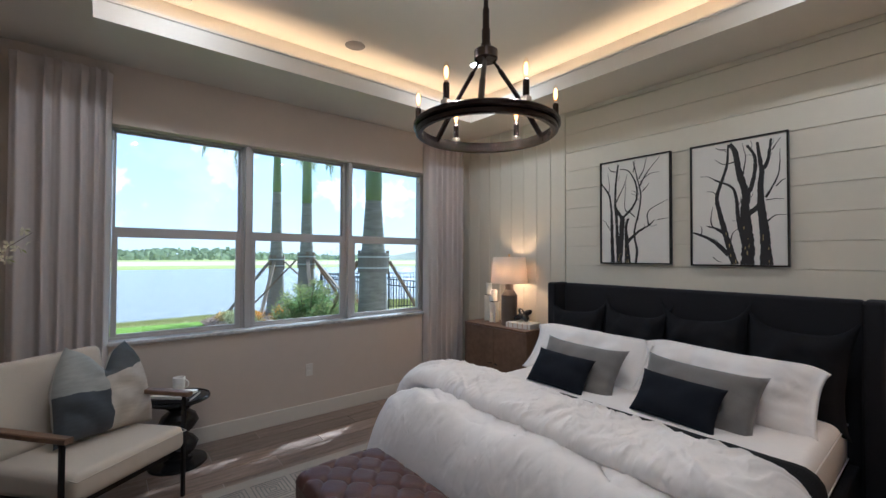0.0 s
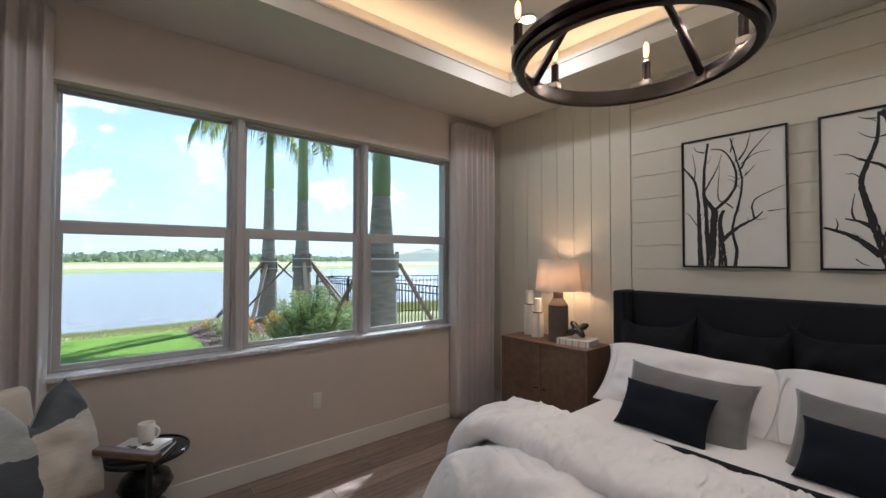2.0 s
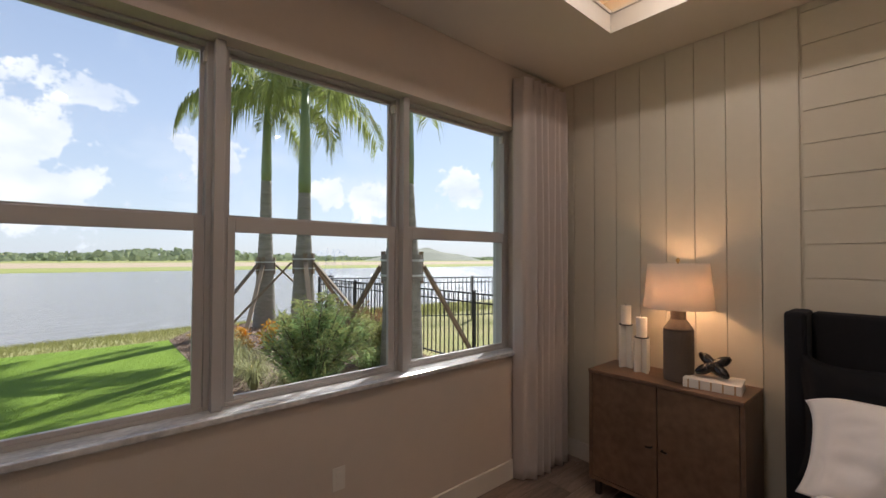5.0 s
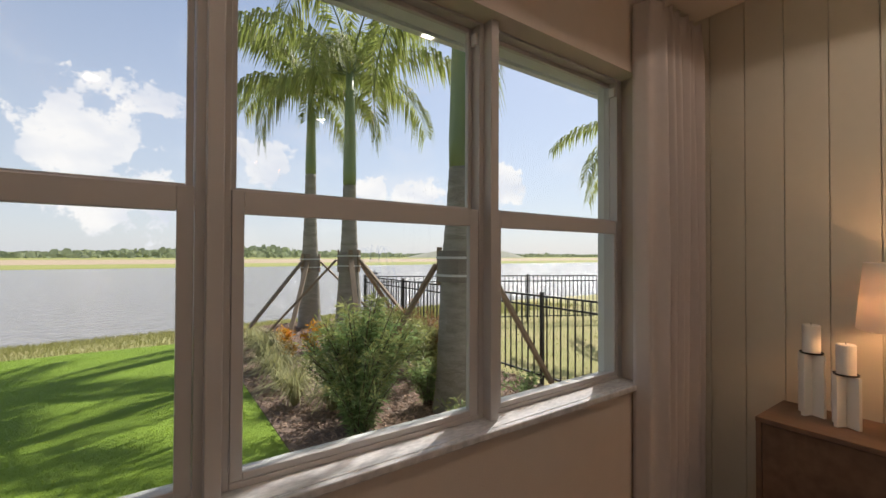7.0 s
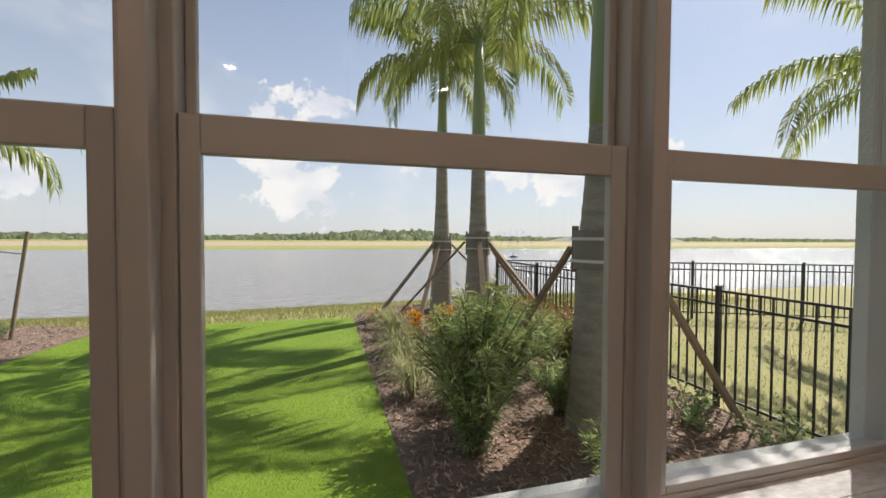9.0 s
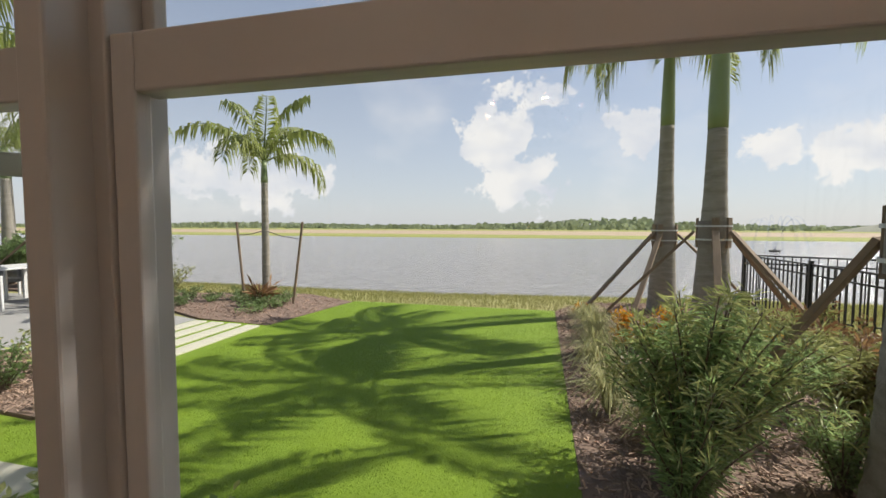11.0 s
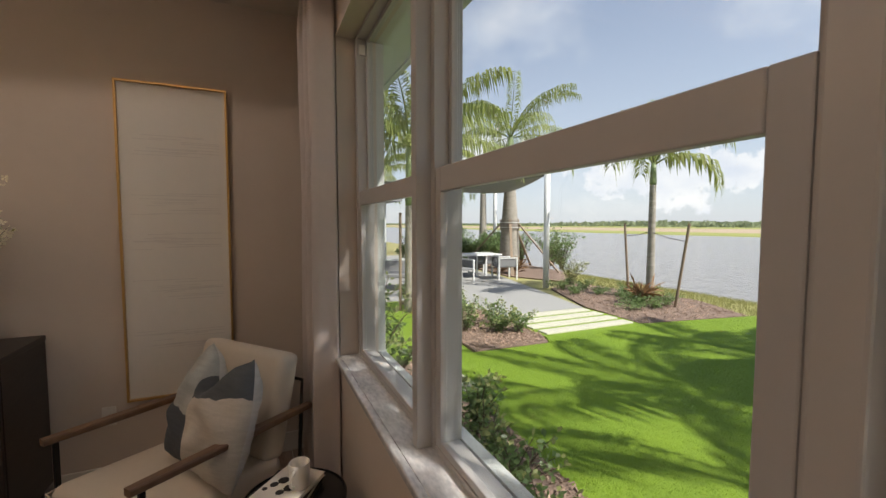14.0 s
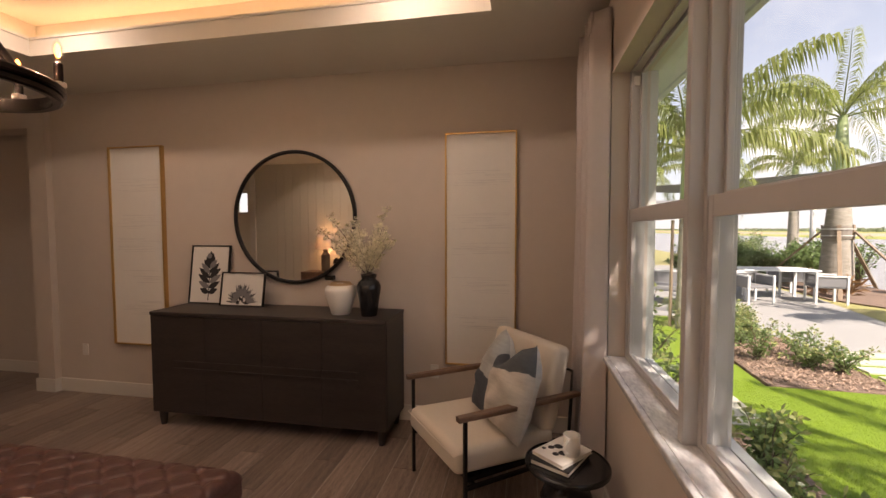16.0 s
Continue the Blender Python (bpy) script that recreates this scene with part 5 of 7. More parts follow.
TREES_B = [
    (0.050, 0.012, ((0.48, 0), (0.43, 0.12), (0.36, 0.31), (0.29, 0.53), (0.33, 0.66), (0.40, 0.79), (0.42, 0.98))),
    (0.038, 0.014, ((0.42, 0.08), (0.29, 0.17), (0.16, 0.23), (0.01, 0.27))),
    (0.026, 0.008, ((0.36, 0.26), (0.27, 0.30), (0.17, 0.32))),
    (0.084, 0.030, ((0.61, 0), (0.62, 0.18), (0.59, 0.42), (0.60, 0.57), (0.53, 0.76), (0.49, 0.92), (0.43, 0.98))),
    (0.040, 0.012, ((0.60, 0.13), (0.53, 0.34), (0.50, 0.53), (0.45, 0.63), (0.27, 0.70))),
    (0.032, 0.016, ((0.62, 0.56), (0.67, 0.64), (0.70, 0.83), (0.62, 0.95))),
    (0.074, 0.018, ((0.80, 0), (0.79, 0.2), (0.76, 0.41), (0.75, 0.62), (0.76, 0.73), (0.72, 0.96))),
    (0.030, 0.012, ((0.76, 0.73), (0.82, 0.80), (0.86, 0.97))),
    (0.040, 0.030, ((0.62, 0.40), (0.73, 0.46), (0.755, 0.53))),
]
TWIGS_B = [
    (0.012, ((0.24, 0.31), (0.22, 0.38), (0.24, 0.48))),
    (0.008, ((0.27, 0.70), (0.20, 0.735), (0.10, 0.745))),
    (0.016, ((0.80, 0.52), (0.88, 0.62), (0.93, 0.71), (0.94, 0.88))),
    (0.010, ((0.86, 0.88), (0.95, 0.97))),
    (0.011, ((0.82, 0.34), (0.89, 0.38), (0.99, 0.38))),
    (0.012, ((0.43, 0.16), (0.46, 0.25), (0.52, 0.29))),
    (0.011, ((0.50, 0.83), (0.38, 0.82), (0.27, 0.87))),
    (0.010, ((0.58, 0.72), (0.60, 0.85), (0.57, 0.97))),
    (0.007, ((0.80, 0.50), (0.90, 0.505), (0.97, 0.50))),
    (0.007, ((0.24, 0.06), (0.29, 0.03), (0.34, 0.02))),
    (0.010, ((0.10, 0.24), (0.115, 0.29), (0.10, 0.33))),
    (0.008, ((0.40, 0.94), (0.32, 0.95), (0.28, 0.97))),
    (0.009, ((0.90, 0.60), (0.96, 0.64), (0.99, 0.65))),
    (0.008, ((0.30, 0.56), (0.25, 0.60), (0.18, 0.61))),
]
tree_painting(-2.512, -1.905, 1.49, 2.40, 3, TREES_A, TWIGS_A, "bare black trees painted on white, thin black frame")
tree_painting(-3.25, -2.655, 1.485, 2.395, 8, TREES_B, TWIGS_B, "bare black trees with gold flecks painted on white, thin black frame")


# ---- west wall: panels, mirror, dresser and ornaments ----
def tall_panel(y0, y1, z0, z1, seed):
    w, h = (y1 - y0) / 2, (z1 - z0) / 2
    t = thing("wall_panel", "tall pale textured art panel in slim gold frame", "wall art", pose(XW, (y0 + y1) / 2, (z0 + z1) / 2), "tall art panels")
    part("sheet", boxbm(0.004, 0.026, -w + 0.010, w - 0.010, -h + 0.010, h - 0.010), M_PAPER, t)
    bm = bmesh.new()
    for a in ((-w, w, h - 0.012, h), (-w, w, -h, -h + 0.012), (-w, -w + 0.012, -h + 0.012, h - 0.012), (w - 0.012, w, -h + 0.012, h - 0.012)):
        box(bm, 0.002, 0.045, a[0], a[1], a[2], a[3], bev=0.001)
    part("frame", bm, M_GOLD, t)
    # raised horizontal strokes of plaster in bands
    rng = random.Random(seed)
    bm = bmesh.new()
    for band in (-0.62, -0.30, 0.02, 0.25, 0.62):
        for _ in range(16):
            z = (band + rng.uniform(-0.07, 0.07)) * h
            a = rng.uniform(-w + 0.05, w * 0.3)
            b = min(w - 0.05, a + rng.uniform(0.1, 0.4))
            box(bm, 0.026, 0.0275, a, b, z - 0.0015, z + 0.0015)
    tagged(part("texture_strokes", bm, M_STROKE, t), kind="stuff")


M_STROKE = mat("plaster_stroke", (0.63, 0.60, 0.57), 0.9, vary=0.2, scale=20)
tall_panel(-1.12, -0.54, 0.52, 2.43, 1)
tall_panel(-4.43, -3.83, 0.53, 2.44, 2)

mirror = thing("round_mirror", "large round mirror with a thin black frame", "mirror", pose(XW, -2.49, 1.755))
turn = pose(0, 0, 0, 0, 90, 0)
part("glass", lathe(bmesh.new(), [(0, 0.022), (0.572, 0.022), (0.572, 0.006), (0, 0.006)], 96), M_MIRROR, mirror, m=turn)
part("frame", lathe(bmesh.new(), [(0.562, 0.002), (0.588, 0.002), (0.592, 0.010), (0.592, 0.034), (0.586, 0.040), (0.568, 0.040), (0.562, 0.034), (0.562, 0.002)], 96), M_BLACKMETAL, mirror, m=turn, smooth=True)
part("bracket", boxbm(0.004, 0.05, -0.03, 0.05, -0.55, -0.51, bev=0.004), M_BLACKMETAL, mirror, m=pose(0, 0.33, 0))

DX0, DX1, DY0, DY1, DTOP = -4.375, -3.905, -3.54, -1.48, 0.97
dr = thing("dresser", "long dark espresso wood sideboard on short legs", "sideboard", pose((DX0 + DX1) / 2, (DY0 + DY1) / 2, 0))
hx, hy = (DX1 - DX0) / 2, (DY1 - DY0) / 2
part("top", boxbm(-hx, hx + 0.006, -hy, hy, DTOP - 0.030, DTOP, bev=0.004), M_ESPRESSO, dr)
bm = bmesh.new()
box(bm, -hx + 0.004, hx - 0.02, -hy + 0.004, -hy + 0.03, 0.12, DTOP - 0.03)
box(bm, -hx + 0.004, hx - 0.02, hy - 0.03, hy - 0.004, 0.12, DTOP - 0.03)
box(bm, -hx + 0.004, hx - 0.02, -hy + 0.03, hy - 0.03, 0.12, 0.15)
box(bm, -hx + 0.004, -hx + 0.02, -hy + 0.03, hy - 0.03, 0.15, DTOP - 0.03)
part("body", bm, M_ESPRESSO, dr)
n = 4
for k in range(n):
    a = -hy + 0.006 + k * (2 * hy - 0.012) / n
    b = a + (2 * hy - 0.012) / n - 0.002
    door = part("door", boxbm(hx - 0.02, hx, a, b, 0.125, DTOP - 0.033, bev=0.002), M_ESPRESSO, dr)
    a2 = a + (0.22 if k == 0 else 0)
    b2 = b - (0.22 if k == n - 1 else 0)
    part("moulding", boxbm(hx, hx + 0.010, a2, b2, 0.555, 0.570, bev=0.002), M_ESPRESSO, door)
    part("moulding", boxbm(hx, hx + 0.010, a2, b2, 0.495, 0.510, bev=0.002), M_ESPRESSO, door)
for x in (-hx + 0.05, hx - 0.05):
    for y in (-hy + 0.06, hy - 0.06):
        part("leg", tube(bmesh.new(), [(x, y, 0), (x, y, 0.06), (x, y, 0.12)], [0.022, 0.03, 0.034], 12), M_ESPRESSO, dr)


def leaning_print(x, y, w, h, lean, turn, seed, label, kind):
    t = thing("framed_print", label, "framed print", pose(x, y, DTOP, 0, 0, 90 + turn) @ pose(0, 0, 0, -lean, 0, 0))
    # local x along the wall, z up, -y towards the room
    part("sheet", boxbm(-w / 2 + 0.008, w / 2 - 0.008, -0.012, 0, 0.008, h - 0.008), M_PAPER, t)
    bm = bmesh.new()
    for a in ((-w / 2, w / 2, h - 0.010, h), (-w / 2, w / 2, 0, 0.010), (-w / 2, -w / 2 + 0.010, 0.010, h - 0.010), (w / 2 - 0.010, w / 2, 0.010, h - 0.010)):
        box(bm, a[0], a[1], -0.022, 0.002, a[2], a[3], bev=0.001)
    part("frame", bm, M_BLACKMETAL, t)
    rng = random.Random(seed)

    def leaf(bm, x, z, ang, ln, wd):
        c, s = math.cos(ang), math.sin(ang)
        pts = []
        for k in range(9):
            u = k / 8
            pts.append((u * ln, wd / 2 * math.sin(math.pi * u ** 0.8)))
        out = pts + [(a, -b) for a, b in pts[-2:0:-1]]
        bm.faces.new([bm.verts.new((x + a * c - b * s, 0, z + a * s + b * c)) for a, b in out])
    dark, mid = bmesh.new(), bmesh.new()
    if kind == "leaf":
        box(dark, -0.004, 0.004, -0.0004, 0.0004, 0.03, h * 0.75)
        for k in range(8):
            z = h * (0.18 + 0.085 * k)
            ln = 0.10 + 0.05 * math.sin(k * 0.6)
            for s in (-1, 1):
                leaf(dark if (k + s) % 3 else mid, 0, z, math.pi / 2 - s * (1.15 - 0.09 * k), ln, 0.052)
        leaf(dark, 0, h * 0.72, math.pi / 2, 0.10, 0.05)
    else:
        cx = 0.0
        for k in range(46):
            a = math.pi * (k + 0.5) / 46 + rng.uniform(-0.05, 0.05)
            leaf(dark if k % 2 else mid, cx + 0.045 * math.cos(a), 0.03 + 0.055 * math.sin(a), a, rng.uniform(0.06, 0.12), 0.018)
        for k in range(30):
            a = math.pi * rng.random()
            r = 0.055 * rng.random() ** 0.5
            leaf(dark, cx + r * math.cos(a), 0.022 + r * math.sin(a), a, 0.03, 0.016)
    part("dark_leaves", dark, M_INK, t, m=pose(0, -0.0130, 0))
    part("grey_leaves", mid, M_INKGREY, t, m=pose(0, -0.0136, 0))


leaning_print(-4.315, -3.325, 0.40, 0.535, 8, 0, 1, "black botanical leaf print in thin black frame", "leaf")
leaning_print(-4.245, -2.93, 0.43, 0.30, 10, 0, 2, "black and white flower print in black frame", "flower")

bm = lathe(bmesh.new(), [(0, 0), (0.070, 0), (0.075, 0.006), (0.098, 0.08), (0.118, 0.15), (0.124, 0.19), (0.118, 0.215), (0.098, 0.235), (0.078, 0.243), (0.078, 0.250), (0.070, 0.250), (0.068, 0.20), (0, 0.19)], 48)
vase = thing("white_vase", "white ceramic jar with unglazed tan rim", "vase", pose(-4.10, -1.925, DTOP))
part("body", bm, M_CERAMIC, vase, smooth=True)
bm = lathe(bmesh.new(), [(0.0985, 0.2355), (0.080, 0.2445), (0.080, 0.254), (0.069, 0.254), (0.069, 0.240)], 48)
part("rim", bm, M_TAN, vase, "unglazed tan rim", smooth=True)

vase2 = thing("black_vase", "slim matt black vase holding blossom branches", "vase", pose(-4.07, -1.675, DTOP))
bm = lathe(bmesh.new(), [(0, 0), (0.058, 0), (0.062, 0.008), (0.078, 0.12), (0.092, 0.20), (0.094, 0.235), (0.080, 0.268), (0.058, 0.285), (0.052, 0.292), (0.062, 0.316), (0.064, 0.325), (0.056, 0.325), (0.044, 0.29), (0, 0.27)], 40)
part("body", bm, M_BLACKGLOSS, vase2, smooth=True)


def blossoms():
    t = thing("blossom_branches", "cream blossom branches in a black vase", "flowers", pose(-4.07, -1.675, DTOP + 0.285))
    rng = random.Random(5)
    twig, petal, leaf = bmesh.new(), bmesh.new(), bmesh.new()
    for k in range(26):
        a = rng.uniform(0, 2 * math.pi)
        out = rng.uniform(0.08, 0.36)
        top = rng.uniform(0.22, 0.52) + (0.06 if k % 5 == 0 else 0)
        if k == 0:
            a, out, top = -1.45, 0.42, 0.40
        if k == 1:
            a, out, top = 0.0, 0.44, 0.38
        p0 = Vector((rng.uniform(-0.02, 0.02), rng.uniform(-0.02, 0.02), 0))
        p3 = Vector((math.cos(a) * out * (0.75 if math.cos(a) > 0 else 0.5), math.sin(a) * out, top))
        p1 = p0 + Vector((p3.x * 0.25, p3.y * 0.25, top * 0.45))
        pts = [p0.lerp(p1, s) .lerp(p1.lerp(p3, s), s) for s in [i / 7 for i in range(8)]]
        tube(twig, pts, [0.003 * (1 - 0.7 * i / 7) for i in range(8)], 5)
        for j in range(44):
            s = rng.uniform(0.30, 1.0)
            c = p0.lerp(p1, s).lerp(p1.lerp(p3, s), s) + Vector([rng.gauss(0, 0.016) for _ in range(3)])
            r = rng.uniform(0.012, 0.021)
            ax = Vector([rng.gauss(0, 1) for _ in range(3)]).normalized()
            e1 = ax.orthogonal().normalized()
            e2 = ax.cross(e1)
            for q in range(4):
                b = q * math.pi / 2
                d, sd = e1 * math.cos(b) + e2 * math.sin(b), -e1 * math.sin(b) + e2 * math.cos(b)
                vs = [petal.verts.new(c), petal.verts.new(c + d * r * 0.7 + sd * r * 0.4 + ax * r * 0.3), petal.verts.new(c + d * r * 1.2 + ax * r * 0.45), petal.verts.new(c + d * r * 0.7 - sd * r * 0.4 + ax * r * 0.3)]
                petal.faces.new(vs)
            if j % 4 == 0:
                d = Vector([rng.gauss(0, 1) for _ in range(3)]).normalized()
                sd = d.orthogonal().normalized()
                leaf.faces.new([leaf.verts.new(c), leaf.verts.new(c + d * 0.012 + sd * 0.005), leaf.verts.new(c + d * 0.028), leaf.verts.new(c + d * 0.012 - sd * 0.005)])
    part("twigs", twig, M_TWIG, t)
    part("petals", petal, M_PETAL, t, "cream petals")
    part("leaves", leaf, M_LEAFPALE, t)


blossoms()

# ---- armchair with cushions, side table ----
def armchair():
    # local: x to the sitter's left seen from the front, -y to the front
    t = thing("armchair", "cream lounge chair with wooden arms and black frame", "armchair", pose(-3.617, -0.705, 0, 0, 0, 37.6))
    W, D = 0.345, 0.37
    seat = bmesh.new()
    box(seat, -W + 0.016, W - 0.016, -D - 0.065, D - 0.12, 0.305, 0.455, bev=0.045, seg=5, m=pose(0, 0, 0, -3, 0, 0))
    for v in seat.verts:
        # crowned top, softened front
        if v.co.z > 0.40:
            v.co.z += 0.016 * (1 - (v.co.x / W) ** 2) - 0.010 * max(0.0, -v.co.y / D) ** 3
    cushion = part("seat_cushion", seat, M_CREAM, t, smooth=True)
    pipe = [(-W + 0.022, -D + 0.0, 0.446), (-W + 0.026, -D - 0.052, 0.440), (0, -D - 0.060, 0.446), (W - 0.026, -D - 0.052, 0.440), (W - 0.022, -D + 0.0, 0.446)]
    part("piping", tube(bmesh.new(), pipe, 0.0035, 6), M_CREAM, cushion, smooth=True)
    back = bmesh.new()
    box(back, -W + 0.02, W - 0.02, -0.065, 0.065, 0.0, 0.52, bev=0.042, seg=5)
    part("back_cushion", back, M_CREAM, t, smooth=True, m=pose(0, D - 0.15, 0.43, -14, 0, 0))
    for s in (-1, 1):
        x = s * (W + 0.006)
        part("front_leg", boxbm(x - 0.010, x + 0.010, -D - 0.010, -D + 0.010, 0, 0.64, bev=0.002), M_BLACKMETAL, t)
        part("back_leg", tube(bmesh.new(), [(x, D + 0.04, 0), (x, D - 0.02, 0.36), (x, D - 0.0, 0.64)], 0.010, 8), M_BLACKMETAL, t)
        part("side_rail", boxbm(x - 0.009, x + 0.009, -D + 0.01, D - 0.03, 0.262, 0.282), M_BLACKMETAL, t)
        bm = bmesh.new()
        steps = 12
        secs = []
        for i in range(steps + 1):
            u = i / steps
            y = -D - 0.045 + (2 * D + 0.10) * u
            hw_ = 0.021 + 0.007 * math.sin(math.pi * min(1.0, u * 1.15))
            z = 0.642 - 0.012 * u
            secs.append([bm.verts.new((x + dx * hw_, y, z + dz)) for dx, dz in ((-1, 0.004), (-0.8, 0.0), (0.8, 0.0), (1, 0.004), (1, 0.024), (0.8, 0.029), (-0.8, 0.029), (-1, 0.024))])
        for p, q in zip(secs, secs[1:]):
            for k in range(8):
                bm.faces.new((p[k], p[(k + 1) % 8], q[(k + 1) % 8], q[k]))
        bm.faces.new(secs[0])
        bm.faces.new(secs[-1][::-1])
        bmesh.ops.recalc_face_normals(bm, faces=bm.faces)
        part("arm", bm, M_WALNUT, t, "walnut armrest")
    for y in (-D + 0.06, D - 0.08):
        part("cross_rail", boxbm(-W, W, y - 0.010, y + 0.010, 0.262, 0.282), M_BLACKMETAL, t)
    part("seat_base", boxbm(-W + 0.02, W - 0.02, -D + 0.03, D - 0.06, 0.284, 0.306), M_BLACKMETAL, t)
    part("back_frame", tube(bmesh.new(), [(-W, D - 0.0, 0.60), (-W + 0.06, D + 0.07, 0.76), (W - 0.06, D + 0.07, 0.76), (W, D - 0.0, 0.60)], 0.009, 8), M_BLACKMETAL, t)
    return t


armchair()


def woven_fields_mat():
    """Woven cloth in four fields: pale grey, charcoal, blue-grey and cream, with ragged seams."""
    m = mat("woven_fields", (1, 1, 1), 0.9, vary=0.5, scale=14, bump=0.6, bscale=70, stretch=(1, 1, 5))
    nt = m.node_tree
    N, L = nt.nodes.new, nt.links.new
    b = nt.nodes["Principled BSDF"]
    grain = b.inputs["Base Color"].links[0].from_socket
    tc, sep, ns = N("ShaderNodeTexCoord"), N("ShaderNodeSeparateXYZ"), N("ShaderNodeTexNoise")
    ns.inputs["Scale"].default_value, ns.inputs["Detail"].default_value = 14.0, 6.0
    L(tc.outputs["Object"], sep.inputs[0])
    L(tc.outputs["Object"], ns.inputs["Vector"])

    def above(axis, level, slope, soft=0.045):
        ad = N("ShaderNodeMath")
        ad.operation = "MULTIPLY_ADD"
        ad.inputs[1].default_value = soft
        L(ns.outputs["Fac"], ad.inputs[0])
        L(sep.outputs[axis], ad.inputs[2])
        sl = N("ShaderNodeMath")
        sl.operation = "MULTIPLY_ADD"
        sl.inputs[1].default_value = slope
        L(sep.outputs["X" if axis == "Z" else "Z"], sl.inputs[0])
        L(ad.outputs[0], sl.inputs[2])
        gt = N("ShaderNodeMath")
        gt.operation = "GREATER_THAN"
        gt.inputs[1].default_value = level + soft / 2
        L(sl.outputs[0], gt.inputs[0])
        return gt.outputs[0]

    def pick(fac, lo, hi):
        mx = N("ShaderNodeMix")
        mx.data_type = "RGBA"
        L(fac, mx.inputs["Factor"])
        for key, c in (("A", lo), ("B", hi)):
            if isinstance(c, tuple):
                mx.inputs[key].default_value = (*c, 1)
            else:
                L(c, mx.inputs[key])
        return mx.outputs["Result"]
    west = pick(above("Z", -0.02, 0.10), (0.085, 0.095, 0.11), (0.47, 0.48, 0.46))
    east = pick(above("Z", 0.07, -0.25), (0.62, 0.57, 0.50), (0.11, 0.12, 0.13))
    both = pick(above("X", -0.03, 0.10, 0.03), west, east)
    rear = N("ShaderNodeMath")
    rear.operation = "GREATER_THAN"
    rear.inputs[1].default_value = 0.002
    L(sep.outputs["Y"], rear.inputs[0])
    both = pick(rear.outputs[0], both, (0.66, 0.64, 0.60))
    mul = N("ShaderNodeMix")
    mul.data_type, mul.blend_type = "RGBA", "MULTIPLY"
    mul.inputs["Factor"].default_value = 1.0
    L(both, mul.inputs["A"])
    L(grain, mul.inputs["B"])
    L(mul.outputs["Result"], b.inputs["Base Color"])
    return m


M_FIELDS = woven_fields_mat()
bm = pillow_bm(0.56, 0.54, 0.22, n=44, seed=41, pinch=0.06, wrinkle=0.014, ear=0.02)
for v in bm.verts:
    # chopped in at the top, so that two ears stand up and lean together
    k = max(0.0, v.co.z / 0.265)
    dip = math.exp(-(v.co.x / 0.10) ** 2) * k ** 1.5
    v.co.z -= 0.17 * dip
    v.co.x *= 1 - 0.34 * k ** 1.6
    v.co.y *= 1 - 0.35 * dip
    v.co.y -= 0.05 * dip
tagged(part("cushion", bm, M_FIELDS, smooth=True, m=pose(-3.525, -0.585, 0.715, -18, 4, 33)), "chopped square woven cushion in grey, charcoal and cream fields", "cushion")

SX, SY = -3.08, -0.27
st = thing("side_table", "black lacquered round side table with stacked pedestal", "side table", pose(SX, SY, 0))
part("top", lathe(bmesh.new(), [(0, 0.47), (0.195, 0.47), (0.205, 0.476), (0.205, 0.492), (0.196, 0.498), (0.196, 0.492), (0, 0.492)], 48), M_BLACKGLOSS, st)
prof = [(0, 0.03), (0.10, 0.03)]
for z, r in ((0.05, 0.06), (0.10, 0.11), (0.15, 0.13), (0.19, 0.10), (0.22, 0.055), (0.26, 0.10), (0.31, 0.13), (0.36, 0.11), (0.40, 0.06), (0.43, 0.10), (0.455, 0.13)):
    prof.append((r, z))
prof += [(0.13, 0.47), (0, 0.47)]
part("pedestal", lathe(bmesh.new(), prof, 40), M_BLACKGLOSS, st, smooth=True)
part("foot", lathe(bmesh.new(), [(0, 0), (0.185, 0), (0.19, 0.006), (0.185, 0.022), (0.10, 0.032), (0, 0.032)], 48), M_BLACKGLOSS, st)
book(SX - 0.02, SY - 0.03, 0.492, 0.26, 0.20, 0.025, 60, M_INK, "black covered picture book on the side table")
book(SX - 0.03, SY - 0.02, 0.517, 0.24, 0.18, 0.018, 48, M_PAPER, "slim white book with black print on the side table")
bm = bmesh.new()
for k in range(6):
    lathe(bm, [(0, 0), (0.012 + 0.006 * (k % 3), 0), (0.010 + 0.006 * (k % 3), 0.001), (0, 0.001)], 7, (-0.05 + 0.018 * k, -0.05 + 0.035 * ((k * 5) % 4), 0))
mark = part("cover_print", bm, M_INK, None, m=pose(SX - 0.04, SY - 0.04, 0.5352, 0, 0, 48))
tagged(mark, "dark printed shapes on a white book cover", "print")


def mug(x, y, z):
    t = thing("mug", "plain white ceramic mug on a book", "mug", pose(x, y, z, 0, 0, -35))
    part("cup", lathe(bmesh.new(), [(0, 0), (0.034, 0), (0.038, 0.004), (0.040, 0.05), (0.041, 0.098), (0.039, 0.100), (0.037, 0.098), (0.036, 0.01), (0, 0.008)], 36), M_CERAMIC, t, smooth=True)
    pts = [(0.039 + 0.030 * math.sin(a), 0, 0.050 + 0.030 * math.cos(a)) for a in [math.pi * k / 10 for k in range(11)]]
    part("handle", tube(bmesh.new(), pts, 0.0055, 8), M_CERAMIC, t, smooth=True)


mug(SX + 0.0, SY + 0.02, 0.535)

# ---- shiplap boards and floor tiles ----
boards = {}


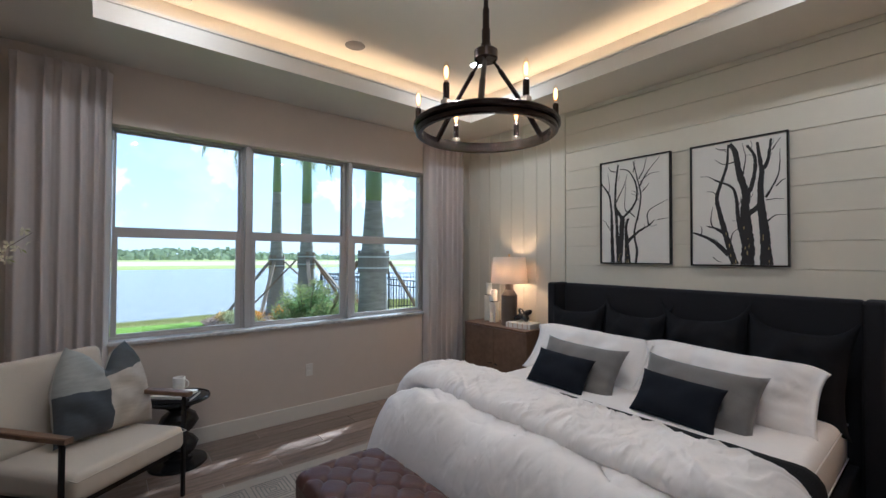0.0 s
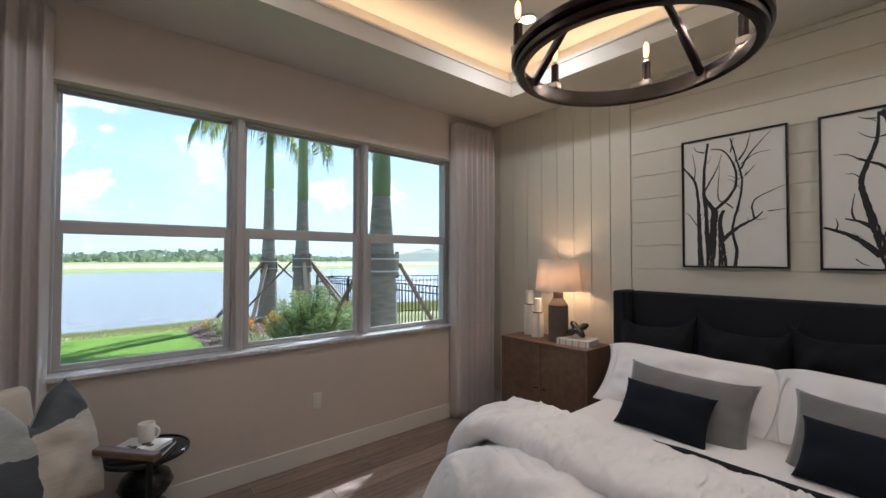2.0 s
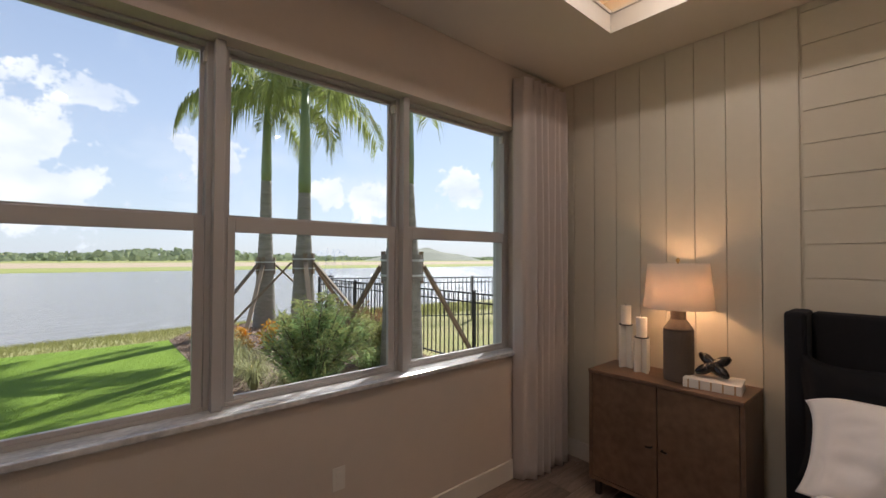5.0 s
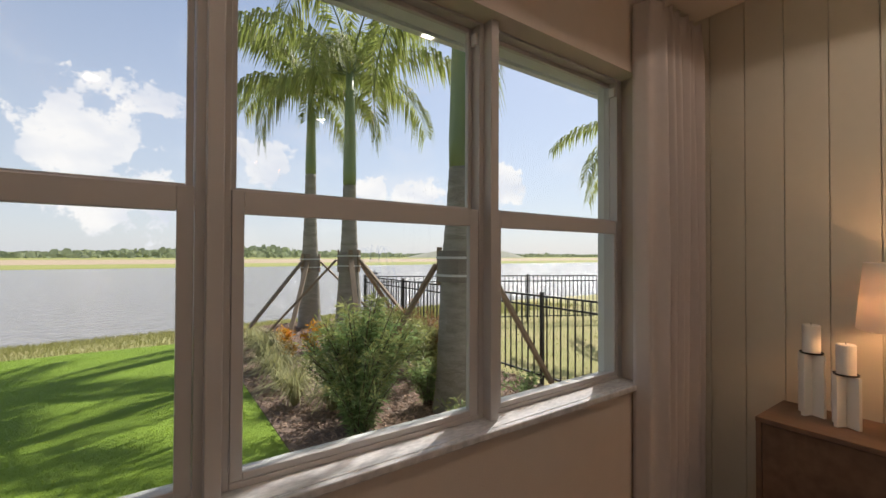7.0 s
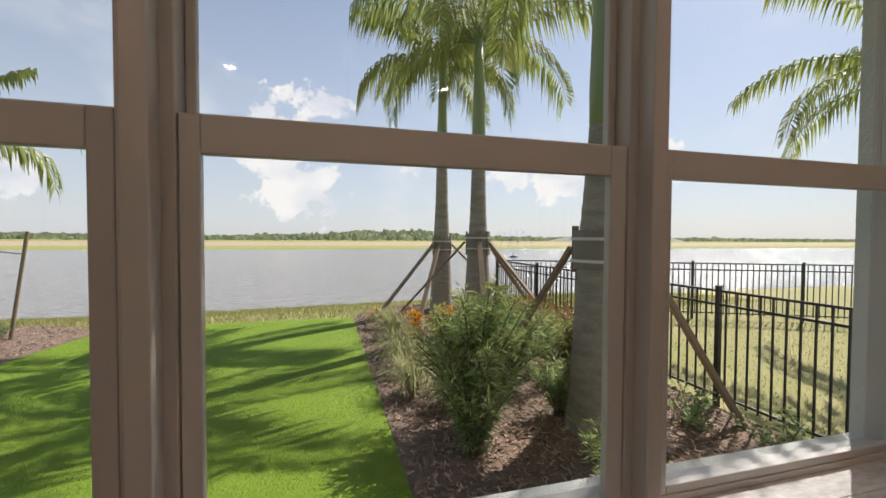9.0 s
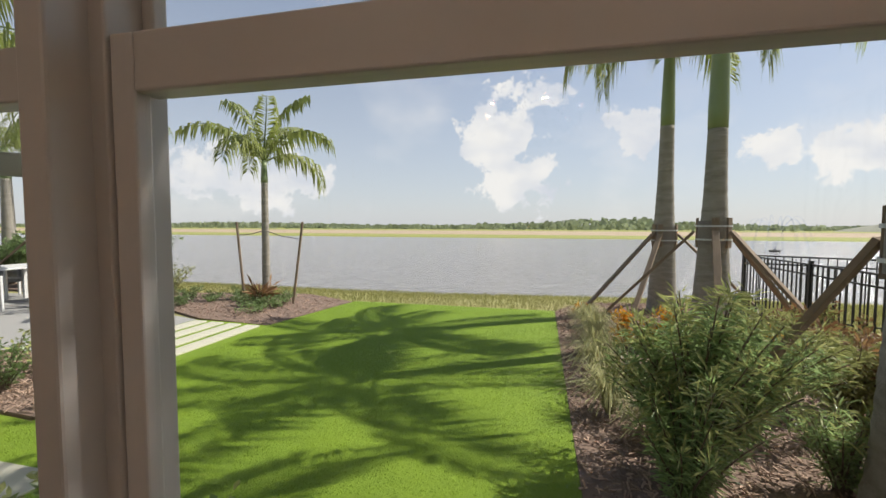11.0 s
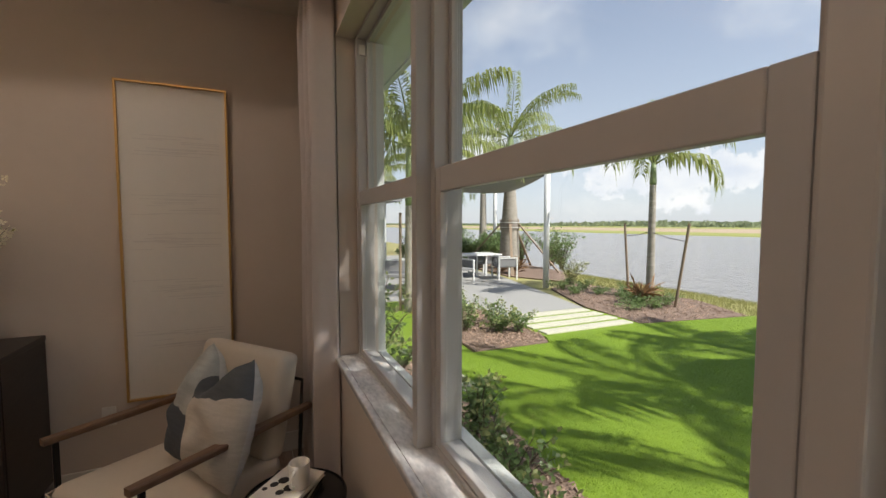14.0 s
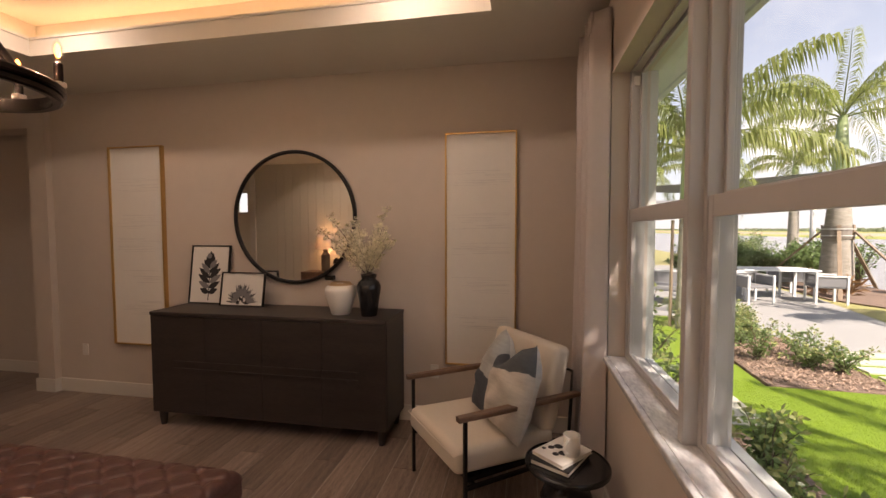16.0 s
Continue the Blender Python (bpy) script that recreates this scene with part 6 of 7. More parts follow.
def board(name, dims, material, parent, at, bev=0.0015):
    """A piece; alike pieces share their mesh."""
    key = (name, tuple(round(d, 3) for d in dims), material.name)
    if key not in boards:
        bm = boxbm(-dims[0] / 2, dims[0] / 2, -dims[1] / 2, dims[1] / 2, -dims[2] / 2, dims[2] / 2, bev=bev, seg=1)
        me = bpy.data.meshes.new(name)
        bm.to_mesh(me)
        bm.free()
        me.materials.append(material)
        boards[key] = me
    ob = new(name, boards[key])
    ob.parent = parent
    ob.location = at
    return ob


W = 0.1745
for y1 in [-0.115 - W * i for i in range(9)]:
    y0 = max(y1 - W, -1.52)
    if y0 < y1 - 0.02:
        board("board", (0.012, y1 - y0 - 0.004, CEIL - 0.136), M_SHIP, wall_east, (0.006, (y0 + y1) / 2, (CEIL + 0.136) / 2))
board("board", (0.012, 0.110, CEIL - 0.136), M_SHIP, wall_east, (0.006, -0.058, (CEIL + 0.136) / 2))
z = 0.189
board("board", (0.012, 2.176, 0.183 - 0.136 + 0.002), M_SHIP, wall_east, (0.006, -2.61, 0.1605))
while z < CEIL - 0.01:
    z1 = min(z + 0.183, CEIL)
    board("board", (0.012, 2.176, z1 - z - 0.004), M_SHIP, wall_east, (0.006, -2.61, (z + z1) / 2))
    z += 0.183
y1 = -3.70
while y1 > -5.60:
    y0 = max(y1 - W, -5.62)
    board("board", (0.012, y1 - y0 - 0.004, CEIL - 0.136), M_SHIP, wall_east, (0.006, (y0 + y1) / 2, (CEIL + 0.136) / 2))
    y1 -= W

floor = structure(part("floor", boxbm(XW - 0.5, 0.012, YS - 0.1, 0.0, -0.12, -0.0035), M_GROUT), "wood-look plank tile floor in brown tones", "floor")
rng = random.Random(11)
PL, PW = 1.2, 0.195
row = 0
y = -0.0
while y > YS + 0.01:
    off = (row * 0.4) % PL
    x = XW - 0.48 - off
    while x < 0:
        x0, x1 = max(x, XW - 0.48), min(x + PL, 0.0)
        if x1 - x0 > 0.02:
            board("plank", (x1 - x0 - 0.005, PW - 0.005, 0.008), M_PLANK, floor, ((x0 + x1) / 2, y - PW / 2, -0.004), bev=0.0008)
        x += PL
    y -= PW
    row += 1


# ---- palms ----
def frond(length, seed, pitch, bend, n, leaf, wid):
    """One feather frond that rises at pitch and bends over; rachis and hanging leaflets in two meshes."""
    rng = random.Random(seed)
    ra, lf = bmesh.new(), bmesh.new()
    p, pts = Vector((0, 0, 0)), []
    steps = 14
    for i in range(steps + 1):
        pts.append(p.copy())
        a = radians(pitch - bend * (i / steps) ** 1.25)
        p = p + Vector((math.cos(a), 0.05 * math.sin(i * 0.5 + seed), math.sin(a))) * (length / steps)
    tube(ra, pts, [0.020 * (1 - 0.9 * i / steps) + 0.002 for i in range(steps + 1)], 5)
    for i in range(n):
        t = min(0.995, 0.12 + 0.88 * (i + rng.random() * 0.7) / n)
        k = min(steps - 1, int(t * steps))
        p = pts[k].lerp(pts[k + 1], t * steps - k)
        d = (pts[k + 1] - pts[k]).normalized()
        side = Vector((0, 1, 0))
        for s in (-1, 1):
            ln = leaf * (0.5 + 0.5 * math.sin(math.pi * min(1.0, t * 0.8 + 0.15))) * rng.uniform(0.75, 1.1)
            out = (side * s * rng.uniform(0.7, 1.0) + d * rng.uniform(0.45, 0.8) + Vector((0, 0, rng.uniform(-0.2, 0.4)))).normalized()
            m = p + out * ln * 0.42 + Vector((0, 0, -0.10 * ln))
            e = p + out * ln * 0.62 + Vector((0, 0, -rng.uniform(0.55, 0.9) * ln))
            nn = d * wid * 0.5
            lf.faces.new([lf.verts.new(p), lf.verts.new(m + nn), lf.verts.new(e), lf.verts.new(m - nn)])
    return ra, lf


FROND_CACHE = {}


def palm(x, y, trunk, shaft, fronds, length, label, group="palms", turn0=0.0, leaf=0.56, wid=0.038, lean=(0, 0), droops=(80, 120), nleaf=84, pitches=(78, 8)):
    t = thing("palm_tree", label, "palm tree", pose(x, y, GZ), group)
    zs = [z for z, r in trunk]

    def cen(z):
        return Vector((lean[0] * z, lean[1] * z, z))
    bm = bmesh.new()
    pts, rad = [], []
    steps = 40
    for i in range(steps + 1):
        z = zs[0] + (zs[-1] - zs[0]) * i / steps
        for (za, ra), (zb, rb) in zip(trunk, trunk[1:]):
            if za <= z <= zb + 1e-6:
                r = ra + (rb - ra) * (z - za) / (zb - za)
        pts.append(cen(z))
        rad.append(r * (1 + (0.016 if i % 2 else -0.008)))
    tube(bm, pts, rad, 20)
    part("trunk", bm, M_TRUNK, t, smooth=True)
    z0, r0, z1, r1 = shaft
    bm = tube(bmesh.new(), [cen(z0 - 0.02), cen(z0 + 0.12 * (z1 - z0)), cen(z0 + 0.6 * (z1 - z0)), cen(z1)], [r0, r0 * 1.03, (r0 + r1) / 2, r1], 16)
    part("crownshaft", bm, M_SHAFT, t, "smooth green crownshaft", smooth=True)
    top = cen(z1 - 0.05)
    for k in range(fronds):
        u = k / fronds
        pitch = 12 * round((pitches[0] + (pitches[1] - pitches[0]) * u) / 12)
        bend = 10 * round((droops[0] + (droops[1] - droops[0]) * u) / 10)
        az = turn0 + k * 137.5
        key = (round(length, 2), k % 2, pitch, bend, leaf, wid)
        if key not in FROND_CACHE:
            ra, lf = frond(length, 50 + k % 2, pitch, bend, nleaf, leaf, wid)
            a = part("frond", ra, M_RACHIS, t)
            b = part("leaflets", lf, M_FROND, a)
            FROND_CACHE[key] = (a.data, b.data)
        else:
            a = new("frond", FROND_CACHE[key][0])
            a.parent = t
            b = new("leaflets", FROND_CACHE[key][1])
            b.parent = a
        a.matrix_local = Matrix.Translation(top) @ pose(0, 0, 0, 0, 0, az)
    return t


def brace(x, y, zc, r, angles, reach, name="tree_brace"):
    """Timber props from a strapped collar to the ground."""
    t = thing("palm_brace", "grey timber props strapped round a palm trunk", "tree stake", pose(x, y, GZ), "palm braces")
    part("collar_wrap", lathe(bmesh.new(), [(r, zc - 0.16), (r + 0.018, zc - 0.16), (r + 0.018, zc + 0.16), (r, zc + 0.16), (r, zc - 0.16)], 24), M_BURLAP, t)
    for dz in (-0.09, 0.09):
        part("strap", lathe(bmesh.new(), [(r + 0.034, zc + dz - 0.012), (r + 0.040, zc + dz - 0.012), (r + 0.040, zc + dz + 0.012), (r + 0.034, zc + dz + 0.012), (r + 0.034, zc + dz - 0.012)], 24), M_STRAP, t)
    for a in angles:
        c, s = math.cos(radians(a)), math.sin(radians(a))
        part("block", boxbm(r + 0.002, r + 0.034, -0.04, 0.04, zc - 0.20, zc + 0.20, m=pose(0, 0, 0, 0, 0, a)), M_STAKE, t)
        p0, p1 = Vector((c * (r + 0.05), s * (r + 0.05), zc + 0.02)), Vector((c * reach, s * reach, -0.06))
        d = (p1 - p0)
        m = Matrix.Translation((p0 + p1) / 2) @ d.to_track_quat("Z", "Y").to_matrix().to_4x4()
        part("prop", boxbm(-0.042, 0.042, -0.02, 0.02, -d.length / 2, d.length / 2, bev=0.004), M_STAKE, t, m=m)


palm(0.18, 8.05, [(-0.05, 0.27), (0.35, 0.235), (1.4, 0.18), (2.4, 0.135), (3.4, 0.115)], (3.4, 0.115, 5.25, 0.07), 11, 2.25, "tall royal palm with smooth grey trunk by the lake", turn0=20, leaf=0.74, wid=0.038, nleaf=100)
brace(0.18, 8.05, 1.42, 0.185, (205, 240, 330, 80), 1.75)
palm(0.26, 6.0, [(-0.05, 0.27), (0.4, 0.24), (1.4, 0.175), (2.0, 0.14), (2.9, 0.115)], (2.9, 0.118, 4.95, 0.075), 12, 2.4, "tall royal palm with smooth grey trunk by the lake", turn0=75, leaf=0.72, wid=0.036, nleaf=88)
brace(0.26, 6.0, 1.50, 0.175, (160, 255, 310, 20), 1.65)
palm(-0.02, 2.25, [(-0.05, 0.31), (0.3, 0.265), (1.0, 0.235), (1.6, 0.205), (2.1, 0.165), (2.55, 0.135)], (2.55, 0.138, 4.9, 0.08), 20, 2.7, "stout royal palm with ringed grey trunk beside the house", turn0=140, leaf=0.72)
brace(-0.02, 2.25, 1.50, 0.232, (125, 345, 60), 1.25)
palm(6.2, 3.2, [(-0.05, 0.28), (0.8, 0.24), (2.4, 0.16)], (2.4, 0.16, 3.9, 0.09), 13, 2.8, "royal palm beyond the fence", turn0=10)
palm(-7.75, 7.45, [(-0.05, 0.095), (0.4, 0.085), (1.4, 0.075), (2.5, 0.065)], (2.5, 0.07, 2.95, 0.05), 9, 1.8, "young slender palm tied between two stakes", turn0=35, leaf=0.58, wid=0.055, droops=(60, 150), nleaf=40, pitches=(84, 36))
palm(-14.0, 7.9, [(-0.05, 0.36), (0.5, 0.36), (1.6, 0.30), (2.9, 0.20)], (2.9, 0.20, 4.7, 0.10), 15, 3.0, "tall royal palm beyond the patio", turn0=55, leaf=0.6, wid=0.028)
brace(-14.0, 7.9, 1.6, 0.32, (330, 30, 120, 220), 1.9)
palm(-8.71, 2.22, [(-0.05, 0.11), (0.5, 0.095), (2.0, 0.075)], (2.0, 0.08, 3.1, 0.05), 15, 2.3, "palm in the bed by the house, arching fronds", turn0=0, leaf=0.6, wid=0.030, droops=(50, 90), nleaf=84)
palm(-20.5, 10.5, [(-0.05, 0.22), (3.2, 0.15)], (3.2, 0.15, 4.3, 0.09), 12, 2.4, "royal palm far along the lake bank", turn0=100)
palm(-19.0, 4.5, [(-0.05, 0.22), (2.6, 0.15)], (2.6, 0.15, 3.9, 0.09), 12, 2.4, "royal palm behind the patio", turn0=60)

def stake(x, y, h, lean, label="round wooden stake beside a young palm"):
    tagged(part("tree_stake", tube(bmesh.new(), [(x, y, GZ - 0.02), (x + lean, y, GZ + h)], [0.028, 0.026], 10), M_STAKE), label, "tree stake", "tree stakes")


stake(-8.18, 7.30, 1.65, -0.16)
stake(-6.88, 7.10, 1.65, 0.24)
stake(-8.80, 2.06, 1.85, 0.03)
for a, b in (((-8.31, 7.30, 1.32), (-7.78, 7.45, 1.42)), ((-7.78, 7.45, 1.42), (-6.69, 7.10, 1.25))):
    tagged(part("tie", tube(bmesh.new(), [a, tuple((p + q) / 2 - (0.03 if i == 2 else 0) for i, (p, q) in enumerate(zip(a, b))), b], 0.008, 6), M_INK), "dark tie between a stake and the palm", "tie", "ties")

# ---- shrubs, grasses, flowers ----
def shrub(x, y, h, r, n, label, material=None, name="shrub", leaf=(0.09, 0.016), stems=9, seed=0, upright=0.5, group="shrubs", tip=None):
    """Stems with many small leaves; uneven outline with gaps."""
    material = material or M_LEAF
    rng = random.Random(seed)
    t = thing(name, label, name.replace("_", " "), pose(x, y, GZ), group)
    st, lf, tp = bmesh.new(), bmesh.new(), bmesh.new()
    per = max(1, n // stems)
    for k in range(stems):
        a = rng.uniform(0, 2 * math.pi)
        rr = r * rng.uniform(0.25, 1.0)
        hh = h * rng.uniform(0.55, 1.0) * (1 - 0.25 * (rr / r) ** 2)
        p0 = Vector((rng.uniform(-0.12, 0.12) * r, rng.uniform(-0.12, 0.12) * r, 0))
        p2 = Vector((math.cos(a) * rr, math.sin(a) * rr, hh))
        p1 = Vector((p2.x * 0.35, p2.y * 0.35, hh * 0.6))
        pts = [p0.lerp(p1, s).lerp(p1.lerp(p2, s), s) for s in [i / 5 for i in range(6)]]
        tube(st, pts, [0.008 * h * (1 - 0.8 * i / 5) + 0.0015 for i in range(6)], 5)
        for j in range(per):
            s = rng.uniform(0.05, 1.0) ** 0.75
            c = p0.lerp(p1, s).lerp(p1.lerp(p2, s), s)
            d = Vector((rng.gauss(0, 1), rng.gauss(0, 1), rng.gauss(upright, 0.6))).normalized()
            c = c + d * rng.uniform(0, 0.10) * (r + 0.1)
            ln, wd = leaf[0] * rng.uniform(0.6, 1.25), leaf[1] * rng.uniform(0.8, 1.2)
            sd = d.cross(Vector((rng.gauss(0, 1), rng.gauss(0, 1), rng.gauss(0, 1)))).normalized() * wd / 2
            e = c + d * ln + Vector((0, 0, -0.12 * ln))
            m = c + d * ln * 0.5
            bmx = tp if (tip and s > 0.9) else lf
            bmx.faces.new([bmx.verts.new(c), bmx.verts.new(m + sd), bmx.verts.new(e), bmx.verts.new(m - sd)])
    part("stems", st, M_TWIG, t)
    part("leaves", lf, material, t)
    if tip:
        part("young_leaves", tp, tip, t)
    else:
        tp.free()
    return t


shrub(-1.05, 2.5, 1.24, 0.56, 9500, "dense oleander shrub with narrow dark leaves", leaf=(0.10, 0.014), stems=60, seed=1, tip=M_LEAFPALE)
shrub(-0.42, 3.35, 1.10, 0.62, 6000, "dense oleander shrub with narrow dark leaves", leaf=(0.085, 0.011), stems=34, seed=2, tip=M_LEAFPALE)
shrub(-1.22, 2.1, 0.8, 0.40, 3000, "dense oleander shrub with narrow dark leaves", leaf=(0.085, 0.011), stems=30, seed=7, tip=M_LEAFPALE)
shrub(-0.55, 1.35, 0.5, 0.36, 1500, "low oleander shrub by the house wall", leaf=(0.075, 0.011), stems=20, seed=8, tip=M_LEAFPALE)
shrub(-0.25, 2.55, 0.62, 0.36, 1500, "low oleander shrub beside the stout palm", leaf=(0.085, 0.011), stems=20, seed=9, tip=M_LEAFPALE)
shrub(0.50, 3.7, 0.80, 0.62, 4600, "open shrub with yellow-green leaves", M_LEAFPALE, leaf=(0.09, 0.022), stems=18, seed=3, tip=M_REDLEAF)
shrub(0.85, 4.9, 0.85, 0.55, 2400, "open shrub with yellow-green leaves", M_LEAFPALE, leaf=(0.09, 0.022), stems=16, seed=4, tip=M_REDLEAF)
shrub(0.75, 2.1, 0.35, 0.4, 500, "low spreading shrub on mulch", leaf=(0.05, 0.022), stems=14, seed=5)
shrub(1.0, 1.5, 0.30, 0.35, 400, "low spreading shrub on mulch", leaf=(0.05, 0.022), stems=14, seed=6)


def tuft(x, y, h, n, seed):
    rng = random.Random(seed)
    bm = bmesh.new()
    for k in range(n):
        a = rng.uniform(0, 2 * math.pi)
        o = rng.uniform(0.15, 0.95) * h
        c, s = math.cos(a), math.sin(a)
        hh = h * rng.uniform(0.5, 1.0)
        w = 0.0035
        pts = [(0.02 * c, 0.02 * s, 0), (0.30 * o * c, 0.30 * o * s, hh * 0.6), (0.65 * o * c, 0.65 * o * s, hh * 0.85), (o * c, o * s, hh * rng.uniform(0.45, 0.85))]
        for p, q in zip(pts, pts[1:]):
            bm.faces.new([bm.verts.new((p[0] - s * w, p[1] + c * w, p[2])), bm.verts.new((p[0] + s * w, p[1] - c * w, p[2])), bm.verts.new((q[0] + s * w, q[1] - c * w, q[2])), bm.verts.new((q[0] - s * w, q[1] + c * w, q[2]))])
    tagged(part("ornamental_grass", bm, M_GRASSTUFT, m=pose(x, y, GZ)), "clump of fine pale ornamental grass", "grass clump", "grass clumps")


for k, (x, y, h) in enumerate(((-1.35, 4.9, 0.5), (-1.40, 4.1, 0.52), (-1.42, 3.35, 0.48), (-1.25, 5.7, 0.5), (-1.30, 6.5, 0.45), (-1.15, 2.95, 0.4))):
    tuft(x, y, h, 320, 60 + k)
for k, (x, y, h) in enumerate(((-0.75, 6.4, 0.34), (-0.5, 5.6, 0.34), (-0.95, 5.4, 0.28), (0.0, 6.9, 0.3), (0.3, 4.7, 0.32), (0.45, 3.0, 0.28), (0.95, 5.8, 0.3), (-1.3, 7.3, 0.22))):
    shrub(x, y, h, 0.2, 170, "orange and yellow leaved croton on mulch", M_CROTON, name="croton", leaf=(0.11, 0.036), stems=9, seed=80 + k, group="crotons", upright=0.9)
rng = random.Random(21)
for k in range(19):
    x, y = rng.uniform(-9.3, -6.3), rng.uniform(2.3, 3.3)
    shrub(x, y, rng.uniform(0.32, 0.6), rng.uniform(0.26, 0.4), 520, "young green shrub planted in mulch", leaf=(0.055, 0.026), stems=12, seed=120 + k, tip=M_LEAFPALE, group="young shrubs")
for k in range(12):
    x, y = rng.uniform(-9.6, -6.6), rng.uniform(5.9, 7.4)
    shrub(x, y, rng.uniform(0.18, 0.32), rng.uniform(0.3, 0.5), 420, "low ground-cover shrub on mulch", leaf=(0.05, 0.022), stems=12, seed=150 + k, group="ground cover")
for k, (x, y, h) in enumerate(((-7.4, 6.85, 0.4), (-13.2, 7.2, 0.5), (-12.7, 7.3, 0.45))):
    shrub(x, y, h, 0.32, 90, "bromeliad with red-brown strap leaves", M_REDLEAF, name="bromeliad", leaf=(0.38, 0.05), stems=5, seed=170 + k, upright=0.8, group="bromeliads")
shrub(-10.0, 7.2, 0.9, 0.5, 900, "rounded pale green shrub by the post", M_LEAFPALE, leaf=(0.06, 0.025), stems=22, seed=180)
for k, (x, y, h, r) in enumerate(((-4.12, 1.14, 0.52, 0.26), (-4.50, 0.85, 0.42, 0.32), (-3.78, 1.02, 0.42, 0.28), (-5.15, 0.80, 0.75, 0.36), (-5.65, 0.72, 1.25, 0.42), (-3.45, 1.05, 0.38, 0.30), (-3.05, 0.95, 0.3, 0.26), (-2.6, 0.75, 0.42, 0.16))):
    shrub(x, y, h, r, 620 if h > 0.45 else 260, "shrub with rounded green leaves against the house", leaf=(0.06, 0.034), stems=14, seed=190 + k, tip=M_LEAFPALE, group="house shrubs")
for k in range(12):
    shrub(-13.2 - 1.2 * k, 9.6 + 0.5 * math.sin(k * 1.7), 1.5 + 0.3 * math.sin(k), 0.8, 900, "dark green hedge shrub beyond the patio", leaf=(0.11, 0.05), stems=26, seed=210 + k, group="hedge shrubs")

for k in range(8):
    shrub(-15.9 - 0.25 * math.sin(k * 2.1), 4.9 + 0.55 * k, 1.25 + 0.2 * math.sin(k * 1.3), 0.65, 2200, "dark green hedge shrub beyond the patio", leaf=(0.13, 0.06), stems=34, seed=240 + k, group="hedge shrubs")

# loose stuff: bark chips, bank grass, turf pile
def inside(pt, poly):
    x, y = pt
    c = False
    for (x0, y0), (x1, y1) in zip(poly, poly[1:] + poly[:1]):
        if (y0 > y) != (y1 > y) and x < (x1 - x0) * (y - y0) / (y1 - y0) + x0:
            c = not c
    return c


rng = random.Random(33)
bm = bmesh.new()
for poly, n in ((M1, 17000), (M2, 4500), (M3, 3000), (M4, 3500)):
    xs_, ys_ = [p[0] for p in poly], [p[1] for p in poly]
    k = 0
    while k < n:
        p = (rng.uniform(min(xs_), max(xs_)), rng.uniform(min(ys_), max(ys_)))
        k += 1
        if not inside(p, poly):
            continue
        a = rng.uniform(0, math.pi)
        ln, wd = rng.uniform(0.02, 0.06), rng.uniform(0.006, 0.014)
        c, s = math.cos(a), math.sin(a)
        z = GZ + 0.012 + rng.uniform(0, 0.02)
        tz = rng.uniform(-0.015, 0.015)
        q = [(-ln, -wd, -tz), (ln, -wd, tz), (ln * 0.9, wd, tz), (-ln, wd * 0.8, -tz)]
        lo = [bm.verts.new((p[0] + (u * c - v * s) / 2, p[1] + (u * s + v * c) / 2, z + w - 0.006)) for u, v, w in q]
        hi = [bm.verts.new((p[0] + (u * c - v * s) / 2, p[1] + (u * s + v * c) / 2, z + w)) for u, v, w in q]
        bm.faces.new(hi)
        for i in range(4):
            bm.faces.new((lo[i], lo[(i + 1) % 4], hi[(i + 1) % 4], hi[i]))
tagged(part("bark_chips", bm, M_CHIP), "loose brown bark chips on the planting beds", "mulch", kind="stuff")


def blades(name, label, cat, material, count, pick, h0, h1, w, seed):
    rng = random.Random(seed)
    vs, fs = [], []
    for _ in range(count):
        p = pick(rng)
        if p is None:
            continue
        x, y, z = p
        a = rng.uniform(0, 2 * math.pi)
        h = rng.uniform(h0, h1)
        c, s = math.cos(a) * w, math.sin(a) * w
        lx, ly = rng.gauss(0, 0.35) * h, rng.gauss(0, 0.35) * h
        k = len(vs)
        vs += [(x - c, y - s, z), (x + c, y + s, z), (x + lx, y + ly, z + h)]
        fs.append((k, k + 1, k + 2))
    me = bpy.data.meshes.new(name)
    me.from_pydata(vs, [], fs)
    me.materials.append(material)
    return tagged(new(name, me), label, cat, kind="stuff")


def pick_bank(r):
    x = r.uniform(-16, 7) if r.random() < 0.8 else r.uniform(1.4, 9)
    y = r.uniform(7.3, 12.4)
    if inside((x, y), TURF) or inside((x, y), M1) or inside((x, y), M3) or inside((x, y), M5):
        return None
    return x, y, ground_z(x, y) - 0.01


def pick_side(r):
    x, y = r.uniform(1.4, 9), r.uniform(0.6, 9)
    return x, y, ground_z(x, y) - 0.01


def pick_turf(r):
    x, y = r.uniform(-6.1, -1.76), 0.5 + 7.1 * r.random() ** 1.4
    return (x, y, GZ - 0.004) if inside((x, y), TURF) else None


blades("bank_grass", "rough green and straw grass on the lake bank", "grass", M_BANKBLADE, 60000, pick_bank, 0.04, 0.13, 0.006, 1)
blades("side_grass", "dry lawn grass beyond the fence", "grass", M_BANKBLADE, 26000, pick_side, 0.02, 0.06, 0.005, 2)
blades("turf_pile", "short bright green pile of the turf", "turf", M_TURFBLADE, 150000, pick_turf, 0.006, 0.017, 0.003, 3)

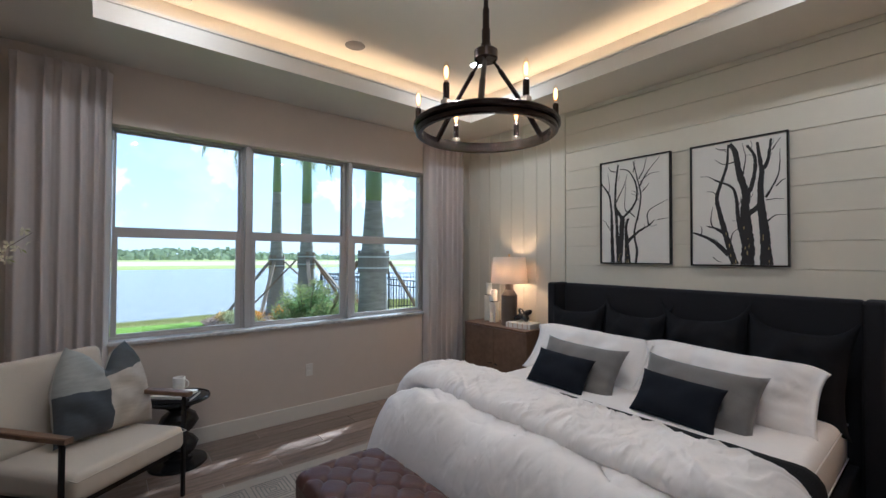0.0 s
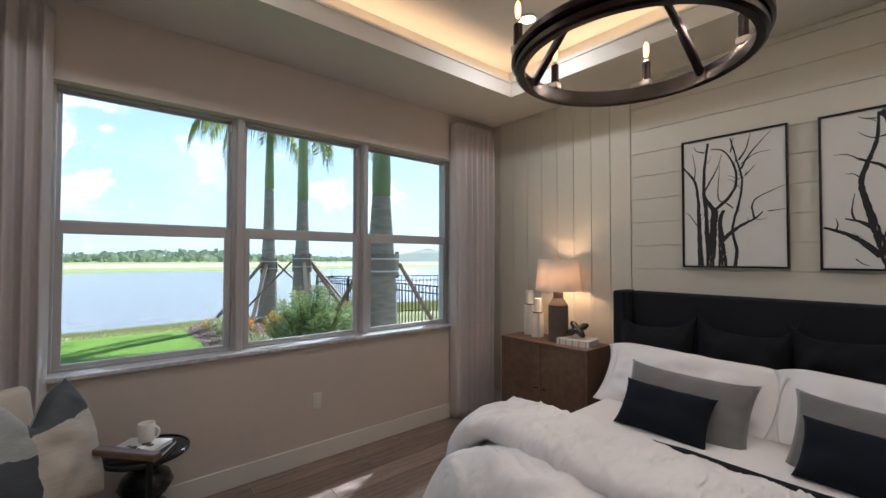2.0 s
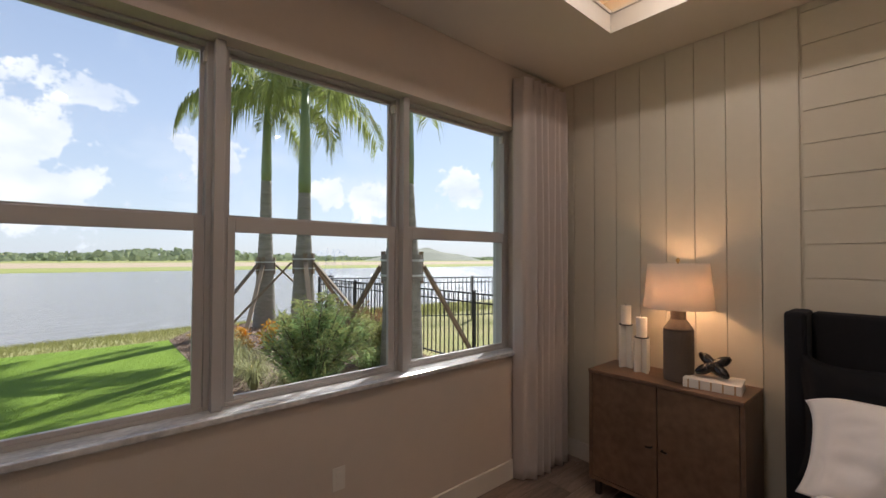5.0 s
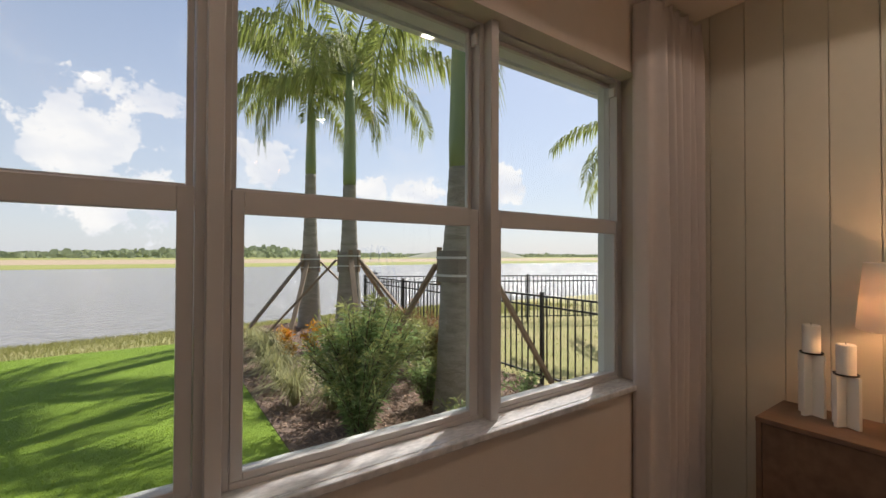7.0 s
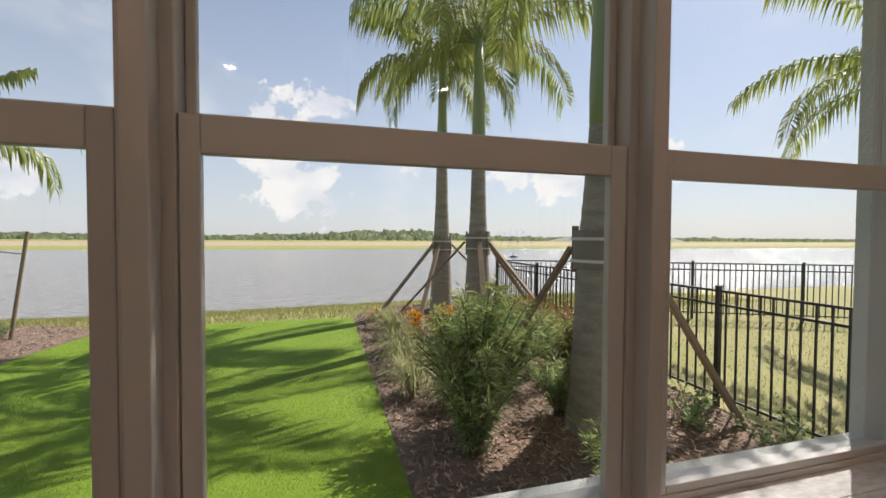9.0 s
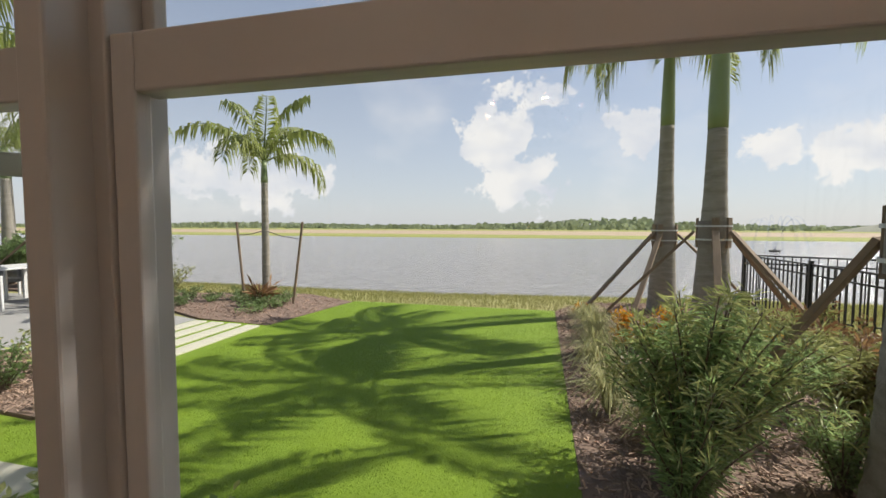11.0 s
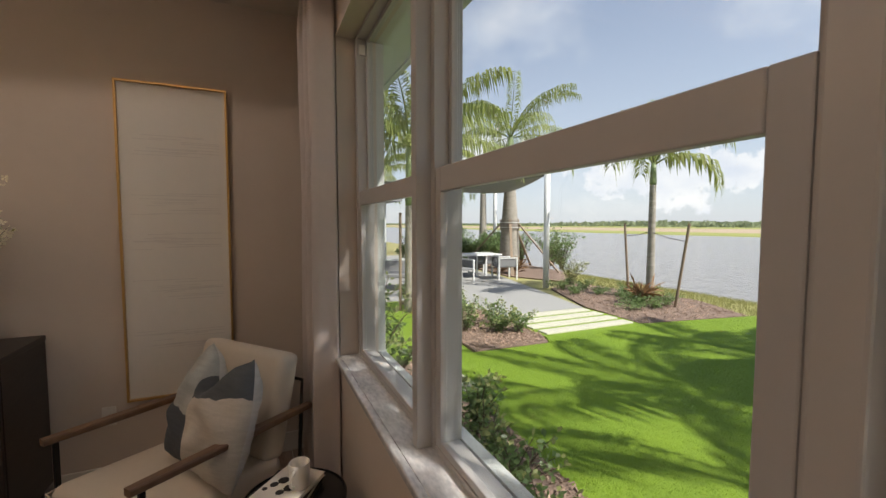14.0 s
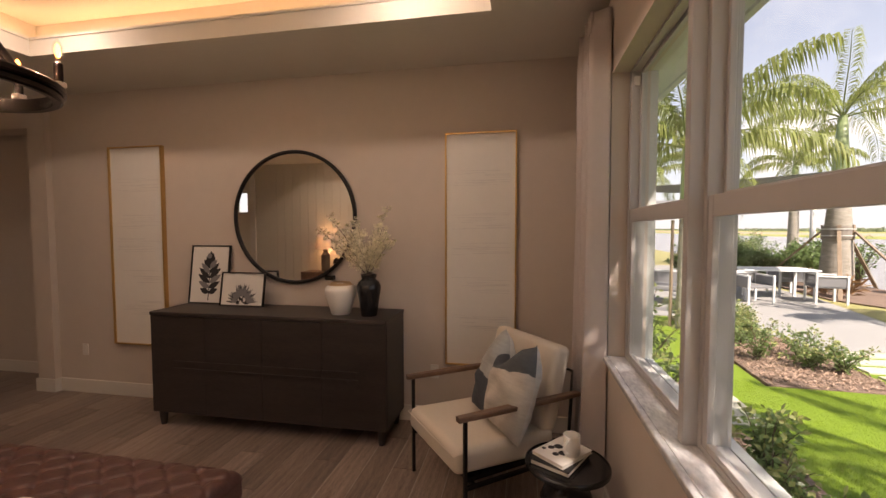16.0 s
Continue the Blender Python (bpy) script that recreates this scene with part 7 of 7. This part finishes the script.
# ---- fence ----
def fence(p, q, label):
    p, q = Vector((*p, 0)), Vector((*q, 0))
    d = q - p
    L = d.length
    ang = math.degrees(math.atan2(d.y, d.x))
    t = thing("fence", label, "fence", pose(p.x, p.y, GZ, 0, 0, ang), "fences")
    for z in (1.10, 0.97, 0.10):
        part("rail", boxbm(0, L, -0.009, 0.009, z - 0.011, z + 0.011), M_FENCE, t)
    n = max(1, round(L / 1.83))
    for k in range(n + 1):
        x = L * k / n
        po = part("post", boxbm(x - 0.021, x + 0.021, -0.021, 0.021, -0.05, 1.14), M_FENCE, t)
        part("cap", boxbm(x - 0.025, x + 0.025, -0.025, 0.025, 1.14, 1.152, bev=0.004), M_FENCE, po)
    m = int(L / 0.105)
    mesh = None
    for k in range(1, m):
        x = L * k / m
        if mesh is None:
            ob = part("picket", boxbm(-0.007, 0.007, -0.007, 0.007, 0.06, 1.10), M_FENCE, t)
            mesh = ob.data
        else:
            ob = new("picket", mesh)
            ob.parent = t
        ob.location = (x, 0, 0)


fence((1.36, 0.6), (1.36, 7.72), "black metal picket fence beside the palms")
fence((1.36, 7.76), (8.5, 4.3), "black metal picket fence along the side lawn")

# ---- patio things ----
post_m = [(-9.95, 6.36), (-16.0, 8.5)]
for x, y in post_m:
    tagged(part("shade_post", tube(bmesh.new(), [(x, y, GZ), (x, y, 2.9)], 0.075, 20), M_WHITEALU, smooth=True), "white round post of the shade sail", "post", "shade posts")
bm = grid_bm(14, 14, lambda u, v: Vector((-9.97, 6.35, 2.84)).lerp(Vector((-16.0, 8.48, 2.84)), u).lerp(Vector((-13.5, 0.9, 2.80)), v) + Vector((0, 0, -0.55 * u * (1 - u) * (1 - v) - 0.35 * v * (1 - v))))
sail = part("shade_sail", bm, M_SAIL, smooth=True)
so = sail.modifiers.new("thickness", "SOLIDIFY")
so.thickness = 0.006
tagged(sail, "dark grey fabric shade sail over the patio", "shade sail")
tagged(part("sail_anchor", tube(bmesh.new(), [(-13.5, 0.9, GZ), (-13.5, 0.9, 2.82)], 0.07, 16), M_WHITEALU), "white round post of the shade sail", "post", "shade posts")


def patio_chair(x, y, turn):
    t = thing("patio_chair", "white metal patio chair with grey woven back", "chair", pose(x, y, GZ, 0, 0, turn), "patio chairs")
    for sx in (-0.28, 0.28):
        for sy in (-0.28, 0.28):
            part("leg", boxbm(sx - 0.02, sx + 0.02, sy - 0.02, sy + 0.02, 0, 0.62 if sy < 0 else 0.70), M_WHITEALU, t)
        part("arm", boxbm(sx - 0.025, sx + 0.025, -0.30, 0.30, 0.62, 0.65), M_WHITEALU, t)
    for sx in (-0.275, 0.275):
        part("woven_side", boxbm(sx - 0.006, sx + 0.006, -0.26, 0.26, 0.40, 0.61), M_WICKER, t)
    part("seat", boxbm(-0.27, 0.27, -0.28, 0.28, 0.36, 0.42, bev=0.015), M_WICKER, t)
    fr = part("back_frame", boxbm(-0.30, 0.30, 0.27, 0.30, 0.66, 0.72), M_WHITEALU, t)
    bm = bmesh.new()
    for k in range(17):
        for sg in (-1, 1):
            a = -0.38 + 0.0475 * k
            lo_, hi_ = max(-0.26, min(0.26, a - sg * 0.12)), max(-0.26, min(0.26, a + sg * 0.12))
            za, zb = 0.54 + sg * (lo_ - a), 0.54 + sg * (hi_ - a)
            if abs(hi_ - lo_) > 0.03:
                tube(bm, [(lo_, 0.283 + 0.004 * sg, za), (hi_, 0.283 + 0.004 * sg, zb)], 0.0095, 4)
    for z in (0.43, 0.65):
        box(bm, -0.27, 0.27, 0.272, 0.294, z - 0.012, z + 0.012)
    part("woven_back", bm, M_WICKER, t)


for x, y, a in ((-11.7, 4.75, 100), (-11.9, 6.35, 170), (-13.1, 6.2, -90), (-13.1, 4.8, -90), (-11.9, 3.9, 20)):
    patio_chair(x, y, a)
tb = thing("patio_table", "white metal outdoor dining table", "table", pose(-12.4, 5.5, GZ))
part("tabletop", boxbm(-0.45, 0.45, -0.8, 0.8, 0.70, 0.74, bev=0.005), M_WHITEALU, tb)
for sx in (-0.38, 0.38):
    for sy in (-0.72, 0.72):
        part("leg", boxbm(sx - 0.03, sx + 0.03, sy - 0.03, sy + 0.03, 0, 0.70), M_WHITEALU, tb)
sf = thing("patio_sofa", "white metal outdoor sofa with grey woven back", "sofa", pose(-11.2, 2.75, GZ, 0, 0, 80))
for sx in (-0.8, 0.8):
    for sy in (-0.35, 0.35):
        part("leg", boxbm(sx - 0.025, sx + 0.025, sy - 0.025, sy + 0.025, 0, 0.66), M_WHITEALU, sf)
part("seat", boxbm(-0.8, 0.8, -0.35, 0.35, 0.34, 0.44, bev=0.02), M_WICKER, sf)
part("back", boxbm(-0.8, 0.8, 0.32, 0.36, 0.44, 0.70), M_WICKER, sf)
part("top_rail", boxbm(-0.82, 0.82, 0.31, 0.37, 0.70, 0.74), M_WHITEALU, sf)

nb = thing("garden_house", "pale grey single-storey house with low roof", "house", pose(-20.0, 2.6, GZ))
part("wall", boxbm(-3, 3, -1.6, 1.6, 0, 2.5), M_STUCCO, nb)
part("roof", poly_bm([(-3.5, -2.1), (3.5, -2.1), (3.5, 2.1), (-3.5, 2.1)], 2.5, 2.68), M_ROOFTILE, nb)
w = part("window", boxbm(3.0, 3.03, -0.8, 0.6, 0.9, 2.1), M_WHITEALU, nb)
part("pane", boxbm(3.03, 3.035, -0.7, 0.5, 1.0, 2.0), M_BLACKGLOSS, w)

# ---- far shore ----
rng = random.Random(44)
vs, fs = [], []
for k in range(26000):
    x = rng.uniform(-900, 700)
    y = rng.uniform(150, 210) + abs(x) * 0.02
    hill = max(0.0, math.exp(-((x - 25) / 38) ** 2) * 2.6) + max(0.0, math.exp(-((x + 150) / 60) ** 2) * 1.2)
    top = 1.2 + 0.9 * (noise.noise(Vector((x * 0.03, 0, 3))) + 0.6 * noise.noise(Vector((x * 0.15, 1, 3)))) + hill
    z = rng.uniform(0, max(0.6, top)) + 0.1
    s = rng.uniform(0.5, 1.3)
    a = rng.uniform(0, 6.28)
    n0 = len(vs)
    c, t_ = math.cos(a) * s, rng.uniform(0.4, 0.9) * s
    vs += [(x - c, y, z - t_), (x + c, y + rng.uniform(-1, 1), z - t_ * 0.7), (x + c * 0.6, y, z + t_), (x - c * 0.8, y + rng.uniform(-1, 1), z + t_ * 0.8)]
    fs.append((n0, n0 + 1, n0 + 2, n0 + 3))
# the woods' haze is in their material's colour
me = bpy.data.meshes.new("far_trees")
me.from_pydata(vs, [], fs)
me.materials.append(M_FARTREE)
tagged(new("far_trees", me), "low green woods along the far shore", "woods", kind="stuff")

def mound_fn(u, v):
    a, r = 2 * math.pi * u, v
    h = max(0, 1 - r) ** 0.9
    return Vector((118 + 34 * r * math.cos(a), 150 + 14 * r * math.sin(a), 0.0 + 6.3 * h * (1 + 0.35 * noise.noise(Vector((math.cos(a) * 2 * r, math.sin(a) * 2 * r, 4)))))) 


tagged(part("earth_mound", grid_bm(48, 16, mound_fn), mat("grey_earth", (0.27, 0.27, 0.205), 0.95, vary=0.3, scale=0.2), smooth=True), "grey heap of earth on the far shore", "earth mound")


def fountain():
    t = thing("fountain", "white water spray of a lake fountain", "fountain", pose(17.5, 41, LAKE))
    rng = random.Random(9)
    for k in range(14):
        a = 2 * math.pi * k / 14
        r = 2.4 + 0.4 * rng.random()
        h = 2.6 + 0.6 * rng.random()
        pts = [(r * s * math.cos(a), r * s * math.sin(a), h * 4 * s * (1 - s) * 1.0 if s < 1 else 0) for s in [i / 10 for i in range(11)]]
        part("jet", tube(bmesh.new(), pts, [0.02 + 0.05 * i / 10 for i in range(11)], 5), M_SPRAY, t)
    part("nozzle", lathe(bmesh.new(), [(0, 0), (0.4, 0), (0.4, 0.12), (0, 0.2)], 16), M_INK, t)


M_SPRAY = glass_mat("water_spray", (0.97, 0.98, 1.0), 0.5)
fountain()
